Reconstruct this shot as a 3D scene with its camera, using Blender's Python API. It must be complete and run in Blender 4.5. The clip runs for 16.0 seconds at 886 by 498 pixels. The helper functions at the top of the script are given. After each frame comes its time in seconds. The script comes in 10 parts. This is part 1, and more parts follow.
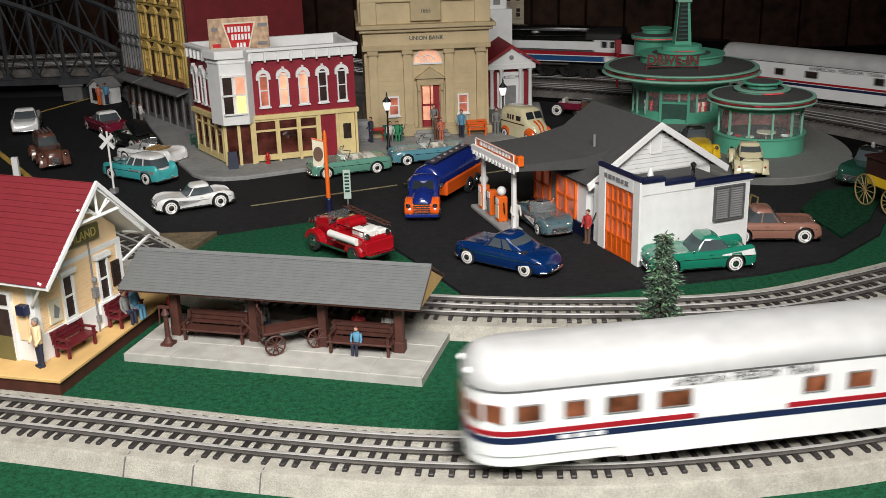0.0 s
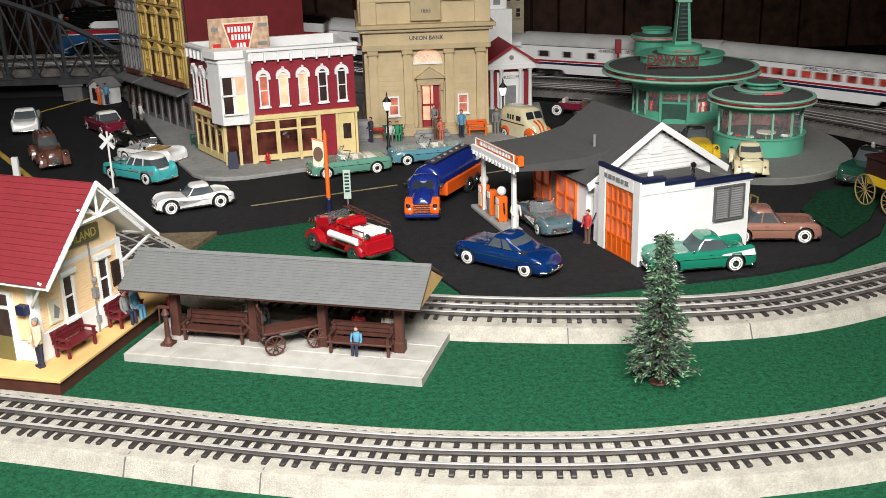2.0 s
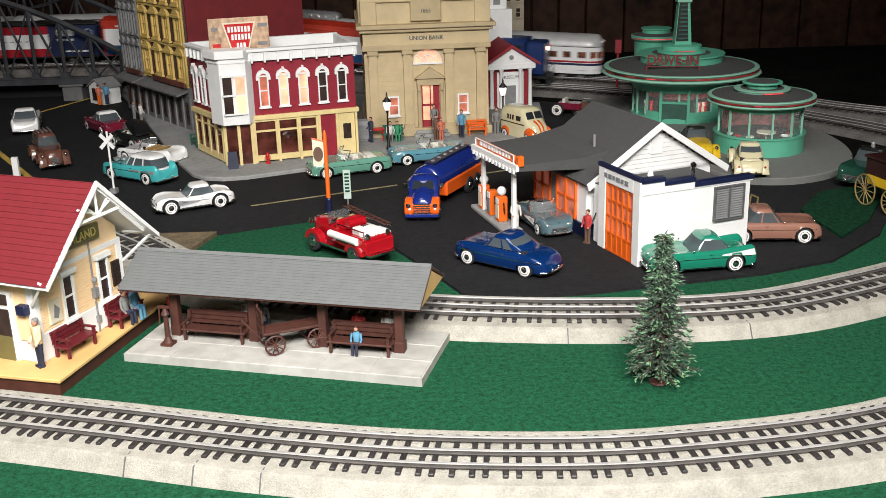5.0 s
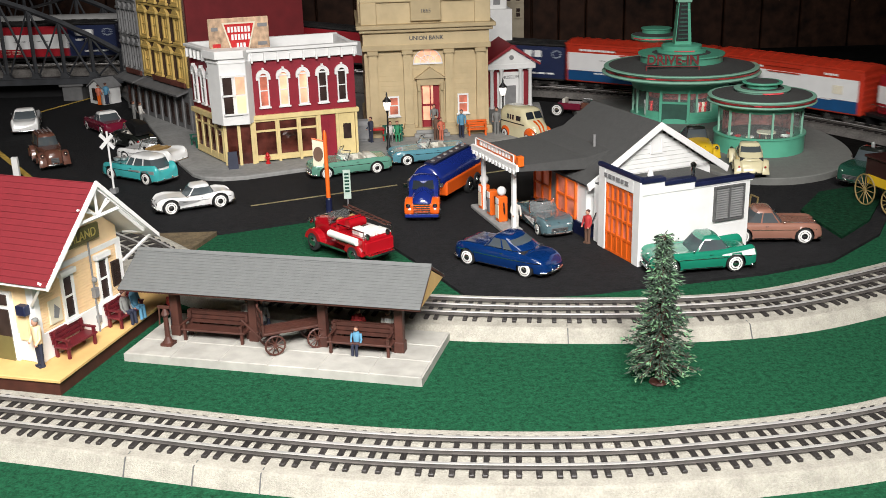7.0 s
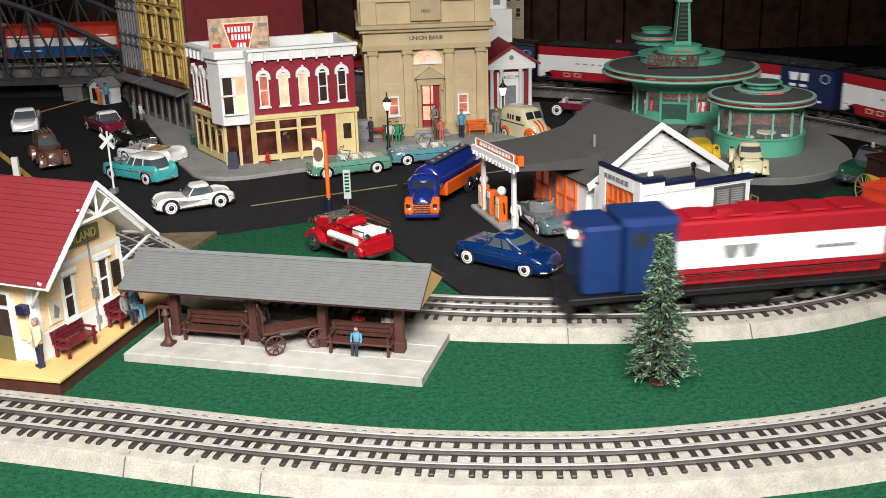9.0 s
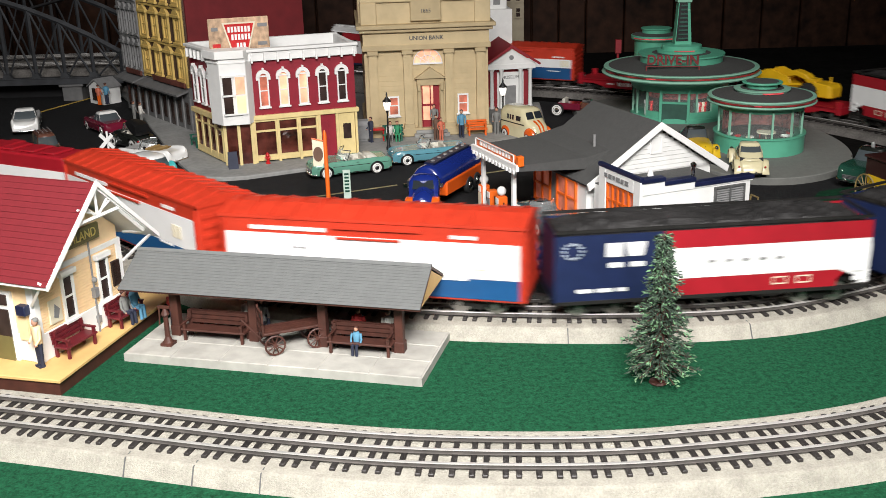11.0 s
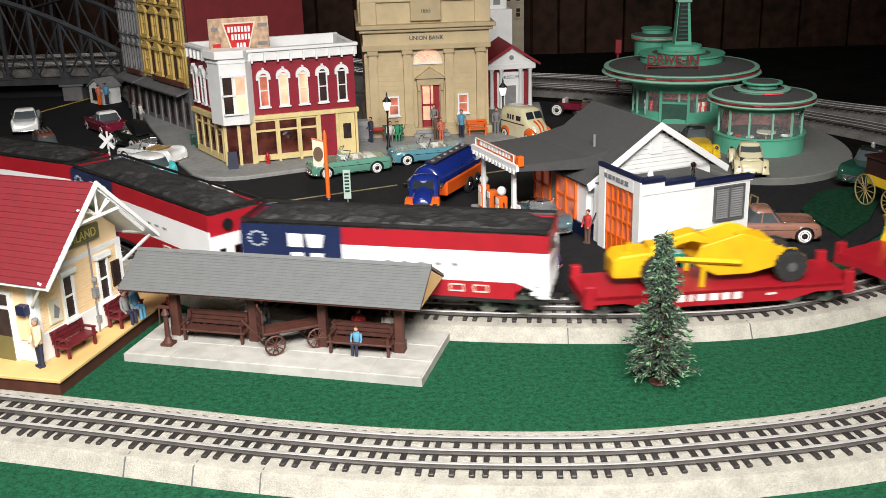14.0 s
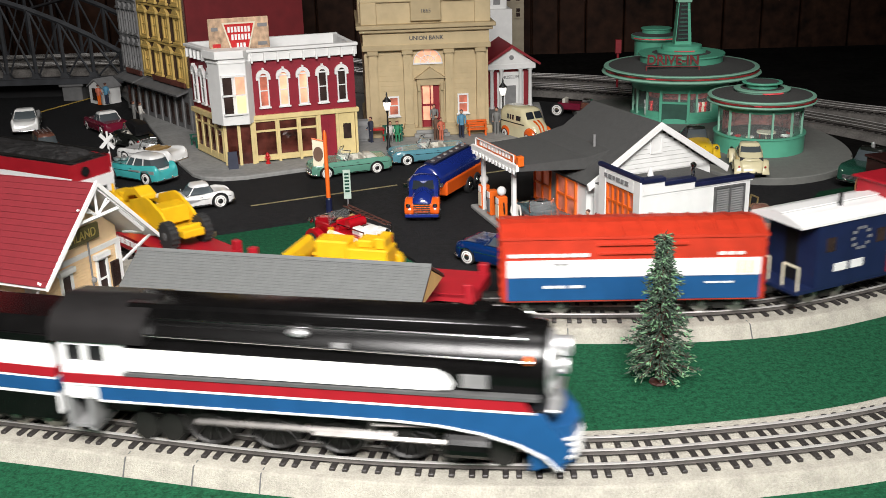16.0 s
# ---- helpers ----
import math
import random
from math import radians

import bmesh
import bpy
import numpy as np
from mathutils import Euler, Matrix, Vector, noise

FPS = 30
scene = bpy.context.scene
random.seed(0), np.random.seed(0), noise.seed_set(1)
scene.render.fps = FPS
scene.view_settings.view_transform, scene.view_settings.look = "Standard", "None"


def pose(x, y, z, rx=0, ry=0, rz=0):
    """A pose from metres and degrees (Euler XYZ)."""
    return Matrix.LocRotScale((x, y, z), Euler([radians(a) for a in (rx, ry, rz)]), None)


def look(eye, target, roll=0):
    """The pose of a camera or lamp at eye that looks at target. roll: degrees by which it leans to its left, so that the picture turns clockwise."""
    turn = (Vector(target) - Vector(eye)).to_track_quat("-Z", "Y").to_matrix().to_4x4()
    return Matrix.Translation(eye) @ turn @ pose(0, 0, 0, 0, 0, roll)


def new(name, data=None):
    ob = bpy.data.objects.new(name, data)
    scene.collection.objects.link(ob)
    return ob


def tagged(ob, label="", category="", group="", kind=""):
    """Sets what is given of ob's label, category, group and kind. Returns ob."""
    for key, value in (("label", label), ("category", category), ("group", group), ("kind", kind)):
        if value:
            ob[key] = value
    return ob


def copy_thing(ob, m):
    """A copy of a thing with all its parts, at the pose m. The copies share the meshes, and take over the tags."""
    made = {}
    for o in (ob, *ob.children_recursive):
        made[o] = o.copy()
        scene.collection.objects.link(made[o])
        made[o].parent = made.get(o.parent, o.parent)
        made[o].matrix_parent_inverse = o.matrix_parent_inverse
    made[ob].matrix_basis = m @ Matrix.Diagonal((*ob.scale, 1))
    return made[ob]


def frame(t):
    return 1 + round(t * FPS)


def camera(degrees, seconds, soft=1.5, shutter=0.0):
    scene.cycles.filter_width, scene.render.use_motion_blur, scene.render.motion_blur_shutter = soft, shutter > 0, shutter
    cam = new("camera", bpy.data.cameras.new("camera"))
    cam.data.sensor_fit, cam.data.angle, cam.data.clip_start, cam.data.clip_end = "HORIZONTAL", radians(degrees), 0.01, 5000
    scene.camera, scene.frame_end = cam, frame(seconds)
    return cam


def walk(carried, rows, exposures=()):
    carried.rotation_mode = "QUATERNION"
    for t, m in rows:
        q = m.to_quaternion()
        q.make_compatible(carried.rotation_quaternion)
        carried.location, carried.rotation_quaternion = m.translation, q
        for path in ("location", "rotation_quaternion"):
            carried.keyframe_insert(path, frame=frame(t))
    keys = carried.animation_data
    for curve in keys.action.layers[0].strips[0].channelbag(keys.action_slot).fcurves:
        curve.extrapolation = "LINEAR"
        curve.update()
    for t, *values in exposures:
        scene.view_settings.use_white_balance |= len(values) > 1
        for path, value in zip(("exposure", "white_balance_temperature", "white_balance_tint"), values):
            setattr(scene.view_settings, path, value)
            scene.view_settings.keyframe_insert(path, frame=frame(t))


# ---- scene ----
cam = camera(45.93, 16.0, 0.8, 0.5)
EYE = Matrix.Translation((0, 0, 0.346)) @ pose(0, 0, 0, 90 - 18.78, 0, 0) @ pose(0, 0, 0, 0, 0, -1.6)
walk(cam, [(0, EYE), (16, EYE)], [(0, -0.50), (0.5, -0.36), (1.0, -0.12), (1.5, 0.0), (14.5, 0.0), (15.0, -0.03), (15.5, -0.12), (16, -0.12)])

# ---- light: ceiling lamps of the hobby room, above and before the layout ----
world = bpy.data.worlds.new("world")
scene.world = world
world.use_nodes = True
world.node_tree.nodes["Background"].inputs[0].default_value = (0.9, 0.95, 1.0, 1)
world.node_tree.nodes["Background"].inputs[1].default_value = 0.007


def ceiling_lamp(x, y, z, sx, sy, watts, tint=(1.0, 0.97, 0.95)):
    lamp = bpy.data.lights.new("room_lamp", "AREA")
    lamp.shape, lamp.size, lamp.size_y, lamp.energy, lamp.color = "RECTANGLE", sx, sy, watts, tint
    ob = new("room_lamp", lamp)
    ob.matrix_basis = pose(x, y, z)
    return ob


ceiling_lamp(-0.12, 0.40, 1.6, 1.0, 0.4, 8.3)
key = ceiling_lamp(0.02, -0.25, 0.92, 0.7, 0.4, 12.8)
key.data.spread = math.radians(88)
key.matrix_basis = look((0.02, -0.25, 0.92), (-0.10, 0.80, 0.0))


# ---- materials ----
def mat(name, col, rough=0.5, metal=0.0, var=0.12, scale=120.0, bump=0.0, bscale=None, spec=0.5, col2=None, coat=0.0, emit=0.0, rnd=0.0, low=0.12):
    """Painted or moulded surface with a coarse and a fine mottle, and relief."""
    m = bpy.data.materials.new(name)
    m.use_nodes = True
    nt = m.node_tree
    b = nt.nodes["Principled BSDF"]
    tc = nt.nodes.new("ShaderNodeTexCoord")
    n1 = nt.nodes.new("ShaderNodeTexNoise")
    n1.inputs["Scale"].default_value, n1.inputs["Detail"].default_value = scale, 6
    n2 = nt.nodes.new("ShaderNodeTexNoise")
    n2.inputs["Scale"].default_value, n2.inputs["Detail"].default_value = scale * low, 3
    nt.links.new(tc.outputs["Object"], n1.inputs["Vector"])
    nt.links.new(tc.outputs["Object"], n2.inputs["Vector"])
    add = nt.nodes.new("ShaderNodeMath")
    add.operation = "ADD"
    nt.links.new(n1.outputs["Fac"], add.inputs[0])
    nt.links.new(n2.outputs["Fac"], add.inputs[1])
    ramp = nt.nodes.new("ShaderNodeMapRange")
    ramp.inputs["From Min"].default_value, ramp.inputs["From Max"].default_value = 0.7, 1.3
    fac = ramp.outputs["Result"]
    nt.links.new(add.outputs[0], ramp.inputs["Value"])
    if rnd:
        oi = nt.nodes.new("ShaderNodeObjectInfo")
        mu = nt.nodes.new("ShaderNodeMath")
        mu.operation = "MULTIPLY_ADD"
        mu.inputs[1].default_value = rnd
        nt.links.new(oi.outputs["Random"], mu.inputs[0])
        nt.links.new(fac, mu.inputs[2])
        fac = mu.outputs[0]
    mix = nt.nodes.new("ShaderNodeMix")
    mix.data_type = "RGBA"
    dark = col2 or tuple(c * (1 - 2 * var) for c in col)
    mix.inputs["A"].default_value = (*dark, 1)
    mix.inputs["B"].default_value = (*[min(1, c * (1 + (0 if col2 else var))) for c in col], 1)
    nt.links.new(fac, mix.inputs["Factor"])
    nt.links.new(mix.outputs["Result"], b.inputs["Base Color"])
    b.inputs["Roughness"].default_value, b.inputs["Metallic"].default_value = rough, metal
    b.inputs["Specular IOR Level"].default_value = spec
    b.inputs["Coat Weight"].default_value = coat
    if emit:
        nt.links.new(mix.outputs["Result"], b.inputs["Emission Color"])
        b.inputs["Emission Strength"].default_value = emit
    if bump:
        n3 = nt.nodes.new("ShaderNodeTexNoise")
        n3.inputs["Scale"].default_value, n3.inputs["Detail"].default_value = bscale or scale * 3, 5
        nt.links.new(tc.outputs["Object"], n3.inputs["Vector"])
        bp = nt.nodes.new("ShaderNodeBump")
        bp.inputs["Strength"].default_value, bp.inputs["Distance"].default_value = bump, 0.001
        nt.links.new(n3.outputs["Fac"], bp.inputs["Height"])
        nt.links.new(bp.outputs["Normal"], b.inputs["Normal"])
    return m


def glass_mat(name, tint=(0.02, 0.025, 0.03), rough=0.08, alpha=1.0):
    m = bpy.data.materials.new(name)
    m.use_nodes = True
    b = m.node_tree.nodes["Principled BSDF"]
    b.inputs["Base Color"].default_value = (*tint, 1)
    b.inputs["Roughness"].default_value = rough
    if alpha < 1:
        b.inputs["Transmission Weight"].default_value = 1 - alpha
        b.inputs["IOR"].default_value = 1.05
    return m


GRASS = mat("grass_mat", (0.0115, 0.080, 0.037), 0.95, 0, 0.30, 560, 0.9, 620, spec=0.1, low=0.4)
GRASS2 = mat("grass_patch_mat", (0.006, 0.040, 0.018), 0.95, 0, 0.34, 420, 0.9, 620, spec=0.1, low=0.4)
ASPHALT = mat("asphalt_mat", (0.0125, 0.0125, 0.0135), 0.9, 0, 0.22, 320, 0.8, 520, spec=0.2, low=0.4)
STONE = mat("ballast_foam_mat", (0.40, 0.38, 0.325), 0.95, 0, 0.13, 700, 0.9, 1300, spec=0.1)
CONCRETE = mat("pavement_mat", (0.27, 0.27, 0.26), 0.85, 0, 0.12, 160, 0.2)
PLATFORM = mat("platform_grey_mat", (0.40, 0.388, 0.35), 0.8, 0, 0.12, 90, 0.15)
TIE = mat("tie_mat", (0.022, 0.019, 0.018), 0.5, 0, 0.3, 200, 0.3, rnd=0.5)
RAIL = mat("rail_mat", (0.78, 0.76, 0.73), 0.42, 0.65, 0.1, 100)
RAILMID = mat("centre_rail_mat", (0.62, 0.6, 0.58), 0.36, 1.0, 0.15, 100)
RAILSIDE = mat("rail_side_mat", (0.11, 0.10, 0.092), 0.5, 0.2, 0.2, 100)
WOODWALL = mat("panel_mat", (0.030, 0.0130, 0.0075), 0.6, 0, 0.45, 40, 0.2, spec=0.12)
WHITE = mat("white_paint_mat", (0.78, 0.78, 0.76), 0.5, 0, 0.04, 90)
IVORY = mat("ivory_mat", (0.72, 0.66, 0.5), 0.5, 0, 0.06, 90)
SILVER = mat("silver_mat", (0.62, 0.62, 0.62), 0.35, 0.7, 0.06, 60)
CHROME = mat("chrome_mat", (0.8, 0.8, 0.8), 0.12, 1.0, 0.03, 60)
RED = mat("red_paint_mat", (0.52, 0.012, 0.014), 0.4, 0, 0.12, 80)
ORANGERED = mat("orange_red_mat", (0.50, 0.036, 0.014), 0.45, 0, 0.1, 80)
DEEPRED = mat("deep_red_mat", (0.26, 0.012, 0.02), 0.55, 0, 0.1, 80)
BLUE = mat("royal_blue_mat", (0.014, 0.06, 0.27), 0.4, 0, 0.12, 80)
NAVY = mat("navy_mat", (0.008, 0.012, 0.045), 0.4, 0, 0.15, 80)
BLACK = mat("black_mat", (0.007, 0.007, 0.008), 0.5, 0, 0.3, 90)
RUBBER = mat("tyre_mat", (0.018, 0.018, 0.018), 0.8, 0, 0.2, 200)
DARKGREY = mat("dark_grey_mat", (0.09, 0.09, 0.09), 0.7, 0, 0.15, 120, 0.15)
GREY = mat("grey_mat", (0.22, 0.22, 0.22), 0.6, 0, 0.12, 120)
YELLOW = mat("machine_yellow_mat", (0.72, 0.42, 0.01), 0.42, 0, 0.08, 70)
COAL = mat("coal_mat", (0.022, 0.021, 0.021), 0.55, 0, 0.4, 260, 1.0, 420)
GLASS = glass_mat("dark_glass_mat")


# ---- mesh helpers ----
class Shape:
    """Collects boxes, prisms, tubes and lofts into one mesh."""

    def __init__(self):
        self.v, self.f, self.m, self.mi = [], [], Matrix.Identity(4), 0
        self.slots = []

    def at(self, m=None):
        self.m = m or Matrix.Identity(4)
        return self

    def add(self, verts, faces):
        n = len(self.v)
        self.v += [tuple(self.m @ Vector(p)) for p in verts]
        self.f += [tuple(n + i for i in f) for f in faces]
        self.slots += [self.mi] * len(faces)
        return self

    def box(self, x0, x1, y0, y1, z0, z1):
        p = [(x, y, z) for x in (x0, x1) for y in (y0, y1) for z in (z0, z1)]
        return self.add(p, [(0, 1, 3, 2), (4, 6, 7, 5), (0, 4, 5, 1), (2, 3, 7, 6), (0, 2, 6, 4), (1, 5, 7, 3)])

    def cbox(self, cx, cy, z0, lx, ly, h):
        return self.box(cx - lx / 2, cx + lx / 2, cy - ly / 2, cy + ly / 2, z0, z0 + h)

    def prism(self, poly, z0, z1):
        """A polygon in plan, counter-clockwise, carried up from z0 to z1."""
        n = len(poly)
        v = [(x, y, z0) for x, y in poly] + [(x, y, z1) for x, y in poly]
        return self.add(v, [tuple(range(n - 1, -1, -1)), tuple(range(n, 2 * n))] + [(i, (i + 1) % n, n + (i + 1) % n, n + i) for i in range(n)])

    def extrude_y(self, poly, y0, y1):
        """A polygon in x, z carried along y."""
        n = len(poly)
        v = [(x, y0, z) for x, z in poly] + [(x, y1, z) for x, z in poly]
        return self.add(v, [tuple(range(n)), tuple(range(2 * n - 1, n - 1, -1))] + [(i, n + i, n + (i + 1) % n, (i + 1) % n) for i in range(n)])

    def extrude_x(self, poly, x0, x1):
        """A polygon in y, z carried along x."""
        n = len(poly)
        v = [(x0, y, z) for y, z in poly] + [(x1, y, z) for y, z in poly]
        return self.add(v, [tuple(range(n - 1, -1, -1)), tuple(range(n, 2 * n))] + [(i, (i + 1) % n, n + (i + 1) % n, n + i) for i in range(n)])

    def lathe(self, prof, n=24, cx=0.0, cy=0.0, arc=(0, 360)):
        """Rings of (radius, z) about a vertical axis."""
        full = arc[1] - arc[0] >= 360
        k = n if full else n + 1
        v = []
        for r, z in prof:
            for i in range(k):
                a = radians(arc[0] + (arc[1] - arc[0]) * i / n)
                v.append((cx + r * math.cos(a), cy + r * math.sin(a), z))
        f = []
        for j in range(len(prof) - 1):
            for i in range(n):
                a, b = j * k + i, j * k + (i + 1) % k
                f.append((a, b, b + k, a + k))
        if full:
            f.append(tuple(range(n - 1, -1, -1)))
            f.append(tuple((len(prof) - 1) * k + i for i in range(n)))
        return self.add(v, f)

    def tube(self, a, b, r, n=8, r2=None):
        a, b = Vector(a), Vector(b)
        q = (b - a).to_track_quat("Z", "Y").to_matrix()
        r2 = r if r2 is None else r2
        v = []
        for p, rr in ((a, r), (b, r2)):
            v += [tuple(p + q @ Vector((rr * math.cos(2 * math.pi * i / n), rr * math.sin(2 * math.pi * i / n), 0))) for i in range(n)]
        return self.add(v, [tuple(range(n - 1, -1, -1)), tuple(range(n, 2 * n))] + [(i, (i + 1) % n, n + (i + 1) % n, n + i) for i in range(n)])

    def bar(self, a, b, w, d=None):
        """A square bar from a to b."""
        return self.tube(a, b, w * 0.7071, 4, None)

    def ball(self, c, r, nu=10, nv=6, sq=(1, 1, 1)):
        v = [(c[0], c[1], c[2] - r * sq[2])]
        for j in range(1, nv):
            p = math.pi * j / nv - math.pi / 2
            for i in range(nu):
                a = 2 * math.pi * i / nu
                v.append((c[0] + r * sq[0] * math.cos(p) * math.cos(a), c[1] + r * sq[1] * math.cos(p) * math.sin(a), c[2] + r * sq[2] * math.sin(p)))
        v.append((c[0], c[1], c[2] + r * sq[2]))
        f = [(0, 1 + (i + 1) % nu, 1 + i) for i in range(nu)]
        for j in range(nv - 2):
            for i in range(nu):
                a, b = 1 + j * nu + i, 1 + j * nu + (i + 1) % nu
                f.append((a, b, b + nu, a + nu))
        t = len(v) - 1
        f += [(t, t - nu + i, t - nu + (i + 1) % nu) for i in range(nu)]
        return self.add(v, f)

    def loft(self, rings, closed=True):
        """Rings of equal length, joined one to the next, with end caps."""
        n = len(rings[0])
        v = [p for r in rings for p in r]
        f = []
        for j in range(len(rings) - 1):
            for i in range(n if closed else n - 1):
                a, b = j * n + i, j * n + (i + 1) % n
                f.append((a, b, b + n, a + n))
        if closed:
            f.append(tuple(range(n - 1, -1, -1)))
            f.append(tuple((len(rings) - 1) * n + i for i in range(n)))
        return self.add(v, f)

    def mesh(self, name, mats, bevel=0.0, smooth=False):
        me = bpy.data.meshes.new(name)
        me.from_pydata(self.v, [], self.f)
        for m in mats:
            me.materials.append(m)
        if len(mats) > 1:
            me.polygons.foreach_set("material_index", self.slots)
        bm = bmesh.new()
        bm.from_mesh(me)
        bmesh.ops.recalc_face_normals(bm, faces=bm.faces)
        if bevel:
            es = [e for e in bm.edges if len(e.link_faces) == 2 and e.calc_face_angle(0) > 0.6]
            bmesh.ops.bevel(bm, geom=es, offset=bevel, segments=1, affect="EDGES", clamp_overlap=True)
        if smooth:
            for f in bm.faces:
                f.smooth = True
            for e in bm.edges:
                if len(e.link_faces) == 2 and e.calc_face_angle(0) > radians(smooth if smooth is not True else 40):
                    e.smooth = False
        bm.to_mesh(me)
        bm.free()
        return me


def part(name, shape, material, parent=None, label="", bevel=0.0, smooth=False, m=None):
    mats = material if isinstance(material, (list, tuple)) else [material]
    ob = new(name, shape.mesh(name, mats, bevel, smooth))
    if m is not None:
        ob.matrix_basis = m
    if parent is not None:
        ob.parent = parent
    return tagged(ob, label)


def thing(name, m, label, category, group="", kind=""):
    ob = new(name)
    ob.empty_display_size = 0.02
    ob.matrix_basis = m
    return tagged(ob, label, category, group, kind)


def words(text, size, material, parent, m, name="lettering", depth=0.0004, align="CENTER", squeeze=1.0, bold=0.0):
    c = bpy.data.curves.new(name, "FONT")
    c.body, c.size, c.extrude, c.align_x, c.align_y = text, size, depth, align, "CENTER"
    c.offset = bold
    tmp = bpy.data.objects.new("tmp_text", c)
    scene.collection.objects.link(tmp)
    bpy.context.view_layer.update()
    me = bpy.data.meshes.new_from_object(tmp.evaluated_get(bpy.context.evaluated_depsgraph_get()))
    bpy.data.objects.remove(tmp)
    me.materials.clear()
    me.materials.append(material)
    if squeeze != 1.0:
        for v in me.vertices:
            v.co.x *= squeeze
    ob = new(name, me)
    ob.matrix_basis, ob.parent = m, parent
    return ob


# ---- the two track loops ----
def closed_spline(pts, step=0.004):
    """Catmull-Rom loop through the points, resampled evenly. Returns points, unit tangents and the length."""
    p = np.array(pts, float)
    n = len(p)
    out = []
    for i in range(n):
        a, b, c, d = p[i - 1], p[i], p[(i + 1) % n], p[(i + 2) % n]
        ta = np.linalg.norm(b - a) ** 0.5
        tb = np.linalg.norm(c - b) ** 0.5
        tc = np.linalg.norm(d - c) ** 0.5
        m1 = (b - a) / ta - (c - a) / (ta + tb) + (c - b) / tb
        m2 = (c - b) / tb - (d - b) / (tb + tc) + (d - c) / tc
        m1, m2 = m1 * tb, m2 * tb
        for k in range(40):
            u = k / 40
            out.append((2 * u**3 - 3 * u**2 + 1) * b + (u**3 - 2 * u**2 + u) * m1 + (-2 * u**3 + 3 * u**2) * c + (u**3 - u**2) * m2)
    q = np.array(out)
    for _ in range(60):
        q = 0.5 * q + 0.25 * (np.roll(q, 1, 0) + np.roll(q, -1, 0))
    q2 = np.vstack([q, q[:1]])
    s = np.concatenate([[0], np.cumsum(np.linalg.norm(np.diff(q2, axis=0), axis=1))])
    length = s[-1]
    k = int(length / step)
    u = np.arange(k) * length / k
    r = np.stack([np.interp(u, s, q2[:, 0]), np.interp(u, s, q2[:, 1])], 1)
    t = np.roll(r, -1, 0) - np.roll(r, 1, 0)
    t /= np.linalg.norm(t, axis=1)[:, None]
    return r, t, length


# outer loop, in the passenger train's direction; inner loop, in the freight's
OUTER = [(-1.0, 0.845), (-0.6, 0.735), (-0.311, 0.655), (-0.226, 0.632), (-0.145, 0.609), (-0.106, 0.599), (-0.033, 0.584), (0.04, 0.576), (0.107, 0.574), (0.18, 0.581),
         (0.25, 0.593), (0.32, 0.615), (0.505, 0.715), (0.78, 0.90), (0.915, 1.2), (0.80, 1.46), (0.63, 1.62), (0.50, 1.78), (0.36, 1.89), (0.239, 1.96),
         (0.0, 2.04), (-0.3, 2.085), (-0.62, 2.10), (-1.0, 2.10), (-1.6, 2.20), (-2.2, 2.22), (-2.7, 2.0), (-2.84, 1.6), (-2.6, 1.2), (-1.9, 0.99)]
INNER = [(-0.32, 1.028), (-0.40, 1.10), (-0.60, 1.21), (-0.95, 1.28), (-1.5, 1.22), (-2.1, 1.25), (-2.45, 1.4), (-2.55, 1.65), (-2.35, 1.95), (-1.9, 2.08), (-1.5, 2.06), (-1.0, 1.99),
         (-0.62, 1.99), (-0.3, 1.975), (0.0, 1.935), (0.179, 1.875), (0.325, 1.79), (0.46, 1.68), (0.565, 1.55), (0.65, 1.41), (0.70, 1.22), (0.64, 1.03),
         (0.485, 0.915), (0.349, 0.845), (0.275, 0.817), (0.195, 0.808), (0.101, 0.812), (0.006, 0.825), (-0.097, 0.850), (-0.165, 0.878), (-0.225, 0.925), (-0.279, 0.979)]
PA, TA, LA = closed_spline(OUTER)
PB, TB, LB = closed_spline(INNER)


def nearest_s(P, L, x, y):
    return float(np.argmin((P[:, 0] - x) ** 2 + (P[:, 1] - y) ** 2)) * L / len(P)


def on_path(P, L, s):
    k = (s % L) / L * len(P)
    i = int(k)
    f = k - i
    return P[i % len(P)] * (1 - f) + P[(i + 1) % len(P)] * f


RAIL_Z = 0.0165


def rise(x, y):
    """Both loops climb to the bridge at the back, and come down beyond it."""
    if y < 1.3:
        return 0.0
    u = min(1, max(0, (0.15 - x) / 0.6)) * min(1, max(0, (x + 2.3) / 0.7))
    u *= min(1, max(0, (y - 1.6) / 0.3))
    return 0.045 * u * u * (3 - 2 * u)


# path length of each train's front end against time
KNOTS_A = [(0, 3.521), (0.85, 3.840), (1.5, 4.095), (2.5, 4.521), (3.0, 4.752), (3.5, 4.994), (4.2, 5.341), (15.0, 9.578), (15.5, 9.790), (16.0, 9.988)]
KNOTS_B = [(0, 3.27), (3.0, 4.63), (4.2, 5.115), (6.3, 6.055), (7.0, 6.345), (8.0, 6.762), (8.7, 7.01), (9.2, 7.206), (11.3, 8.106), (12.1, 8.417), (12.9, 8.706), (13.7, 8.984), (14.3, 9.162), (15.0, 9.344), (15.5, 9.481), (16.0, 9.635)]


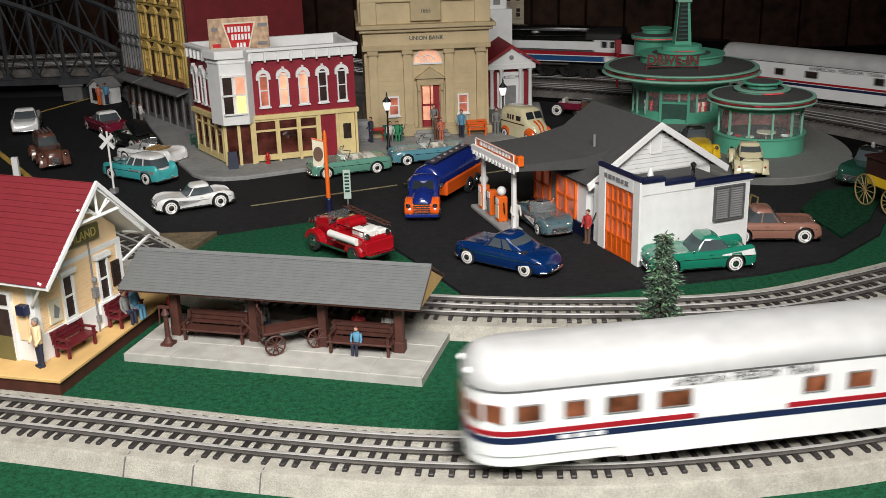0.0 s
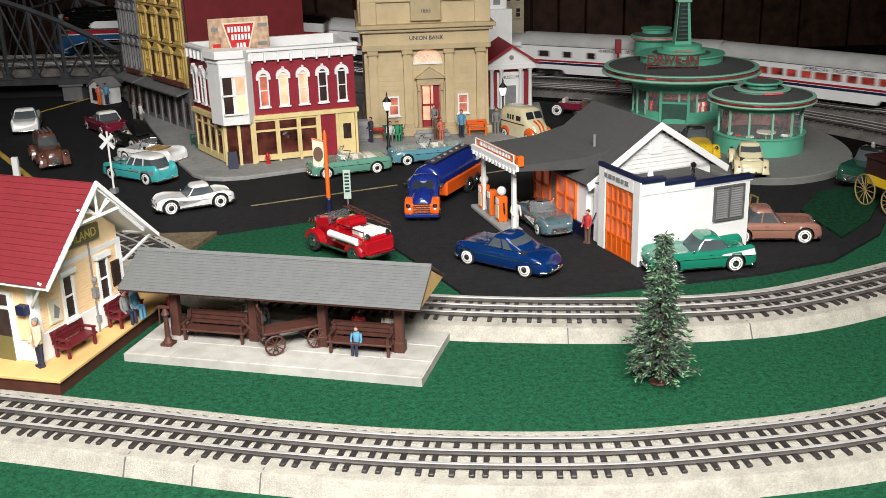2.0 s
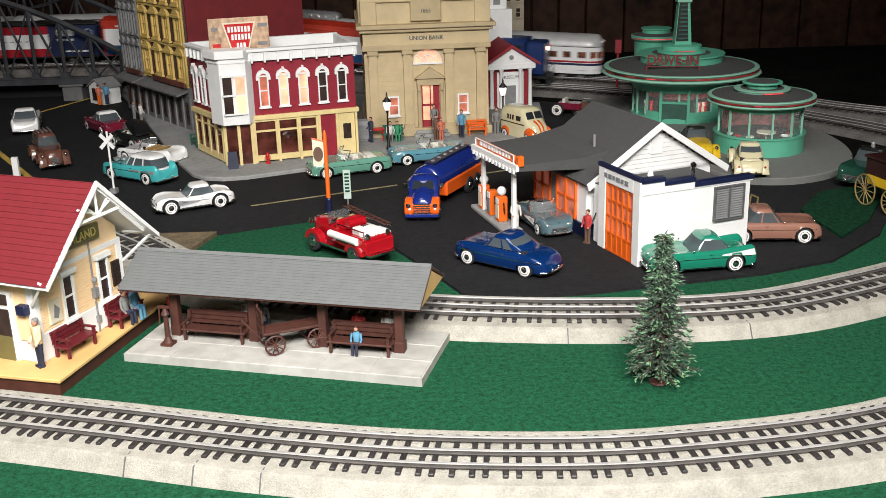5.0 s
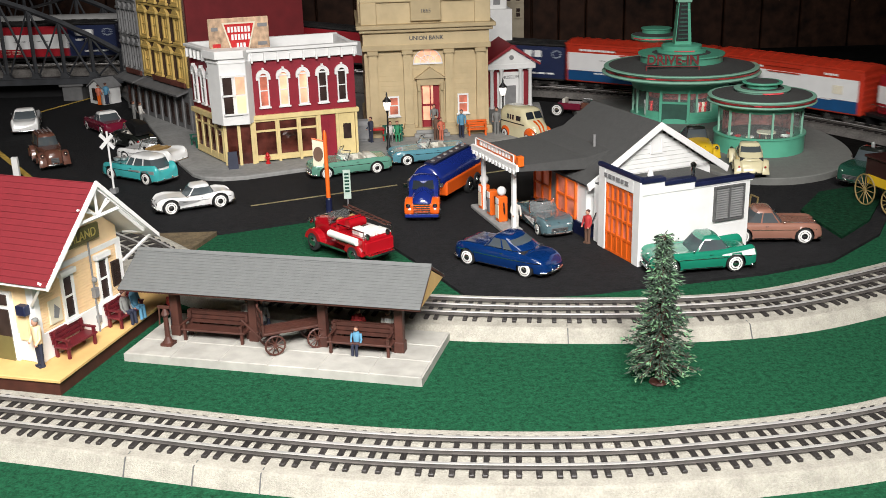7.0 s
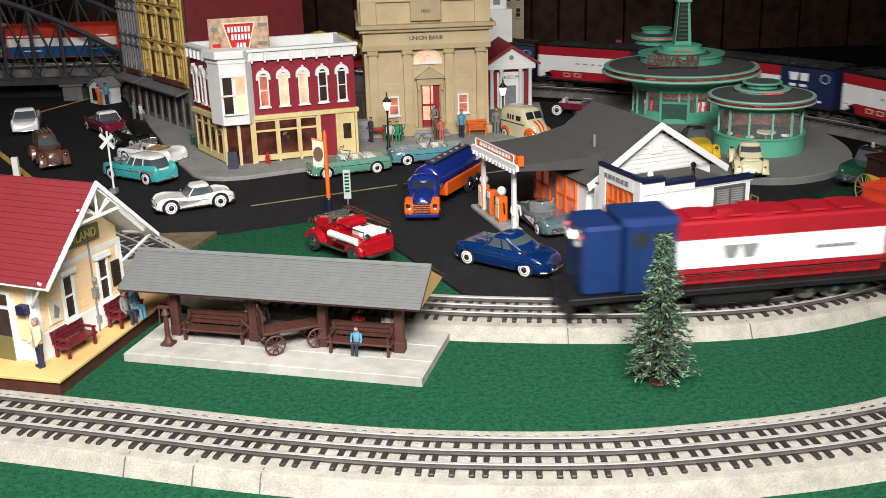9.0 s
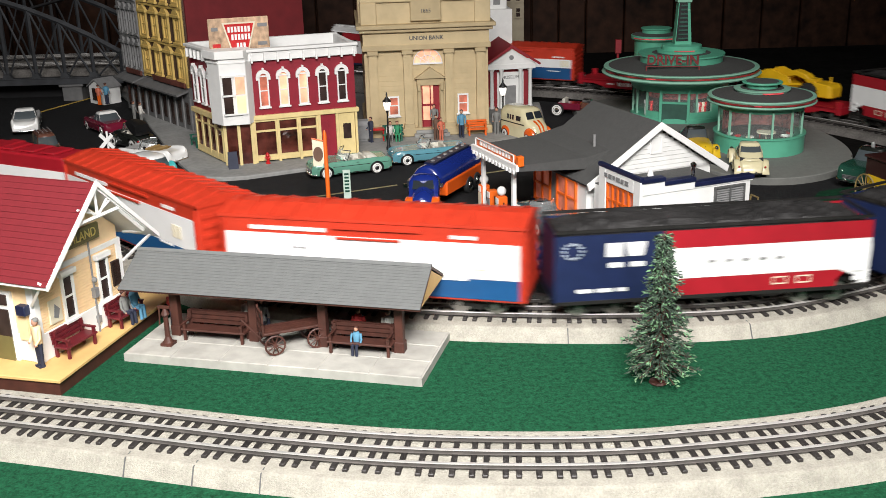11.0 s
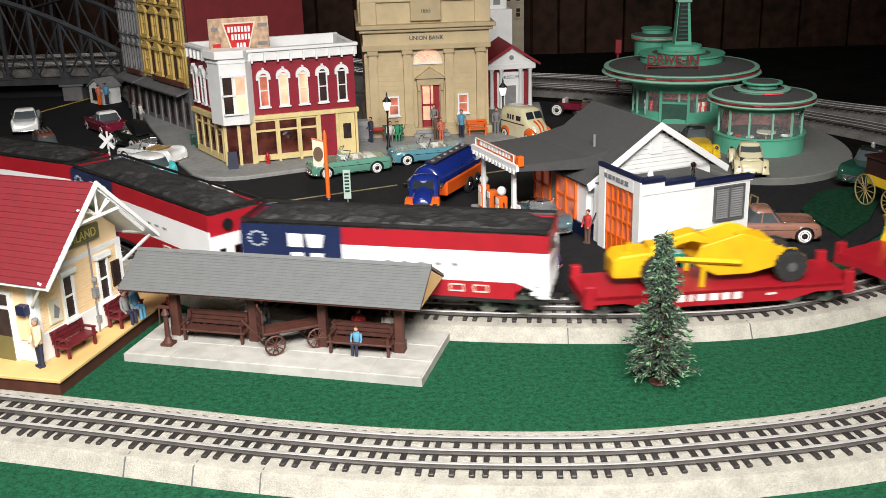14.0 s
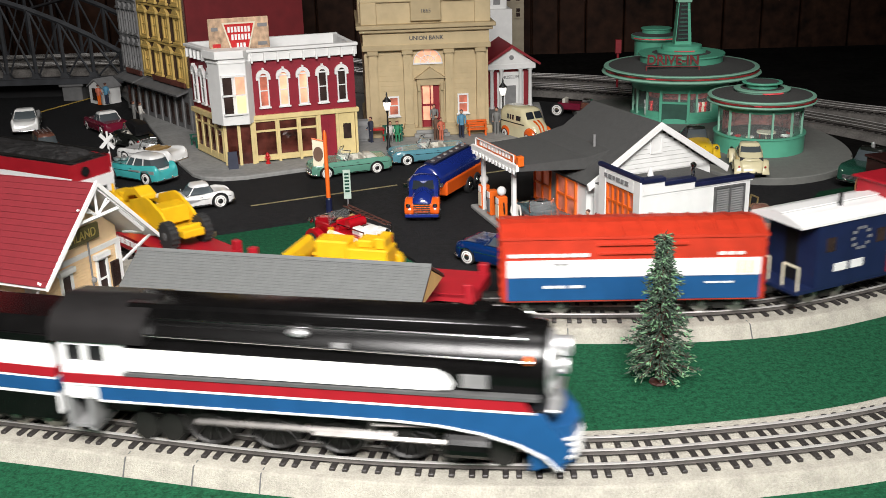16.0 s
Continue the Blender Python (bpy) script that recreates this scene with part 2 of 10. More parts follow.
def front_at(knots, t):
    """Smooth passage through the knots."""
    n = len(knots)
    d = [(knots[i + 1][1] - knots[i][1]) / (knots[i + 1][0] - knots[i][0]) for i in range(n - 1)]
    v = [d[0]] + [(d[i] + d[i + 1]) / 2 for i in range(n - 2)] + [d[-1]]
    i = max(k for k in range(n - 1) if knots[k][0] <= t + 1e-9)
    (t0, s0), (t1, s1) = knots[i], knots[i + 1]
    h = t1 - t0
    u = (t - t0) / h
    return (2 * u**3 - 3 * u**2 + 1) * s0 + (u**3 - 2 * u**2 + u) * h * v[i] + (-2 * u**3 + 3 * u**2) * s1 + (u**3 - u**2) * h * v[i + 1]


def ride(P, L, knots, back, length, t):
    """The pose of a car whose front end is that far behind the train's front."""
    s = front_at(knots, t) - back
    a = on_path(P, L, s - 0.18 * length)
    b = on_path(P, L, s - 0.82 * length)
    za, zb = rise(*a), rise(*b)
    mid, d = (a + b) / 2, a - b
    pitch = math.degrees(math.atan2(za - zb, 0.64 * length))
    return pose(mid[0], mid[1], RAIL_Z + (za + zb) / 2, 0, -pitch, math.degrees(math.atan2(d[1], d[0])))


MOVING = []


# ---- room, table and ground ----
room = part("floor", Shape().box(-5, 4, -2.5, 2.45, -0.92, -0.9), DARKGREY)
tagged(room, "dark floor of the hobby room", "floor", kind="structure")
tagged(part("ceiling", Shape().box(-5, 4, -2.5, 2.45, 1.7, 1.72), mat("ceiling_mat", (0.6, 0.58, 0.55), 0.9)), "off-white plain ceiling of the room", "ceiling", kind="structure")
tagged(part("wall_south", Shape().box(-5, 4, -2.55, -2.5, -0.9, 1.7), mat("room_wall_mat", (0.22, 0.19, 0.16), 0.9)), "plain beige wall behind the viewer", "wall", kind="structure")
tagged(part("wall_west", Shape().box(-5.05, -5, -2.5, 2.37, -0.9, 1.7), WOODWALL), "dark wood panelled side wall", "wall", kind="structure")
tagged(part("wall_east", Shape().box(4, 4.05, -2.5, 2.37, -0.9, 1.7), WOODWALL), "dark wood panelled side wall", "wall", kind="structure")
wall = part("wall_north", Shape().box(-5, 4, 2.37, 2.45, -0.9, 1.7), WOODWALL)
tagged(wall, "dark brown wood panelled wall with vertical boards", "wall", kind="structure")
rng = random.Random(3)
x = -1.6
while x < 1.9:
    w = rng.choice((0.06, 0.085, 0.11))
    b = part("plank", Shape().box(x + 0.0015, x + w - 0.0015, 2.35 + rng.random() * 0.003, 2.37, -0.3, 1.0), WOODWALL, wall, bevel=0.002)
    x += w

ground = part("ground", Shape().box(-3.1, 1.25, 0.36, 2.345, -0.03, 0.0), GRASS)
tagged(ground, "layout table covered with green grass mat", "ground", kind="structure")


def slab(name, poly, z0, z1, material, label, cat, bevel=0.0):
    ob = part(name, Shape().prism(poly, z0, z1), material, bevel=bevel)
    return tagged(ob, label, cat, kind="structure")


slab("road", [(0.024, 0.868), (0.13, 0.877), (0.204, 0.893), (0.30, 0.915), (0.375, 0.945), (0.45, 1.02), (0.51, 1.13), (0.53, 1.3), (0.50, 1.5), (0.40, 1.63),
              (0.17, 1.79), (-0.05, 1.88), (-0.5, 2.05), (-1.05, 2.16), (-1.15, 1.35), (-0.62, 1.16), (-0.40, 1.02), (-0.30, 1.05), (-0.268, 1.075), (-0.148, 1.125),
              (-0.062, 1.042), (-0.012, 0.945)], -0.02, 0.003, ASPHALT, "black asphalt sheet with fine grain", "road")
slab("back_ground", [(1.2, 1.15), (1.2, 2.34), (-1.5, 2.34), (-1.5, 2.0), (-0.6, 1.95), (0.1, 1.75), (0.4, 1.55), (0.5, 1.25), (0.75, 1.10)], -0.01, 0.0015, mat("back_ground_mat", (0.010, 0.0095, 0.009), 1.0, 0, 0.25, 90, 0.4, spec=0.0), "dark bare tabletop round the rear tracks", "ground")
slab("earth_patch", [(-0.345, 1.085), (-0.29, 1.005), (-0.262, 1.025), (-0.245, 1.085)], -0.01, 0.0045, mat("earth_mat", (0.13, 0.095, 0.05), 0.95, 0, 0.25, 300, 0.5, low=0.2), "olive brown bare earth beside the crossing", "ground")
slab("grass_patch", [(0.405, 1.005), (0.455, 1.06), (0.50, 1.14), (0.515, 1.20), (0.44, 1.17), (0.395, 1.10)], -0.01, 0.006, GRASS2, "dark green grass patch on the asphalt", "grass")


def marking(x0, y0, x1, y1, w, col, label):
    s = Shape().at(Matrix.Identity(4))
    d = Vector((x1 - x0, y1 - y0))
    a = math.degrees(math.atan2(d.y, d.x))
    s.box(0, d.length, -w / 2, w / 2, 0, 0.0006)
    return tagged(part("road_marking", s, col, m=pose(x0, y0, 0.0032, 0, 0, a)), label, "road marking", kind="structure")


LINEY = mat("road_yellow_mat", (0.55, 0.36, 0.06), 0.8, 0, 0.25, 200)
LINEW = mat("road_cream_mat", (0.24, 0.20, 0.10), 0.8, 0, 0.3, 200)
marking(-0.79, 1.72, -0.53, 1.325, 0.008, LINEY, "broad yellow road edge line")
marking(-0.70, 1.80, -0.625, 1.99, 0.005, LINEY, "yellow road line")
marking(-0.225, 1.185, -0.055, 1.26, 0.003, LINEW, "thin pale centre line on asphalt")
marking(0.022, 1.29, 0.10, 1.325, 0.003, LINEW, "thin pale centre line on asphalt")

# town pavement with a rounded corner
slab("pavement", [(-0.36, 1.40), (-0.325, 1.33), (-0.305, 1.31), (-0.28, 1.303), (-0.25, 1.308), (-0.15, 1.355), (-0.06, 1.405), (0.07, 1.46), (0.16, 1.51), (0.17, 1.75),
                  (-0.05, 1.85), (-0.5, 2.0), (-0.62, 2.0), (-0.55, 1.86)], -0.01, 0.008, CONCRETE, "light grey kerbed town pavement", "pavement", 0.0015)


def sweep(P, T, prof, idx, closed=True):
    """A profile of (offset, z) carried along the path."""
    s = Shape()
    N = np.stack([-T[:, 1], T[:, 0]], 1)
    rings = []
    for i in idx:
        up = rise(P[i, 0], P[i, 1])
        over = P[i, 1] > 1.8 and -1.42 < P[i, 0] < -0.61
        rings.append([(P[i, 0] + o * N[i, 0], P[i, 1] + o * N[i, 1], z + (up if z > 0 or over else 0)) for o, z in prof])
    n = len(prof)
    v = [p for r in rings for p in r]
    f = []
    m = len(rings)
    for j in range(m if closed else m - 1):
        for i in range(n - 1):
            a, b = j * n + i, ((j + 1) % m) * n + i
            f.append((a, b, b + 1, a + 1))
    s.add(v, f)
    return s


GAUGE = 0.0165
TIE_MESH = Shape().box(-0.0018, 0.0018, -0.0250, 0.0250, 0.0108, 0.0132).mesh("tie", [TIE], 0.0005)


# Darker, greyer version of the foam colour for the run beyond y = 1.28.
DARKBED = mat("rear_roadbed_mat", (0.15, 0.14, 0.13), 0.95, 0, 0.2, 420, 1.0, 900, spec=0.1)


def track(name, P, T, L, label, near):
    root = thing(name, pose(0, 0, 0), label, "railway track", kind="structure")
    idx = range(0, len(P), 4)
    bed = [(-0.0415, -0.002), (-0.035, 0.0105), (-0.033, 0.0112), (0.033, 0.0112), (0.035, 0.0105), (0.0415, -0.002)]
    order = list(idx)
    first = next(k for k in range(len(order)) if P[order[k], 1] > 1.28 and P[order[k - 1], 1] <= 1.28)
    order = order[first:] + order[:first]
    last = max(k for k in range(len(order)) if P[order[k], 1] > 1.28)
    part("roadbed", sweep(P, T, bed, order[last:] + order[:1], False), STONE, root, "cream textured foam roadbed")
    part("roadbed", sweep(P, T, bed, order[:last + 1], False), DARKBED, root, "foam roadbed, coloured darker at the back")
    for o in (-GAUGE, 0.0, GAUGE):
        foot = [(o - 0.0012, 0.0133), (o - 0.0012, 0.0136), (o - 0.0005, 0.0139), (o - 0.0005, 0.0153), (o - 0.0009, 0.0155), (o - 0.0009, 0.0163)]
        foot += [(2 * o - q, z) for q, z in reversed(foot)]
        part("rail", sweep(P, T, [(o - 0.0011, 0.0159), (o - 0.0009, 0.0166), (o + 0.0009, 0.0166), (o + 0.0011, 0.0159)], range(0, len(P), 2)), RAIL, root)
        part("rail_web", sweep(P, T, foot, range(0, len(P), 2)), RAILSIDE, root, "dark rail web and foot")
    for k in range(3 if name == "track_outer" else 2):
        i = int(nearest_s(P, L, *((-0.20, 0.62), (-0.155, 0.61), (-0.112, 0.60))[k]) / L * len(P)) if name == "track_outer" else int(nearest_s(P, L, *((0.24, 0.81), (0.10, 0.812))[k]) / L * len(P))
        m = pose(P[i, 0], P[i, 1], 0, 0, 0, math.degrees(math.atan2(T[i, 1], T[i, 0])) + 4)
        sd = -1 if name == "track_outer" else 1
        s = Shape().extrude_x([(sd * 0.0418, -0.001), (sd * 0.0353, 0.0109), (sd * 0.028, 0.0114), (sd * 0.028, 0.0108), (sd * 0.0345, 0.0100), (sd * 0.041, -0.002)], -0.0004, 0.0004)
        part("joint", s, DARKGREY, root, "dark joint between roadbed pieces", m=m)
    n = int(L / 0.01047)
    rest = Shape()
    made = 0
    for k in range(n):
        i = int(k * len(P) / n) % len(P)
        m = pose(P[i, 0], P[i, 1], rise(P[i, 0], P[i, 1]), 0, 0, math.degrees(math.atan2(T[i, 1], T[i, 0])))
        if near(P[i]) and made < 290:
            ob = new("tie", TIE_MESH)
            ob.matrix_basis, ob.parent = m, root
            made += 1
        else:
            rest.at(m).box(-0.0018, 0.0018, -0.0250, 0.0250, 0.0108, 0.0132)
    tagged(part("far_ties", rest, TIE, root), kind="stuff")
    return root


track("track_outer", PA, TA, LA, "outer three-rail toy railway track on cream roadbed", lambda p: p[1] < 0.9 and -0.75 < p[0] < 0.6)
track("track_inner", PB, TB, LB, "inner three-rail toy railway track on cream roadbed", lambda p: p[1] < 1.15 and -0.5 < p[0] < 0.6)


# ---- town materials ----
BRICKRED = mat("facade_red_mat", (0.25, 0.008, 0.022), 0.55, 0, 0.1, 110, 0.1)
OXBLOOD = mat("side_wall_mat", (0.17, 0.012, 0.016), 0.7, 0, 0.12, 60, 0.15)
CREAM = mat("cream_trim_mat", (0.70, 0.56, 0.26), 0.55, 0, 0.08, 90)
BUFF = mat("bank_stone_mat", (0.52, 0.41, 0.235), 0.65, 0, 0.07, 70, 0.15)
BUFFDARK = mat("bank_ledge_mat", (0.44, 0.345, 0.195), 0.65, 0, 0.08, 70, 0.1)
OCHRE = mat("window_hood_yellow_mat", (0.66, 0.46, 0.14), 0.6, 0, 0.1, 90, 0.1)
SLATE = mat("slate_grey_wall_mat", (0.14, 0.14, 0.14), 0.7, 0, 0.15, 70, 0.1)
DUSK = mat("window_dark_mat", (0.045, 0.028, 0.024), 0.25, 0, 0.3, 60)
WARM = mat("lit_window_mat", (1.0, 0.42, 0.26), 0.4, 0, 0.25, 55, emit=0.75)
WARM2 = mat("dim_lit_window_mat", (0.62, 0.19, 0.12), 0.3, 0, 0.4, 60, emit=0.16)
# Opaque shop panes: interior glints painted as strong mottle with a faint glow.
SHOPGLASS = mat("shop_glass_glint_mat", (0.10, 0.028, 0.02), 0.06, 0, 0.75, 45, emit=0.16)
GOLDLIT = mat("yellow_lit_window_mat", (1.0, 0.75, 0.3), 0.4, 0, 0.15, 55, emit=1.1)
MINT = mat("mint_enamel_mat", (0.11, 0.42, 0.28), 0.35, 0, 0.07, 60)
MINTDARK = mat("dark_mint_mat", (0.035, 0.10, 0.075), 0.4)
MINTPALE = mat("pale_mint_mat", (0.26, 0.52, 0.39), 0.35, 0, 0.06, 60)
ROOFGREY = mat("roof_grey_mat", (0.060, 0.060, 0.058), 0.85, 0, 0.07, 400, 0.3, low=0.4)
SHINGLE = mat("grey_shingle_mat", (0.125, 0.13, 0.128), 0.85, 0, 0.05, 400, 0.2, rnd=0.1, low=0.3)
REDSHINGLE = mat("red_shingle_mat", (0.175, 0.014, 0.020), 0.6, 0, 0.06, 400, 0.2, rnd=0.12, low=0.3)
STATION = mat("depot_yellow_mat", (0.90, 0.66, 0.38), 0.6, 0, 0.06, 90)
DECKTAN = mat("deck_tan_mat", (0.66, 0.42, 0.16), 0.7, 0, 0.08, 60, 0.1)
BROWN = mat("brown_stain_mat", (0.07, 0.022, 0.014), 0.6, 0, 0.2, 120, 0.15)
MAROON = mat("maroon_bench_mat", (0.13, 0.012, 0.018), 0.45, 0, 0.15, 120)
OLIVE = mat("olive_door_mat", (0.16, 0.14, 0.05), 0.55, 0, 0.12, 90)
ORANGE = mat("orange_enamel_mat", (0.74, 0.13, 0.012), 0.4, 0, 0.08, 80)
STEELGREY = mat("bridge_steel_mat", (0.055, 0.058, 0.064), 0.5, 0.2, 0.2, 60)
NEON = mat("neon_red_mat", (1.0, 0.08, 0.09), 0.4, 0, 0.45, 45, emit=0.7)
LAMPGLOW = mat("lamp_globe_mat", (1.0, 0.95, 0.86), 0.4, 0, 0.03, 60, emit=1.6)
TANWALL = mat("far_building_mat", (0.42, 0.36, 0.26), 0.7, 0, 0.1, 60)
GREENB = mat("bench_green_mat", (0.015, 0.11, 0.07), 0.5, 0, 0.12, 90)
SKIN = mat("figure_skin_mat", (0.5, 0.27, 0.18), 0.6)
CLEAR = glass_mat("clear_pane_mat", (0.9, 0.95, 0.93), 0.05, 0.05)


def frame_rect(s, x0, x1, z0, z1, w, y0, y1):
    """A rectangular border of bars in a front facing -y."""
    s.box(x0, x0 + w, y0, y1, z0, z1).box(x1 - w, x1, y0, y1, z0, z1)
    return s.box(x0 + w, x1 - w, y0, y1, z0, z0 + w).box(x0 + w, x1 - w, y0, y1, z1 - w, z1)


def window(parent, x, z, w, h, frame_mat, pane_mat, y=0.0, arch=False, sash=True, hood=0.0):
    """A sash window in a front that faces -y; x is its middle, z its foot."""
    s = Shape()
    t = 0.14 * w
    frame_rect(s, x - w / 2, x + w / 2, z, z + h, t, y - 0.002, y + 0.001)
    if sash:
        s.box(x - w / 2 + t, x + w / 2 - t, y - 0.0016, y + 0.001, z + h * 0.5, z + h * 0.5 + t * 0.7)
    s.box(x - w * 0.62, x + w * 0.62, y - 0.0035, y + 0.001, z - 0.0018, z)
    if arch:
        n = 8
        ro, ri = w * 0.72, w * 0.36
        zc = z + h - t
        for i in range(n):
            a, b = math.pi * i / n, math.pi * (i + 1) / n
            s.extrude_y([(x + ri * math.cos(a), zc + ri * math.sin(a)), (x + ro * math.cos(a), zc + ro * math.sin(a)),
                         (x + ro * math.cos(b), zc + ro * math.sin(b)), (x + ri * math.cos(b), zc + ri * math.sin(b))], y - 0.0035, y + 0.001)
        s.box(x - ro, x - w / 2, y - 0.003, y + 0.001, zc - 0.3 * w, zc).box(x + w / 2, x + ro, y - 0.003, y + 0.001, zc - 0.3 * w, zc)
        s.box(x - w * 0.1, x + w * 0.1, y - 0.0045, y + 0.001, zc + ro * 0.9, zc + ro * 1.25)
    if hood:
        s.box(x - w * 0.66, x + w * 0.66, y - 0.004, y + 0.001, z + h, z + h + hood)
    f = part("window", s, frame_mat, parent)
    p = Shape().box(x - w / 2 + t, x + w / 2 - t, y - 0.0004, y + 0.0005, z + t, z + h - t)
    if arch:
        p.box(x - w * 0.33, x + w * 0.33, y - 0.0004, y + 0.0005, z + h - t, z + h + w * 0.12)
    part("pane", p, pane_mat, f)
    return f


def corner_store():
    """Two-storey red store with a corner oriel and cream shopfront."""
    r = thing("corner_store", pose(-0.249, 1.379, 0.008, 0, 0, 18.1), "red two-storey corner store with white arched windows and cream shopfront", "building")
    foot = [(-0.02, 0.0), (0.142, 0.0), (0.142, 0.11), (-0.064, 0.11), (-0.038, 0.012)]
    part("upper_wall", Shape().prism(foot, 0.062, 0.136), BRICKRED, r, "smooth deep red upper wall")
    # No room inside: a solid block whose dark colour stands for interior shade.
    inner = [(-0.016, 0.004), (0.138, 0.004), (0.138, 0.106), (-0.057, 0.106), (-0.033, 0.014)]
    part("shop_wall", Shape().prism(inner, 0.0, 0.062), DUSK, r, "solid dark block standing for the unlit shop interior")
    # white cornice with brackets, flat roof behind a parapet
    for bx_ in ((-0.022, 0.146, -0.006, 0.004, 0.1365, 0.1484), (-0.022, 0.147, -0.009, 0.004, 0.1485, 0.1525), (0.139, 0.146, 0.0042, 0.1068, 0.1365, 0.1515), (-0.064, 0.146, 0.107, 0.114, 0.1365, 0.1525)):
        part("cornice", Shape().box(*bx_), WHITE, r, "white moulded cornice", 0.0005)
    part("cornice", Shape().prism([(-0.043, 0.008), (-0.036, 0.006), (-0.062, 0.1068), (-0.069, 0.1068)], 0.1365, 0.1484), WHITE, r, "white moulded cornice", 0.0005)
    part("cornice", Shape().prism([(-0.046, 0.008), (-0.036, 0.006), (-0.062, 0.1068), (-0.072, 0.1068)], 0.1485, 0.1525), WHITE, r, "white moulded cornice", 0.0005)
    for i in range(9):
        part("bracket", Shape().box(-0.0012, 0.0012, -0.0085, 0, 0, 0.012), WHITE, r, m=pose(0.004 + i * 0.0172, -0.0002, 0.1345))
    part("roof", Shape().prism([(-0.03, 0.004), (0.139, 0.004), (0.139, 0.107), (-0.062, 0.107), (-0.04, 0.012)], 0.136, 0.1385), GREY, r, "pale grey flat roof")
    for i in range(5):
        window(r, 0.018 + i * 0.0265, 0.0745, 0.0132, 0.042, WHITE, (WARM2, WARM, WARM, DUSK, DUSK)[i], arch=True)
    # cream belt course and shopfront
    part("belt_course", Shape().box(-0.022, 0.145, -0.005, 0.004, 0.058, 0.064), CREAM, r, "cream belt course", 0.0005)
    for x0, x1, n in ((0.000, 0.032, 1), (0.032, 0.061, 1), (0.061, 0.0875, 1)):
        s = Shape()
        frame_rect(s, x0, x1, 0.002, 0.058, 0.0028, -0.003, 0.004)
        s.box(x0 + 0.0028, x1 - 0.0028, -0.002, 0.004, 0.041, 0.0435)
        s.box(x0 + 0.0028, x1 - 0.0028, -0.0025, 0.004, 0.0048, 0.0095)
        s.box(x0 - 0.001, x0 + 0.0025, -0.0045, 0.001, 0.0, 0.059)
        f = part("shop_window", s, CREAM, r, "cream framed shop window")
        part("pane", Shape().box(x0 + 0.0028, x1 - 0.0028, 0.0005, 0.0012, 0.0095, 0.041), SHOPGLASS, f)
        part("pane", Shape().box(x0 + 0.0028, x1 - 0.0028, 0.0005, 0.0012, 0.0435, 0.0555), SHOPGLASS, f)
    s = Shape().box(0.0875, 0.091, -0.004, 0.004, 0, 0.058).box(0.139, 0.142, -0.0045, 0.004, 0, 0.058).box(0.112, 0.116, -0.004, 0.004, 0, 0.058)
    part("pilaster", s, CREAM, r)
    part("double_door", Shape().box(0.0912, 0.1118, -0.002, 0.004, 0.0, 0.0575).box(0.1012, 0.1020, -0.0026, 0.0, 0.001, 0.056), BRICKRED, r, "tall red double door")
    d = part("side_door", Shape().box(0.1165, 0.1385, -0.0025, 0.004, 0.0, 0.0575), CREAM, r, "cream side door")
    part("pane", Shape().box(0.122, 0.133, -0.003, -0.002, 0.022, 0.043), DUSK, d)
    # corner oriel on the upper floor
    bay = [(-0.052, 0.014), (-0.040, -0.012), (-0.006, -0.015), (0.004, 0.0), (0.004, 0.02), (-0.04, 0.03)]
    o = part("oriel", Shape().prism(bay, 0.056, 0.148).prism([(x * 1.08 - 0.0012, y * 1.15 - 0.001) for x, y in bay], 0.143, 0.1535).prism([(x * 1.03, y * 1.06) for x, y in bay], 0.1365, 0.139), WHITE, r, "white corner oriel bay", 0.0005)
    for k, (x0, x1) in enumerate(((-0.037, -0.0255), (-0.0205, -0.009))):
        yy = -0.0128 - 0.003 * (x0 + 0.04) / 0.034
        for zz, mm in ((0.0720, (DUSK, GOLDLIT)[k]), (0.0970, (DUSK, WARM)[k])):
            part("pane", Shape().box(x0, x1, yy - 0.0026, yy + 0.004, zz, zz + 0.0226), mm, o)
    for zz in (0.0698, 0.0946, 0.1196):
        part("sash_bar", Shape().box(-0.0385, -0.0075, -0.0172, -0.010, zz, zz + 0.0022), WHITE, o)
    part("entrance", Shape().prism([(-0.036, 0.002), (-0.004, -0.002), (0.0, 0.004), (-0.03, 0.014)], 0, 0.056), SHOPGLASS, r, "glazed corner entrance")
    for x, y in ((-0.038, 0.002), (-0.0205, -0.0055), (-0.003, -0.005)):
        part("post", Shape().box(x - 0.002, x + 0.002, y - 0.002, y + 0.002, 0, 0.058), CREAM, r)
    # side front along the street
    side = new("side_front")
    side.parent = r
    a = math.degrees(math.atan2(0.012 - 0.11, -0.038 + 0.064))
    side.matrix_basis = pose(-0.065, 0.11, 0, 0, 0, a)
    for i in range(7):
        part("bracket", Shape().box(-0.0012, 0.0012, -0.0075, 0, 0, 0.012), WHITE, side, m=pose(0.008 + i * 0.0145, 0.0, 0.1345))
    for i in range(3):
        window(side, 0.020 + i * 0.028, 0.0745, 0.0132, 0.042, WHITE, DUSK, y=-0.001, arch=True)
    for i in range(4):
        x0_ = 0.002 + i * 0.0245
        fr_ = part("side_shop_window", frame_rect(Shape(), x0_, x0_ + 0.0245, 0.002, 0.058, 0.0024, -0.0012, 0.004), CREAM, side, "cream framed side shop window")
        part("transom_bar", Shape().box(x0_ + 0.0024, x0_ + 0.0221, -0.0008, 0.003, 0.0445, 0.0465), CREAM, fr_)
        part("stall_riser", Shape().box(x0_ + 0.0024, x0_ + 0.0221, -0.0008, 0.003, 0.0044, 0.011), CREAM, fr_)
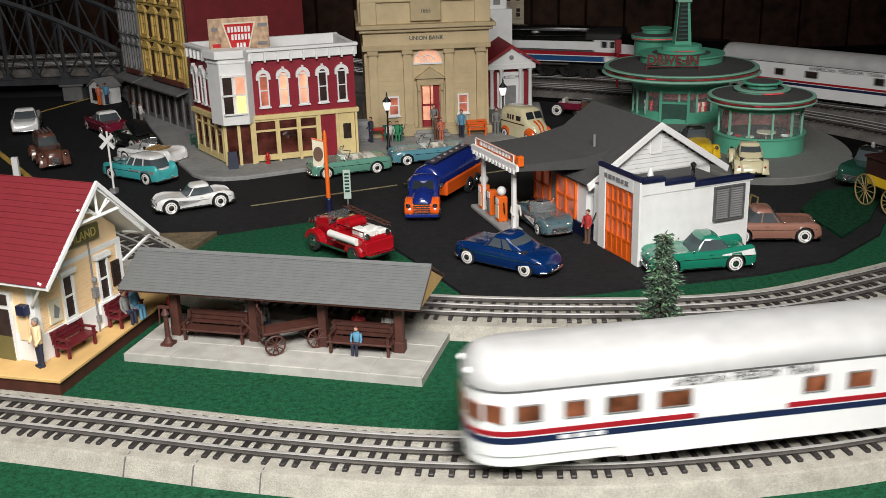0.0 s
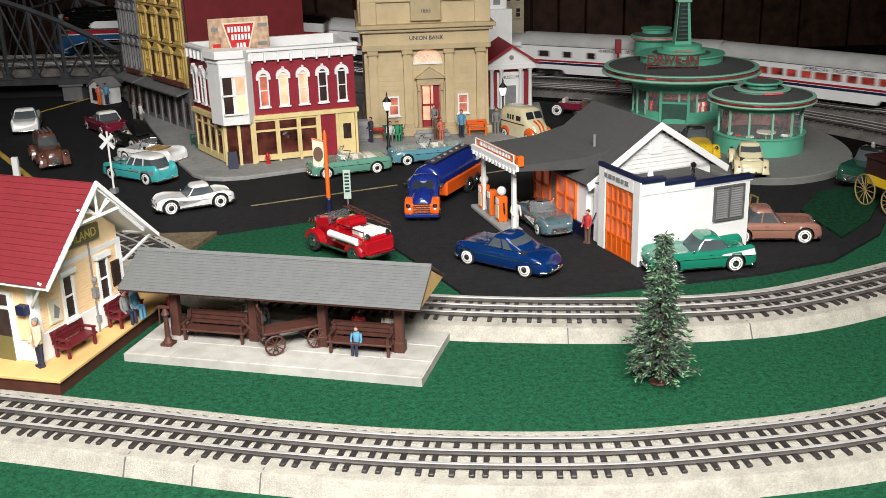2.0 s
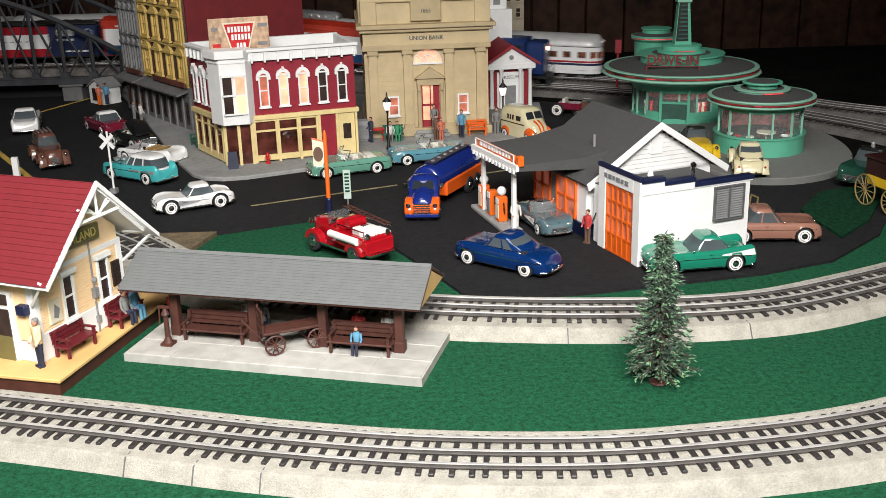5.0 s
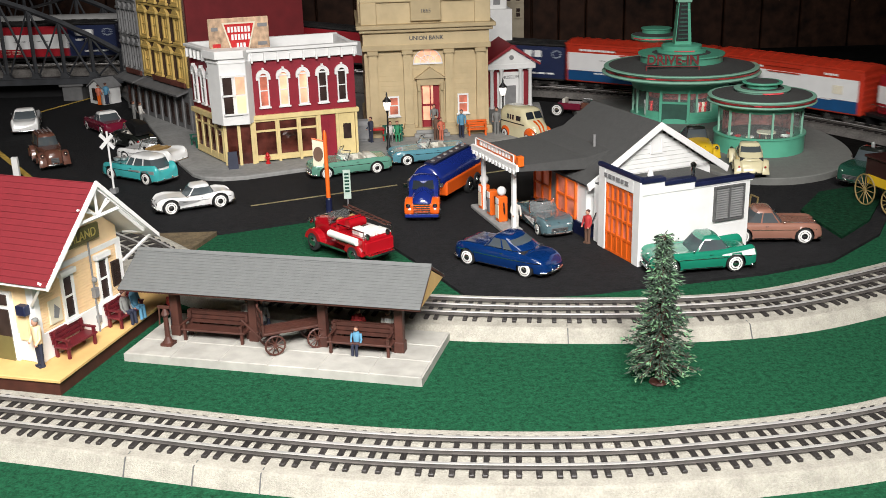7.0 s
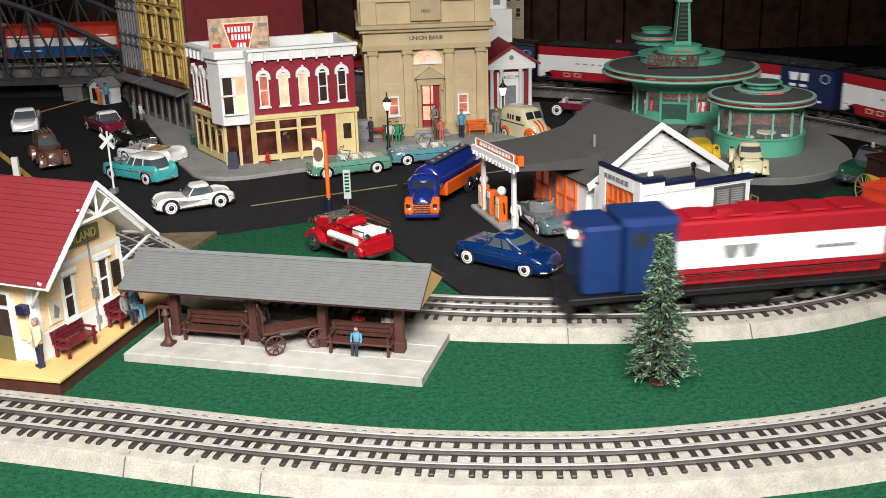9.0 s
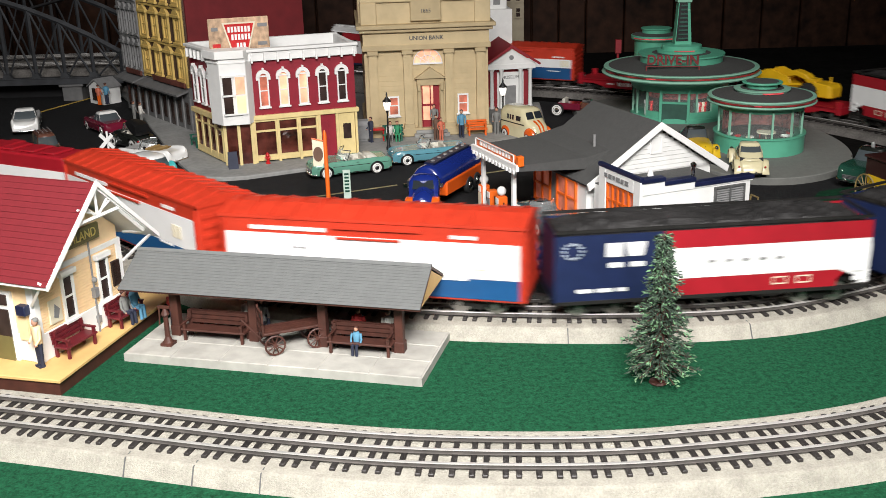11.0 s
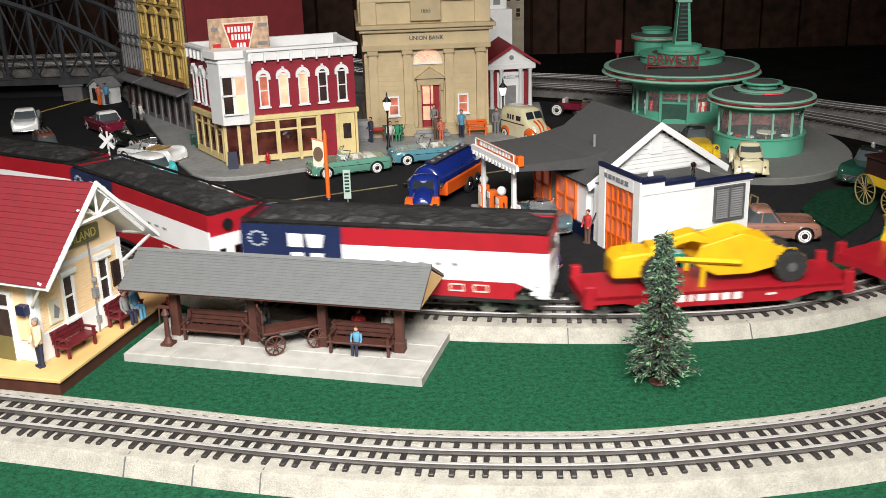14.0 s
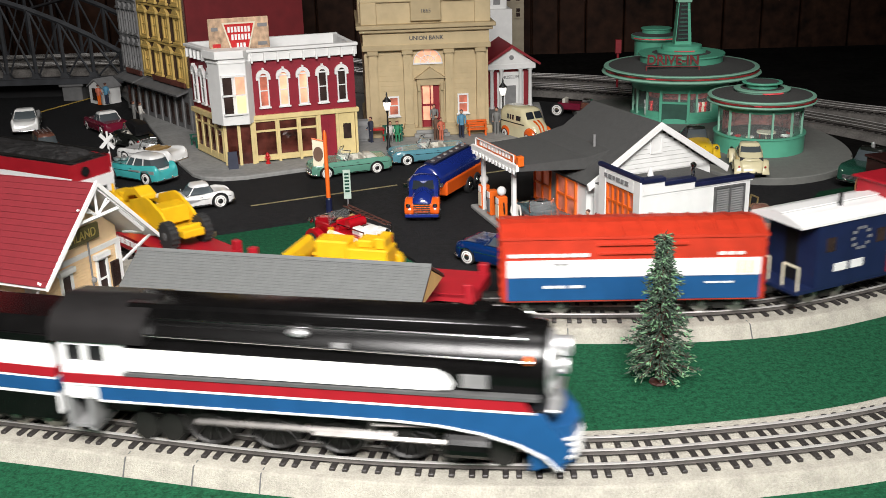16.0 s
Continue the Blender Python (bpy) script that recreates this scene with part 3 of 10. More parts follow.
        part("pane", Shape().box(x0_ + 0.0024, x0_ + 0.0221, 0.0006, 0.0012, 0.011, 0.0445), SHOPGLASS, fr_)
        part("pane", Shape().box(x0_ + 0.0024, x0_ + 0.0221, 0.0006, 0.0012, 0.0465, 0.0556), SHOPGLASS, fr_)
    part("side_belt", Shape().box(0, 0.101, -0.005, 0.003, 0.058, 0.064), CREAM, side)
    # lodge sign on the roof: plain shapes for its lettering
    b = thing("roof_sign", pose(-0.249, 1.379, 0.008, 0, 0, 18.1) @ pose(-0.002, 0.016, 0.1385) @ Matrix.Diagonal((1.04, 1.0, 1.33, 1)), "tan advertising board with a red tapered badge on a store roof", "sign")
    part("board", Shape().box(-0.042, 0.034, 0, 0.0015, 0.004, 0.040).box(-0.036, -0.034, 0.0015, 0.003, 0, 0.03).box(0.026, 0.028, 0.0015, 0.003, 0, 0.03), mat("board_tan_mat", (0.62, 0.42, 0.27), 0.7, 0, 0.3, 160), b, "", 0.0008)
    part("badge", Shape().extrude_y([(-0.022, 0.034), (-0.012, 0.004), (0.004, 0.004), (0.015, 0.034)], -0.0008, 0), RED, b, "red badge tapering downwards")
    part("badge_border", Shape().extrude_y([(-0.0245, 0.0355), (-0.0135, 0.003), (0.0055, 0.003), (0.0175, 0.0355)], -0.0004, 0), IVORY, b)
    for x0, x1, z in ((-0.018, 0.011, 0.026), (-0.014, 0.007, 0.0185), (-0.008, 0.001, 0.010)):
        s, x = Shape(), x0
        while x < x1:
            s.box(x, x + 0.0028, -0.0013, -0.0007, z, z + 0.0055)
            x += 0.0042
        part("lettering_bar", s, WHITE, b)
    for x0, x1, z, mm in ((-0.038, -0.028, 0.012, RED), (-0.04, -0.018, 0.0065, RED), (0.019, 0.031, 0.012, GREY), (0.02, 0.032, 0.03, GREY), (-0.038, -0.03, 0.028, GREY)):
        part("picture_patch", Shape().box(x0, x1, -0.0005, 0, z, z + 0.0035), mm, b)


corner_store()


def bank():
    """Buff stone bank with pilasters, entablature and a tall attic."""
    r = thing("bank", pose(-0.106, 1.518, 0.008, 0, 0, 4.8), "buff stone two-storey bank with pilasters and pedimented door", "building")
    W, D = 0.18, 0.21
    part("wall", Shape().box(0.0, W, 0.0, D, 0.0, 0.128), BUFF, r, "buff ashlar wall")
    for k in range(15):
        z = 0.014 + k * 0.0075
        part("stone_course", Shape().box(0.002, W - 0.002, -0.0004, 0.002, z, z + 0.0068), BUFF, r)
        part("stone_course", Shape().box(-0.0004, 0.002, 0.004, D - 0.004, z, z + 0.0068), BUFF, r)
    part("plinth", Shape().box(-0.004, W + 0.004, -0.012, D, 0, 0.012), BUFFDARK, r, "", 0.001)
    part("architrave", Shape().box(-0.003, W + 0.003, -0.010, D + 0.002, 0.126, 0.134), BUFFDARK, r, "", 0.0008)
    part("frieze", Shape().box(-0.001, W + 0.001, -0.008, D, 0.134, 0.152), BUFF, r)
    part("cornice", Shape().box(-0.006, W + 0.006, -0.014, D + 0.004, 0.152, 0.157).box(-0.010, W + 0.010, -0.018, D + 0.006, 0.157, 0.163), BUFFDARK, r, "", 0.001)
    a = Shape().box(0.0, W, -0.006, D, 0.163, 0.194).box(-0.003, W + 0.003, -0.010, D + 0.002, 0.194, 0.199)
    a.box(-0.003, 0.02, -0.010, 0.02, 0.163, 0.194).box(W - 0.02, W + 0.003, -0.010, 0.02, 0.163, 0.194)
    part("attic", a, BUFF, r, "plain attic storey", 0.0008)
    part("tablet", Shape().box(0.068, 0.112, -0.0125, -0.005, 0.167, 0.197), BUFFDARK, r, "date tablet", 0.001)
    words("1865", 0.0075, DARKGREY, r, pose(0.09, -0.0128, 0.181, 90))
    words("UNION BANK", 0.0078, DARKGREY, r, pose(0.09, -0.0083, 0.1425, 90), bold=0.0002)
    for x in (0.012, 0.062, 0.122, 0.168):
        s = Shape().box(x - 0.006, x + 0.006, -0.008, 0.001, 0.016, 0.121)
        for q in (-0.0035, 0, 0.0035):
            s.box(x + q - 0.0008, x + q + 0.0008, -0.0087, -0.007, 0.022, 0.116)
        c = part("pilaster", s, BUFF, r)
        part("capital", Shape().box(x - 0.008, x + 0.008, -0.0105, 0.001, 0.120, 0.126), BUFFDARK, c, "", 0.0006)
        part("base", Shape().box(x - 0.008, x + 0.008, -0.0105, 0.001, 0.011, 0.018), BUFFDARK, c, "", 0.0006)
    # doorway, pediment and fanlight
    s = Shape().box(0.075, 0.080, -0.007, 0.001, 0.011, 0.080).box(0.108, 0.113, -0.007, 0.001, 0.011, 0.080).box(0.074, 0.114, -0.008, 0.001, 0.074, 0.084)
    s.extrude_y([(0.071, 0.084), (0.117, 0.084), (0.094, 0.100)], -0.011, 0.001)
    s.box(0.075, 0.079, -0.010, 0.001, 0.066, 0.078).box(0.109, 0.113, -0.010, 0.001, 0.066, 0.078)
    part("door_surround", s, BUFFDARK, r, "pedimented stone door surround", 0.0005)
    d = part("door", Shape().box(0.081, 0.107, -0.002, 0.001, 0.011, 0.074), WARM, r, "lit glazed door")
    s = Shape()
    for x in (0.081, 0.093, 0.1055):
        s.box(x, x + 0.0016, -0.0032, -0.0015, 0.011, 0.074)
    s.box(0.081, 0.107, -0.0032, -0.0015, 0.043, 0.046).box(0.081, 0.107, -0.0032, -0.0015, 0.011, 0.022)
    s.box(0.098, 0.107, -0.0028, -0.0015, 0.011, 0.074)
    part("door_bars", s, DEEPRED, d)
    fan = Shape()
    n = 14
    fan.extrude_y([(0.0915 + 0.0205 * math.cos(math.pi * i / n), 0.106 + 0.0205 * math.sin(math.pi * i / n)) for i in range(n + 1)], -0.0015, 0.001)
    fl = part("fanlight", fan, WARM, r, "lit half-round fanlight")
    s = Shape()
    for k in range(1, 5):
        a = math.pi * k / 5
        s.tube((0.0915, -0.002, 0.106), (0.0915 + 0.02 * math.cos(a), -0.002, 0.106 + 0.02 * math.sin(a)), 0.0006, 5)
    for k in range(n):
        a, b = math.pi * k / n, math.pi * (k + 1) / n
        for rr in (0.0205, 0.011):
            s.tube((0.0915 + rr * math.cos(a), -0.002, 0.106 + rr * math.sin(a)), (0.0915 + rr * math.cos(b), -0.002, 0.106 + rr * math.sin(b)), 0.0007, 5)
    s.box(0.07, 0.113, -0.003, 0.001, 0.104, 0.1065)
    part("fan_bars", s, WHITE, fl)
    window(r, 0.040, 0.030, 0.016, 0.029, WHITE, WARM2, y=-0.001)
    window(r, 0.142, 0.030, 0.016, 0.029, WHITE, WARM2, y=-0.001)
    part("step", Shape().box(0.068, 0.12, -0.022, -0.004, 0, 0.005).box(0.071, 0.117, -0.017, -0.004, 0.005, 0.0095), CONCRETE, r, "", 0.0006)
    # coping rail down the side roof
    part("side_parapet", Shape().box(-0.006, 0.004, 0.02, 0.22, 0.163, 0.20), BUFF, r, "", 0.0008)


bank()


def hooded_window(parent, x, z, w, h, frame_mat, y):
    t = 0.16 * w
    f = part("window", frame_rect(Shape(), x - w / 2, x + w / 2, z, z + h, t, y - 0.0035, y + 0.001), frame_mat, parent)
    part("sill", Shape().box(x - w * 0.62, x + w * 0.62, y - 0.005, y + 0.001, z - 0.003, z), frame_mat, f)
    part("lintel", Shape().box(x - w * 0.7, x + w * 0.7, y - 0.006, y + 0.001, z + h, z + h + 0.004), frame_mat, f)
    part("hood", Shape().extrude_y([(x - w * 0.62, z + h + 0.004), (x + w * 0.62, z + h + 0.004), (x + w * 0.25, z + h + 0.011), (x - w * 0.25, z + h + 0.011)], y - 0.0045, y + 0.001), frame_mat, f)
    part("mullion", Shape().box(x - 0.0006, x + 0.0006, y - 0.002, y + 0.001, z + t, z + h - t), frame_mat, f)
    part("sash_bar", Shape().box(x - w / 2 + t, x + w / 2 - t, y - 0.0023, y + 0.001, z + h * 0.5, z + h * 0.5 + 0.0015), frame_mat, f)
    part("pane", Shape().box(x - w / 2 + t, x + w / 2 - t, y - 0.0008, y + 0.0005, z + t, z + h - t), OCHRE if frame_mat is OCHRE else DARKGREY, f)


SIGNBROWN = mat("faded_sign_mat", (0.15, 0.045, 0.030), 0.7, 0, 0.3, 200)


def street_block(name, a0, a1, wall_mat, trim, cols, label, height, depth, side_mat):
    """A tall house of the left street; a0 to a1 along the street front."""
    base = Vector((-0.379, 1.596))
    u = Vector((math.cos(radians(127.1)), math.sin(radians(127.1))))
    p = base + u * a1
    r = thing(name, pose(p.x, p.y, 0.008, 0, 0, -52.9), label, "building")
    W = a1 - a0
    part("street_wall", Shape().box(0, W - 0.003, 0, 0.004, 0.066, height), wall_mat, r)
    part("body", Shape().box(0.0, W, 0.0042, depth, 0.0, height), side_mat, r)
    w = W / cols
    for k in range(3):
        for i in range(cols):
            hooded_window(r, w * (i + 0.5), 0.076 + k * 0.057, w * 0.52, 0.038, trim, 0.0)
    for k in range(3):
        part("sill_course", Shape().box(0, W - 0.003, -0.003, 0.002, 0.0685 + k * 0.057, 0.0715 + k * 0.057), trim, r)
    part("corner_strip", Shape().box(W - 0.007, W - 0.003, -0.003, 0.002, 0.066, height).box(0, 0.004, -0.003, 0.002, 0.066, height), trim, r)
    # shop storey with posts and an awning
    part("shop_front", Shape().box(0, W - 0.003, -0.002, 0.004, 0.0, 0.066), SLATE, r, "grey shop storey")
    n = max(3, int(W / 0.028))
    for i in range(n):
        x = (i + 0.5) * W / n
        part("shop_door" if i == n // 2 else "shop_pane", Shape().box(x - 0.005, x + 0.005, -0.003, -0.0015, 0.008 if i != n // 2 else 0, 0.042), DUSK, r)
        part("mullion", Shape().box(x + W / n / 2 - 0.002, x + W / n / 2 + 0.002, -0.004, -0.0015, 0.0, 0.05), GREY, r)
    part("awning", Shape().extrude_x([(-0.022, 0.0545), (-0.022, 0.0570), (0.0, 0.064), (0.0, 0.060)], 0.0, W - 0.004), SLATE, r, "dark grey street awning")
    part("sign_band", Shape().box(W * 0.25, W * 0.95, -0.0065, -0.003, 0.0655, 0.0735), SIGNBROWN, r, "painted sign band over the awning")
    return r


yb = street_block("street_house", 0.0, 0.172, mat("mortar_brown_mat", (0.085, 0.045, 0.03), 0.7, 0, 0.15, 90, 0.15), OCHRE, 4, "tall house with ochre hooded windows and a plain oxblood side wall", 0.30, 0.205, OXBLOOD)
gb = street_block("street_house", 0.175, 0.262, SLATE, GREY, 4, "narrow dark grey house with tall plain windows", 0.235, 0.14, SLATE)


def temple_hall():
    """Small red-roofed hall with white columns beside the bank."""
    r = thing("temple_hall", pose(0.084, 1.70, 0.008, 0, 0, 8), "small white columned hall with red gable trim", "building")
    part("wall", Shape().box(0, 0.072, 0.012, 0.10, 0, 0.066), DEEPRED, r, "dark red wall")
    part("porch_front", Shape().box(0.014, 0.058, 0.009, 0.0125, 0, 0.058), WHITE, r)
    part("pediment", Shape().extrude_y([(-0.004, 0.072), (0.076, 0.072), (0.036, 0.098)], 0.0, 0.012), WHITE, r, "white pediment")
    part("entablature", Shape().box(-0.004, 0.076, -0.001, 0.012, 0.064, 0.073), WHITE, r, "", 0.0005)
    s = Shape().extrude_y([(-0.010, 0.070), (0.036, 0.099), (0.036, 0.104), (-0.012, 0.073)], -0.006, 0.105)
    s.extrude_y([(0.082, 0.070), (0.084, 0.073), (0.036, 0.104), (0.036, 0.099)], -0.006, 0.105)
    part("roof", s, DEEPRED, r, "dark red gable roof")
    for x in (0.004, 0.020, 0.052, 0.068):
        part("column", Shape().lathe([(0.0045, 0), (0.0045, 0.003), (0.0034, 0.004), (0.0029, 0.060), (0.0042, 0.062), (0.0042, 0.065)], 12, x, 0.004), WHITE, r, smooth=True)
    part("door", Shape().box(0.027, 0.045, 0.008, 0.0095, 0, 0.036), GREY, r)
    words("MUSEUM", 0.0075, DARKGREY, r, pose(0.036, 0.0088, 0.0495, 90)).name = "sign_bar"
    part("rosette", Shape().extrude_y([(0.036 + 0.004 * math.cos(a * 0.7854), 0.083 + 0.004 * math.sin(a * 0.7854)) for a in range(8)], -0.001, 0.001), GREY, r)
    t = thing("church_tower", pose(0.105, 1.90, 0.0, 0, 0, 5), "white church tower with louvred openings behind the hall", "tower")
    part("base", Shape().box(-0.026, 0.026, -0.026, 0.026, 0, 0.15), WHITE, t)
    part("belfry", Shape().box(-0.018, 0.018, -0.018, 0.018, 0.15, 0.235), WHITE, t, "", 0.001)
    part("cap", Shape().box(-0.021, 0.021, -0.021, 0.021, 0.200, 0.204), WHITE, t)
    for k in range(2):
        part("louvre", Shape().box(-0.006, 0.006, -0.0195, -0.0175, 0.158 + k * 0.05, 0.186 + k * 0.05), GREY, t)
    o = thing("office_house", pose(0.125, 2.19, 0.0, 0, 0, 3), "tall tan house with rows of dark windows in the distance", "building")
    part("wall", Shape().box(-0.01, 0.055, 0, 0.1, 0, 0.30), TANWALL, o)
    for k in range(6):
        for i in range(3):
            window(o, 0.004 + i * 0.0195, 0.10 + k * 0.032, 0.011, 0.02, TANWALL, DUSK)


temple_hall()


SIGNRED = mat("sign_red_mat", (0.17, 0.010, 0.012), 0.5)


DRIVESLAB = mat("dark_pavement_mat", (0.165, 0.168, 0.155), 0.8, 0, 0.06, 300, 0.2, low=0.3)
NEONDIM = mat("dim_neon_mat", (0.30, 0.03, 0.03), 0.4, 0, 0.5, 45, emit=0.06)
DINERDARK = mat("diner_dark_mat", (0.055, 0.035, 0.03), 0.4, 0, 0.7, 160)


def drive_in():
    """Round mint drive-in restaurant with a tower, and a smaller round annex."""
    edge = [(0.27, 1.50), (0.33, 1.24), (0.40, 1.205), (0.47, 1.225), (0.53, 1.29), (0.552, 1.40), (0.53, 1.52), (0.46, 1.63), (0.36, 1.73), (0.26, 1.74), (0.20, 1.68)]
    for _ in range(3):
        edge = [(a[0] * (1 - q) + b_[0] * q, a[1] * (1 - q) + b_[1] * q) for a, b_ in zip(edge, edge[1:] + edge[:1]) for q in (0.25, 0.75)]
    b = slab("drive_in_slab", edge, -0.01, 0.012, DRIVESLAB, "grey curved concrete base of a drive-in", "pavement", 0.001)
    r = thing("drive_in", pose(0.371, 1.60, 0.012) @ Matrix.Diagonal((0.968, 0.968, 0.89, 1)), "round mint-green drive-in restaurant with stacked discs and tower", "building")
    part("counter_wall", Shape().lathe([(0.076, 0), (0.076, 0.006), (0.074, 0.008)], 40), MINT, r)
    part("drum_wall", Shape().lathe([(0.074, 0.0), (0.074, 0.058), (0.070, 0.058), (0.070, 0.0)], 40, arc=(-60, 170)), MINT, r, "mint rear wall")
    # The wall itself emits, in place of lamps inside the diner.
    DINERPINK = mat("diner_pink_glow_mat", (0.50, 0.14, 0.13), 0.5, 0, 0.5, 140, emit=0.28)
    part("interior", Shape().lathe([(0.052, 0.036), (0.052, 0.056)], 32), DINERPINK, r, "pink wall above the counter, glowing in place of interior lamps")
    part("counter_back", Shape().lathe([(0.052, 0.006), (0.052, 0.0358)], 32), DINERDARK, r, "dark counter wall")
    for a_, c_ in ((283, WHITE), (287, RED), (291, IVORY), (295, RED), (279, MINTDARK), (205, WHITE), (216, RED)):
        q_ = radians(a_)
        part("stool", Shape().lathe([(0.0022, 0.006), (0.0022, 0.026), (0.0034, 0.027), (0.0030, 0.033)], 10, 0.064 * math.cos(q_), 0.064 * math.sin(q_)), c_, r)
    q_ = radians(252)
    part("doorway", Shape().box(-0.0015, 0.0015, -0.020, 0.020, 0.002, 0.033), MINTDARK, r, "dark green recessed doorway", m=pose(0.0722 * math.cos(q_), 0.0722 * math.sin(q_), 0, 0, 0, 252))
    for dy_ in (-0.021, 0.021):
        part("door_jamb", Shape().box(-0.002, 0.003, dy_ - 0.002, dy_ + 0.002, 0.0, 0.056), MINT, r, m=pose(0.0722 * math.cos(q_), 0.0722 * math.sin(q_), 0, 0, 0, 252))
    part("door_head", Shape().box(-0.002, 0.0025, -0.020, 0.020, 0.033, 0.0365), MINT, r, m=pose(0.0722 * math.cos(q_), 0.0722 * math.sin(q_), 0, 0, 0, 252))
    for k in range(7):
        a = radians(172 + k * 21.3)
        part("mullion", Shape().box(-0.0014, 0.0014, -0.0014, 0.0014, 0.005, 0.057), MINTPALE, r, m=pose(0.072 * math.cos(a), 0.072 * math.sin(a), 0, 0, 0, math.degrees(a)))
    part("window_band", Shape().lathe([(0.0705, 0.018), (0.0705, 0.054), (0.0697, 0.054), (0.0697, 0.018)], 32, arc=(172, 300)), CLEAR, r, "clear curved windows").visible_shadow = False
    part("sill_band", Shape().lathe([(0.0735, 0.006), (0.0735, 0.018), (0.070, 0.018)], 32, arc=(215, 300)), MINT, r)
    part("soffit", Shape().lathe([(0.074, 0.050), (0.078, 0.062), (0.118, 0.074), (0.118, 0.078)], 48), MINT, r, "mint soffit", smooth=True)
    part("rim", Shape().lathe([(0.117, 0.0745), (0.122, 0.0745), (0.1235, 0.0765), (0.122, 0.0785), (0.118, 0.079)], 56), MINTPALE, r, "pale rounded roof rim", smooth=True)
    part("neon_ring", Shape().lathe([(0.1195, 0.0805), (0.1208, 0.0805), (0.1208, 0.082), (0.1195, 0.082)], 56, arc=(233, 240)), NEON, r, "bright spot of the neon ring")
    part("neon_glow", Shape().lathe([(0.1190, 0.0800), (0.1200, 0.0800), (0.1200, 0.0825), (0.1190, 0.0825)], 56, arc=(185, 355)), NEONDIM, r, "dim red neon ring")
    part("upper_rim", Shape().lathe([(0.114, 0.079), (0.119, 0.0835), (0.1205, 0.085), (0.119, 0.0865), (0.115, 0.0865)], 56), MINTPALE, r, "pale upper rim", smooth=True)
    part("roof", Shape().lathe([(0.116, 0.086), (0.062, 0.094), (0.061, 0.094)], 56), ROOFGREY, r, "dark grey roof disc")
    part("parapet_drum", Shape().lathe([(0.064, 0.088), (0.064, 0.1045), (0.067, 0.105), (0.067, 0.1075), (0.060, 0.1075)], 48), MINT, r, "mint drum above the roof", smooth=40)
    part("drum_roof", Shape().lathe([(0.0605, 0.1065), (0.030, 0.1085), (0.0, 0.1085)], 48), ROOFGREY, r, "dark grey drum roof")
    part("tier", Shape().lathe([(0.038, 0.1085), (0.038, 0.112), (0.031, 0.1135), (0.031, 0.1205), (0.026, 0.122), (0.0, 0.122)], 40), MINT, r, smooth=40)
    part("tier_neon", Shape().lathe([(0.0355, 0.1135), (0.0365, 0.1135), (0.0365, 0.1147), (0.0355, 0.1147)], 40, arc=(240, 290)), NEON, r, "red neon ring")
    part("tower", Shape().loft([[(-0.013, -0.010, 0.121), (0.013, -0.010, 0.121), (0.016, 0.01, 0.121), (-0.013, 0.01, 0.121)], [(-0.008, -0.007, 0.20), (0.008, -0.007, 0.20), (0.008, 0.008, 0.20), (-0.008, 0.008, 0.20)]]), MINT, r, "tapered mint tower")
    s = Shape()
    for k in range(9):
        f = k / 9
        s.box(-0.0085 + 0.004 * f, 0.0065 - 0.002 * f, -0.0125 + 0.003 * f, -0.009 + 0.003 * f, 0.131 + k * 0.0068, 0.1335 + k * 0.0068)
    # Black plate on the tower face; its colour stands for a recess in shade.
    part("grille_back", Shape().loft([[(-0.0115, -0.0112, 0.128), (0.0075, -0.0112, 0.128), (0.0075, -0.009, 0.128), (-0.0115, -0.009, 0.128)], [(-0.0075, -0.0082, 0.193), (0.0045, -0.0082, 0.193), (0.0045, -0.006, 0.193), (-0.0075, -0.006, 0.193)]]), BLACK, r, "black plate standing for the tower's dark recess")
    part("grille", s, MINTDARK, r, "dark green louvred tower grille")
    part("tower_cap", Shape().box(-0.011, 0.011, -0.010, 0.010, 0.192, 0.196).box(-0.009, 0.009, -0.008, 0.008, 0.178, 0.180), MINTPALE, r)
    sgn = part("sign_panel", Shape().box(-0.040, 0.040, -0.0745, -0.0735, 0.0945, 0.0962).box(-0.040, -0.038, -0.0745, -0.073, 0.083, 0.0950).box(0.038, 0.040, -0.0745, -0.073, 0.083, 0.0950), SIGNRED, r, "dark red sign rack")
    words("DRIVE-IN", 0.0222, SIGNRED, sgn, pose(0.0, -0.0752, 0.1055, 90), depth=0.0014, squeeze=0.86, bold=0.0005)
    sgn.matrix_basis = pose(-0.016, 0.0, 0.001, 0, 0, -10)
    p = thing("round_tier", pose(0.372, 1.795, 0.012) @ Matrix.Diagonal((0.72, 0.72, 0.98, 1)), "small round mint roof tier rising behind the drive-in", "building")
    part("drum", Shape().lathe([(0.05, 0), (0.05, 0.09), (0.058, 0.094), (0.058, 0.10), (0.056, 0.1004)], 40), MINT, p, smooth=40)
    part("tier_roof", Shape().lathe([(0.057, 0.1002), (0.03, 0.104), (0.0, 0.104)], 40), ROOFGREY, p, "grey tier roof")
    part("neon_ring", Shape().lathe([(0.0582, 0.0955), (0.0592, 0.0955), (0.0592, 0.0972), (0.0582, 0.0972)], 40, arc=(200, 320)), NEON, p, "red neon ring")
    part("top_drum", Shape().lathe([(0.033, 0.103), (0.033, 0.109), (0.036, 0.110), (0.036, 0.1115), (0.0, 0.113)], 40), MINT, p, smooth=40)
    # annex
    c = thing("drive_in_annex", pose(0.426, 1.368, 0.012) @ Matrix.Diagonal((0.958, 0.958, 0.84, 1)), "small round mint drive-in annex with clear windows", "building")
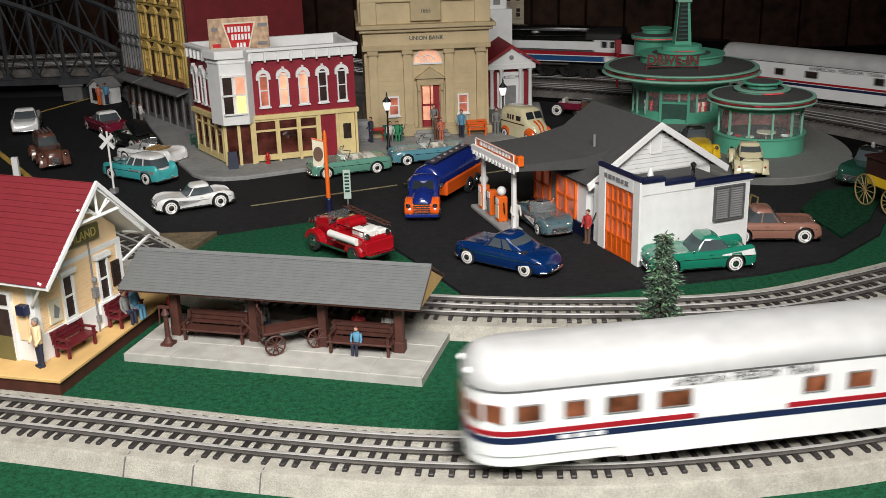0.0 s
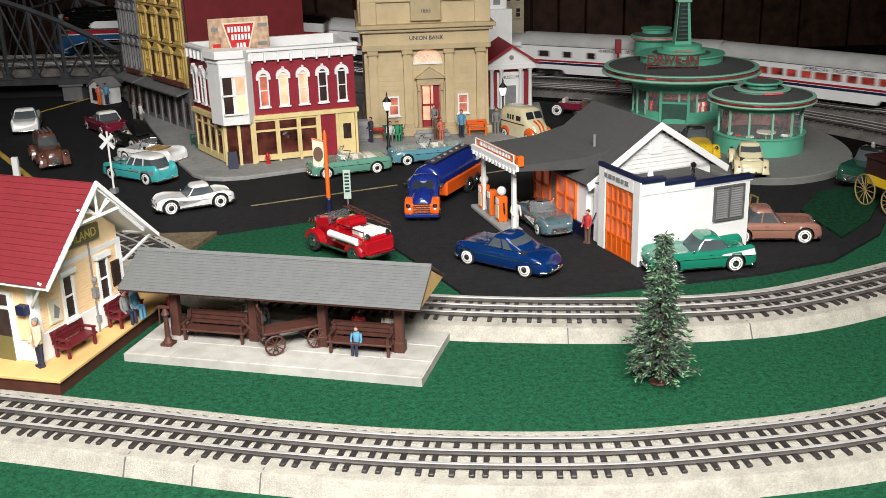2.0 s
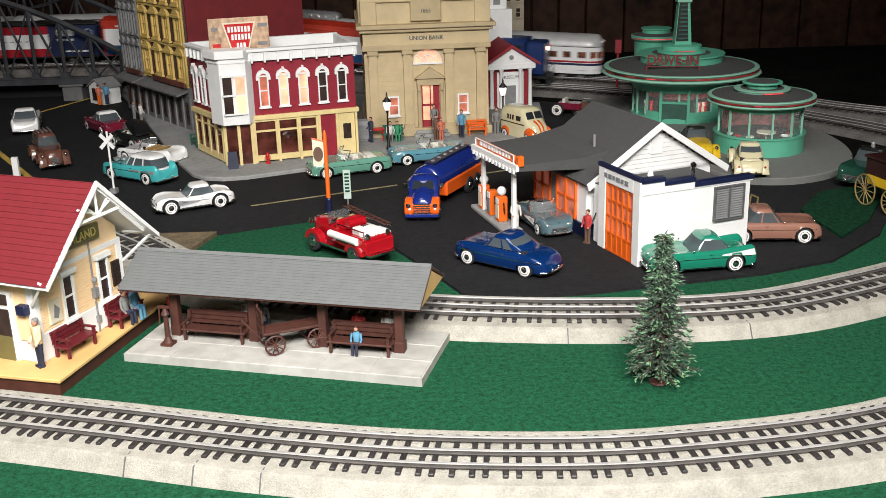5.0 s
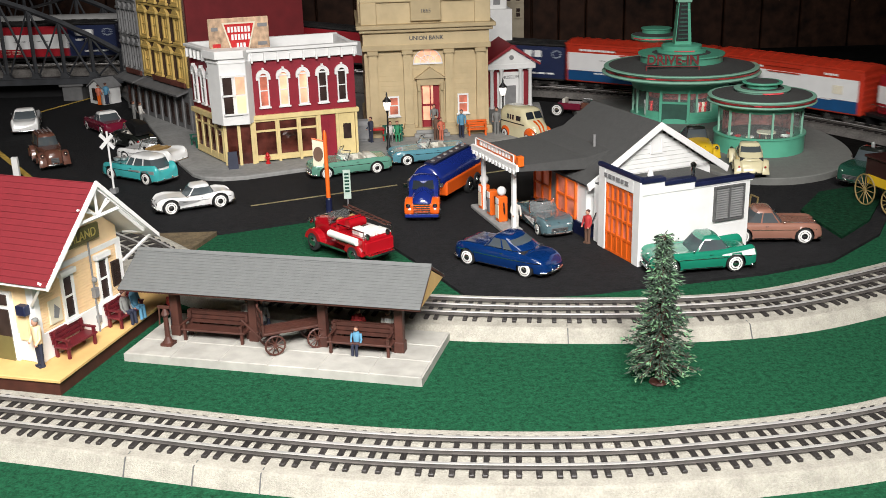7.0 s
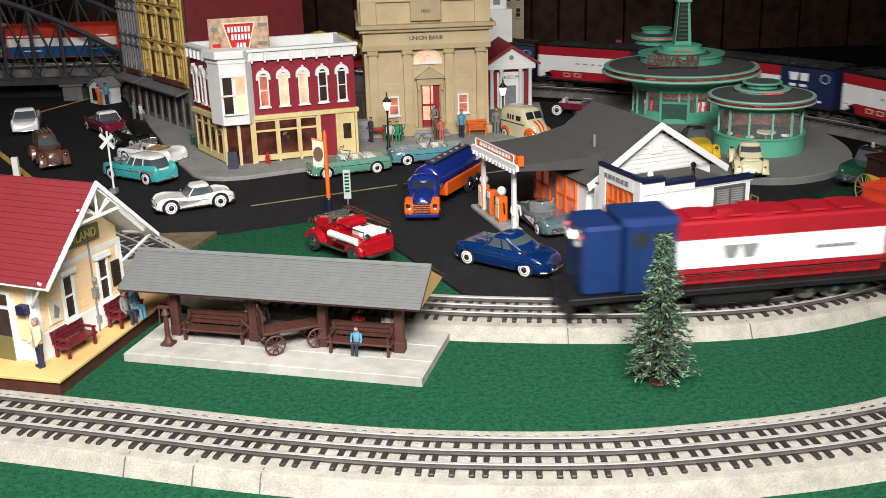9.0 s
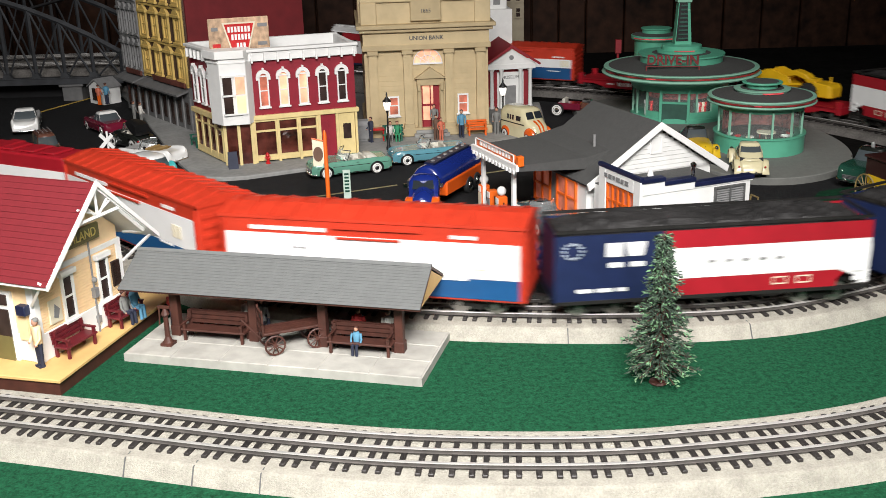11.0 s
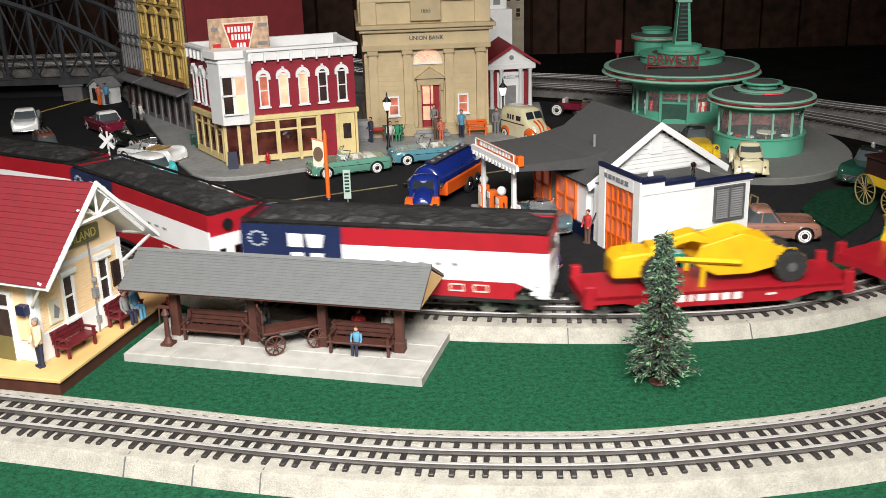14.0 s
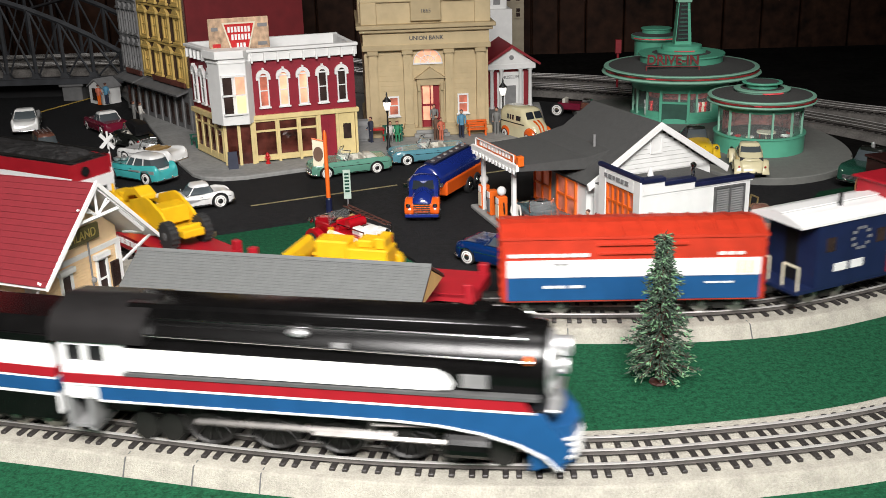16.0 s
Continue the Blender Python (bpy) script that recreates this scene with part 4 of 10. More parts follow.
    part("base_wall", Shape().lathe([(0.061, 0), (0.061, 0.026), (0.0625, 0.0265), (0.0625, 0.029), (0.057, 0.029), (0.057, 0.0)], 40, arc=(0.001, 359.999)), MINT, c, "mint curved base wall", smooth=True)
    part("floor_disc", Shape().lathe([(0.057, 0.010), (0.0, 0.0105)], 32), DINERDARK, c)
    # Interior light of the annex is put into its rear wall as emission.
    part("back_wall", Shape().lathe([(0.050, 0.026), (0.050, 0.066), (0.048, 0.066), (0.048, 0.026)], 24, arc=(5, 175)), mat("annex_pink_glow_mat", (0.48, 0.16, 0.14), 0.5, 0, 0.5, 150, emit=0.22), c, "pink rear wall, glowing in place of interior lamps")
    part("back_counter", Shape().lathe([(0.049, 0.010), (0.049, 0.0258), (0.046, 0.0258), (0.046, 0.010)], 24, arc=(5, 175)), DINERDARK, c, "dark counter wall")
    for x_, y_, c_ in ((-0.042, -0.006, WHITE), (-0.030, -0.030, MINTDARK), (-0.024, -0.034, IVORY), (0.030, -0.030, WHITE), (0.036, -0.022, RED), (0.040, -0.014, BLACK)):
        part("chair", Shape().lathe([(0.0030, 0.0105), (0.0010, 0.012), (0.0010, 0.024), (0.0040, 0.025), (0.0040, 0.028)], 12, x_, y_), c_, c)
    for k in range(7):
        a = radians(180 + k * 30)
        part("mullion", Shape().box(-0.0013, 0.0013, -0.0013, 0.0013, 0.029, 0.069), MINTPALE, c, m=pose(0.057 * math.cos(a), 0.057 * math.sin(a), 0, 0, 0, math.degrees(a)))
    part("window_band", Shape().lathe([(0.0558, 0.029), (0.0558, 0.068), (0.0551, 0.068), (0.0551, 0.029)], 40, arc=(180, 360)), CLEAR, c, "clear curved windows").visible_shadow = False
    for x, y, col in ((-0.035, -0.02, RED), (-0.02, -0.03, WHITE), (0.026, -0.028, WHITE), (0.038, -0.012, RED), (0.005, 0.01, RED)):
        part("stool", Shape().lathe([(0.004, 0.0105), (0.001, 0.012), (0.001, 0.024), (0.0045, 0.025), (0.0045, 0.027)], 10, x, y), col, c)
    part("table", Shape().lathe([(0.003, 0.0105), (0.0012, 0.012), (0.0012, 0.030), (0.013, 0.031), (0.013, 0.0325)], 20, 0.002, -0.026), IVORY, c, "round cream table")
    part("soffit", Shape().lathe([(0.056, 0.066), (0.058, 0.072), (0.070, 0.076), (0.071, 0.078)], 48), MINT, c, smooth=True)
    part("rim", Shape().lathe([(0.0695, 0.076), (0.0725, 0.0765), (0.0735, 0.078), (0.0725, 0.0795), (0.069, 0.0795)], 48), MINTPALE, c, "pale rounded roof rim", smooth=True)
    part("neon_ring", Shape().lathe([(0.0715, 0.081), (0.0727, 0.081), (0.0727, 0.0825), (0.0715, 0.0825)], 48, arc=(246, 254)), NEON, c, "bright spot of the neon ring")
    part("neon_glow", Shape().lathe([(0.0710, 0.0805), (0.0722, 0.0805), (0.0722, 0.0830), (0.0710, 0.0830)], 48, arc=(185, 358)), NEONDIM, c, "dim red neon ring")
    part("upper_rim", Shape().lathe([(0.069, 0.08), (0.0715, 0.084), (0.0725, 0.0855), (0.0715, 0.087), (0.068, 0.087)], 48), MINTPALE, c, smooth=True)
    part("roof", Shape().lathe([(0.070, 0.0865), (0.036, 0.092)], 48), ROOFGREY, c, "dark grey roof disc")
    part("tier", Shape().lathe([(0.035, 0.090), (0.0365, 0.0945), (0.038, 0.095), (0.038, 0.0965), (0.0345, 0.0968)], 40), MINTPALE, c, "pale ring tier", smooth=40)
    part("tier_roof", Shape().lathe([(0.036, 0.0964), (0.0, 0.0985)], 40), ROOFGREY, c, "grey tier roof")
    part("upper_tier", Shape().lathe([(0.021, 0.097), (0.021, 0.1035), (0.0265, 0.104), (0.0272, 0.1052), (0.0265, 0.1065), (0.023, 0.1068)], 40), MINT, c, smooth=40)
    part("upper_tier_roof", Shape().lathe([(0.0245, 0.1066), (0.0, 0.1085)], 32), ROOFGREY, c, "grey top roof")
    part("tier_neon", Shape().lathe([(0.0375, 0.0925), (0.0385, 0.0925), (0.0385, 0.0945), (0.0375, 0.0945)], 40, arc=(255, 300)), NEON, c, "red neon ring")


drive_in()


def shingle_slope(parent, material, x0, x1, y0, z0, y1, z1, rows, th=0.0006):
    """Overlapping shingle courses from the eave up to the ridge; each course a piece of its own."""
    dy, dz = (y1 - y0) / rows, (z1 - z0) / rows
    k = Vector((0, -dz, dy)).normalized() * th
    if k.z < 0:
        k = -k
    for i in range(rows):
        ya, za, yb2, zb = y0 + i * dy, z0 + i * dz, y0 + (i + 1.12) * dy, z0 + (i + 1.12) * dz
        s = Shape().extrude_x([(ya + k.y, za + k.z), (ya + k.y * 1.9, za + k.z * 1.9), (yb2 + k.y * 1.0, zb + k.z * 1.0), (yb2, zb)], x0, x1)
        part("shingle_course", s, material, parent)


def gas_station():
    """White service station with a gabled office, canopy and a flat-roofed garage."""
    r = thing("gas_station", pose(0.188, 0.941, 0.003, 0, 0, 22), "white service station with grey roof, orange doors and canopy", "building")
    # garage block with a dark stepped coping
    part("garage_wall", Shape().box(0.0, 0.124, 0.0045, 0.088, 0.0, 0.0610).box(0.0, 0.124, 0.0, 0.0042, 0.0, 0.0714), WHITE, r, "smooth white garage wall", 0.0006)
    for x0, x1, z in ((-0.002, 0.024, 0.0815), (0.024, 0.058, 0.0770), (0.058, 0.126, 0.0715)):
        part("parapet", Shape().box(x0, x1, -0.001, 0.006, 0.0700, z), WHITE, r)
        part("coping", Shape().box(x0 - 0.0005, x1 + 0.0005, -0.0025, 0.0075, z, z + 0.0042), NAVY, r, "dark blue coping", 0.0005)
    part("coping", Shape().box(-0.0045, 0.0, -0.0025, 0.074, 0.0835, 0.0877), NAVY, r, "dark blue coping", 0.0005)
    part("garage_roof", Shape().box(0.0002, 0.124, 0.0080, 0.0955, 0.0612, 0.0620), ROOFGREY, r)
    part("vent_pipe", Shape().lathe([(0.0016, 0.062), (0.0016, 0.078), (0.0032, 0.079), (0.0022, 0.084), (0.0006, 0.087)], 12, 0.028, 0.03), WHITE, r)
    part("chrome_vent", Shape().lathe([(0.0020, 0.062), (0.0020, 0.085), (0.0032, 0.086), (0.0030, 0.088), (0.0008, 0.090)], 12, 0.070, 0.02), CHROME, r)
    # garage front, facing along -x
    f = part("garage_front", Shape().box(-0.004, 0.0, -0.002, 0.010, 0.0, 0.0835).box(-0.004, 0.0, 0.060, 0.073, 0.0, 0.0835).box(-0.004, 0.0, 0.010, 0.060, 0.070, 0.0835), WHITE, r, "white garage front", 0.0005)
    d = part("garage_door", Shape().box(-0.0012, 0.001, 0.010, 0.060, 0.0, 0.070), WARM2, r, "orange panelled garage door")
    for k in range(6):
        y = 0.010 + k * (0.050 - 0.0022) / 5
        part("door_stile", Shape().box(-0.003, -0.001, y, y + 0.0022, 0.0, 0.070), ORANGE, d)
    for z in (0.0, 0.018, 0.036, 0.052, 0.0675):
        part("door_rail", Shape().box(-0.0028, -0.001, 0.010, 0.060, z, z + 0.0024), ORANGE, d)
    part("door_panel", Shape().box(-0.0024, -0.001, 0.010, 0.060, 0.0, 0.017), ORANGE, d, "solid lower door panel")
    s, y = Shape(), 0.018
    for w in (0.006, 0.005, 0.007, 0.004, 0.006, 0.005):
        s.box(-0.0048, -0.0038, y, y + w, 0.0755, 0.0795)
        y += w + 0.002
    part("sign_bars", s, GREY, f)
    # louvred shutter on the long wall
    sh = part("shutter", frame_rect(Shape(), 0.081, 0.116, 0.033, 0.068, 0.0016, -0.003, 0.001).box(0.0977, 0.0993, -0.003, 0.001, 0.034, 0.067), DARKGREY, r, "grey double louvred shutter")
    for k in range(13):
        part("slat", Shape().extrude_x([(-0.0022, 0), (0.0006, 0.0014), (0.0006, 0.0022), (-0.0022, 0.0008)], 0.0826, 0.1146), GREY, sh, m=pose(0, 0, 0.0355 + k * 0.00235))
    # gabled office behind the garage; ridge runs away from the garage
    xl, xr, yf, ze, zr, yb2 = -0.001, 0.158, 0.0955, 0.059, 0.111, 0.2285
    xm = (xl + xr) / 2
    part("office_wall", Shape().box(xl + 0.012, xr - 0.010, yf + 0.002, yb2 - 0.004, 0, ze + 0.003), WHITE, r, "white office wall")
    part("gable", Shape().extrude_y([(xl + 0.012, ze), (xr - 0.010, ze), (xr - 0.010, ze + 0.004), (xm, zr - 0.004), (xl + 0.012, ze + 0.004)], yf + 0.002, yf + 0.006), WHITE, r, "white gable end")
    for k in range(11):
        z = ze + 0.004 + k * 0.0048
        hw = (zr - z) / (zr - ze) * (xr - xl) / 2 - 0.008
        if hw > 0.004:
            part("clapboard", Shape().box(xm - hw, xm + hw, yf + 0.0012, yf + 0.003, z, z + 0.0043), WHITE, r)
    part("gable_vent", frame_rect(Shape(), xm - 0.007, xm + 0.007, ze + 0.022, ze + 0.040, 0.0014, yf, yf + 0.002).box(xm - 0.006, xm + 0.006, yf + 0.0008, yf + 0.002, ze + 0.023, ze + 0.039), WHITE, r, "white attic vent")
    s = Shape().extrude_y([(xl - 0.004, ze - 0.003), (xm, zr), (xm, zr + 0.004), (xl - 0.006, ze)], yf - 0.006, yb2)
    s.extrude_y([(xr + 0.004, ze - 0.003), (xr + 0.006, ze), (xm, zr + 0.004), (xm, zr)], yf - 0.006, yb2)
    part("roof", s, ROOFGREY, r, "dark grey gable roof")
    s = Shape().extrude_y([(xl - 0.005, ze - 0.006), (xm, zr - 0.003), (xm, zr + 0.0045), (xl - 0.007, ze + 0.001)], yf - 0.0085, yf - 0.0055)
    s.extrude_y([(xr + 0.005, ze - 0.006), (xr + 0.007, ze + 0.001), (xm, zr + 0.0045), (xm, zr - 0.003)], yf - 0.0085, yf - 0.0055)
    part("bargeboard", s, WHITE, r, "white bargeboard", 0.0004)
    part("stove_pipe", Shape().tube((0.03, 0.14, 0.08), (0.03, 0.14, 0.098), 0.0016, 8), GREY, r)
    # front bay of the office, facing along -x
    part("bay_wall", Shape().box(-0.002, 0.013, 0.100, 0.218, 0.0, 0.062), WHITE, r)
    part("bay_plinth", Shape().box(-0.004, 0.013, 0.098, 0.220, 0.0, 0.014), NAVY, r, "dark blue plinth")
    for y0, y1 in ((0.118, 0.160), (0.174, 0.212)):
        w = Shape().box(-0.003, -0.0018, y0, y1, 0.015, 0.056)
        o = part("shop_window", w, WARM2, r, "large orange framed window")
        s = Shape()
        for y in (y0, (y0 + y1) / 2 - 0.001, y1 - 0.0022):
            s.box(-0.0052, -0.0028, y, y + 0.0022, 0.015, 0.056)
        for z in (0.015, 0.0345, 0.0538):
            s.box(-0.0048, -0.0028, y0, y1, z, z + 0.0022)
        part("frame", s, ORANGE, o, "orange window bars")
    part("office_door", Shape().box(-0.0038, -0.001, 0.162, 0.172, 0.0, 0.056), GREY, r)
    # canopy over the pumps
    c = part("canopy", Shape().loft([[(-0.078, 0.128, 0.064), (-0.078, 0.236, 0.064), (-0.078, 0.236, 0.070), (-0.078, 0.128, 0.070)], [(-0.004, 0.118, 0.060), (-0.004, 0.237, 0.060), (-0.004, 0.237, 0.0725), (-0.004, 0.118, 0.0725)], [(0.04, 0.114, 0.060), (0.04, 0.236, 0.060), (0.04, 0.236, 0.082), (0.04, 0.114, 0.082)]]), ROOFGREY, r, "grey canopy roof reaching out over the pumps")
    c.matrix_basis = pose(0.012, 0.0, 0.008)
    part("fascia", Shape().box(-0.0815, -0.078, 0.126, 0.238, 0.0645, 0.071), WHITE, c, "white fascia")
    s = Shape()
    for k in range(13):
        s.box(-0.083, -0.0812, 0.129 + k * 0.0083, 0.133 + k * 0.0083, 0.0615, 0.0655)
    part("dentil", s, WHITE, c)
    part("canopy_sign", Shape().box(-0.0765, -0.0745, 0.14, 0.234, 0.070, 0.0785), ORANGE, c, "orange sign board along the canopy edge", 0.0004)
    s, y = Shape(), 0.15
    for k in range(11):
        s.box(-0.0772, -0.0762, y, y + 0.0045, 0.0725, 0.0768)
        y += 0.007
    part("sign_bars", s, WHITE, c)
    part("sign_frame", frame_rect(Shape(), 0, 0.096, 0, 0.0095, 0.001, -0.0006, 0.0006), WHITE, c, m=pose(-0.0775, 0.139, 0.0695, 0, 0, 90))
    part("sign_end", Shape().box(-0.079, -0.072, 0.125, 0.132, 0.069, 0.080), ORANGE, c, "orange sign end block", 0.001)
    for y in (0.228, 0.152):
        part("canopy_post", Shape().box(-0.0615, -0.057, y - 0.0025, y + 0.0025, 0.004, 0.0725), WHITE, r, "white canopy post", 0.0006)
    isl = thing("pump_island", pose(0.188, 0.941, 0.003, 0, 0, 22) @ pose(-0.059, 0.198, 0, 0, 0, -5), "grey kerbed fuel island under a canopy", "kerb")
    part("kerb", Shape().box(-0.011, 0.011, -0.054, 0.054, 0.0, 0.005), CONCRETE, isl, "", 0.0012)
    for k, y in enumerate((0.026, 0.004, -0.018)):
        g = thing("fuel_pump", pose(0.188, 0.941, 0.003, 0, 0, 22) @ pose(-0.0595 + 0.08 * y, 0.200 + 1.2 * y, 0.005), "orange and white fuel pump on the island", "fuel pump", "pumps on the island")
        part("body", Shape().box(-0.0052, 0.0052, -0.005, 0.005, 0, 0.028), ORANGE, g, "", 0.001)
        part("panel", Shape().box(-0.0058, -0.005, -0.0036, 0.0036, 0.004, 0.019), IVORY if k != 1 else GREY, g)
        part("dial", Shape().box(-0.006, -0.005, -0.003, 0.003, 0.020, 0.0265), WHITE, g)
        if k != 1:
            part("globe", Shape().ball((0, 0, 0.0335), 0.0052, 12, 8), WHITE, g, "white glass globe", smooth=True)
        part("hose", Shape().tube((0, -0.0052, 0.022), (0, -0.0075, 0.010), 0.0008, 6).tube((0, -0.0075, 0.010), (0, -0.0054, 0.016), 0.0008, 6), BLACK, g)


gas_station()


def depot():
    """Yellow railway depot with a red shingled gable roof on a tan deck."""
    B = pose(-0.309, 0.734, 0.0, 0, 0, -14.4)
    dk = thing("deck", B, "tan timber station deck with a dark brown edge", "platform", kind="structure")
    part("deck_top", Shape().box(-0.55, 0.031, -0.026, 0.155, 0.0105, 0.0135), DECKTAN, dk, "smooth tan deck", 0.0006)
    part("deck_edge", Shape().box(-0.548, 0.029, -0.024, 0.153, -0.004, 0.0105), BROWN, dk, "dark brown skirt")
    r = thing("depot", pose(-0.309, 0.734, 0.0135, 0, 0, -22), "yellow railway depot with white trim and red shingle roof", "building")
    W, D, ze, zr = 0.50, 0.1015, 0.080, 0.1305
    part("wall", Shape().box(-W, 0, 0, D, 0.022, ze).extrude_x([(0, ze), (D, ze), (D / 2, zr - 0.010)], -W, 0), STATION, r, "yellow siding wall")
    part("wainscot", Shape().box(-W, 0.0012, -0.0012, D + 0.0012, 0.0, 0.022), WHITE, r, "white wainscot", 0.0004)
    part("belt", Shape().box(-W, 0.0018, -0.0018, D + 0.0018, 0.0655, 0.0695), WHITE, r, "white belt board", 0.0004)
    for y in (-0.0016, D - 0.004):
        part("corner_board", Shape().box(-0.005, 0.0016, y, y + 0.0056, 0.0, 0.067), WHITE, r)
    for k in range(18):
        z = 0.0225 + k * 0.0024
        part("clapboard", Shape().box(0.0, 0.0006, 0.0045, D - 0.0045, z, z + 0.0019), STATION, r)
    # gable-end windows; the end faces +x
    end = new("gable_front")
    end.parent, end.matrix_basis = r, pose(0.0005, 0, 0, 0, 0, 90)
    for x in (0.036, 0.078):
        window(end, x, 0.0225, 0.0135, 0.037, WHITE, DUSK, hood=0.004)
    part("door_panel", Shape().box(0.068, 0.088, -0.0022, 0.0, 0.001, 0.021), WHITE, end, "", 0.0006)
    part("poster", Shape().box(0.013, 0.026, -0.0012, 0.001, 0.026, 0.045), IVORY, end, "cream poster with a grey picture")
    part("poster_picture", Shape().extrude_y([(0.0165, 0.031), (0.021, 0.029), (0.0235, 0.036), (0.019, 0.041)], -0.0018, -0.001), GREY, end)
    part("notice_board", Shape().box(0.0885, 0.0985, -0.002, 0.0, 0.030, 0.052), DUSK, end, "dark framed notice board", 0.0005)
    sb = part("name_board", Shape().box(0.028, 0.078, -0.003, 0.0, 0.0775, 0.0905), OLIVE, end, "green name board with yellow letters", 0.0006)
    words("ASHLAND", 0.0105, mat("sign_gold_mat", (0.75, 0.62, 0.2), 0.6), sb, pose(0.053, -0.0032, 0.084, 90), squeeze=0.86)
    s = Shape().tube((0.064, -0.002, 0.0775), (0.064, -0.002, 0.0), 0.0008, 6).box(0.0625, 0.067, -0.004, 0, 0.030, 0.038).ball((0.0645, -0.003, 0.045), 0.0024)
    part("meter_pipe", s.box(0.063, 0.0665, -0.0035, 0, 0.008, 0.014), GREY, end, "grey conduit with meter boxes")
    # front windows and door
    for k in range(4):
        window(r, -0.060 - 0.075 * k, 0.016, 0.019, 0.038, WHITE, DUSK, y=-0.0012)
    d = part("front_door", Shape().box(-0.046, -0.020, -0.003, 0.001, 0.0, 0.056), WHITE, r, "white door frame")
    part("door_leaf", Shape().box(-0.043, -0.023, -0.0042, -0.002, 0.0, 0.020), OLIVE, d, "olive door with dark glass")
    part("door_glass", Shape().box(-0.043, -0.023, -0.0040, -0.002, 0.020, 0.042), DUSK, d)
    part("transom", Shape().box(-0.043, -0.023, -0.0040, -0.002, 0.0455, 0.054), DUSK, d)
    part("shutter", Shape().box(-0.016, -0.007, -0.0025, 0.0, 0.018, 0.046), STATION, r)
    part("lamp_box", Shape().box(-0.012, -0.003, -0.0075, -0.001, 0.040, 0.048), NAVY, r, "", 0.0006)
    # roof with courses, bargeboards and gable truss
    ox, oy = 0.0293, 0.0158
    yo, zo = -oy, 0.0700
    part("roof", Shape().extrude_x([(yo, zo), (D / 2, zr), (D + oy, zo), (D + oy, zo - 0.002), (D / 2, zr - 0.004), (yo, zo - 0.002)], -W - 0.03, ox), WHITE, r, "white boarded roof underside")
    shingle_slope(r, REDSHINGLE, -W - 0.03, ox + 0.0005, yo - 0.0005, zo, D / 2, zr, 17)
    shingle_slope(r, REDSHINGLE, -W - 0.03, ox + 0.0005, D + oy, zo, D / 2, zr, 9)
    s = Shape()
    for ya in (yo, D + oy):
        s.extrude_x([(ya, zo - 0.0024), (ya, zo + 0.0012), (D / 2, zr + 0.0026), (D / 2, zr - 0.0020)], ox, ox + 0.0022)
    part("bargeboard", s, WHITE, r, "white bargeboard")
    zt, xo = zr - 0.026, ox - 0.002
    members = [((xo, D / 2, zr - 0.003), (xo, D / 2, zt - 0.001), 0.0020), ((xo, D / 2 - 0.024, zt), (xo, D / 2 + 0.024, zt), 0.0024)]
    for k in (-1, 1):
        members += [((xo, D / 2, zt), (xo, D / 2 + k * 0.014, zr - 0.014), 0.0017), ((xo, D / 2, zt + 0.002), (xo, D / 2 + k * 0.021, zt + 0.011), 0.0014),
                    ((xo, D / 2 + k * 0.024, zt), (xo, D / 2 + k * 0.052, zo + 0.008), 0.0022), ((ox - 0.004, D / 2 + k * 0.066, zo + 0.002), (0.001, D / 2 + k * 0.054, 0.048), 0.0019),
                    ((ox - 0.004, D / 2 + k * 0.066, zo + 0.002), (0.001, D / 2 + k * 0.058, zo + 0.002), 0.0019)]
    for a_, b_, w_ in members:
        part("truss_bar", Shape().bar(a_, b_, w_), WHITE, r, "white fretwork truss bar")
    ch = part("chimney", Shape().box(-0.098, -0.078, D / 2 - 0.010, D / 2 + 0.010, zr - 0.012, zr + 0.020), RED, r, "bright red brick chimney", 0.0008)
    part("chimney_cap", Shape().box(-0.101, -0.075, D / 2 - 0.013, D / 2 + 0.013, zr + 0.013, zr + 0.017), RED, ch)


depot()


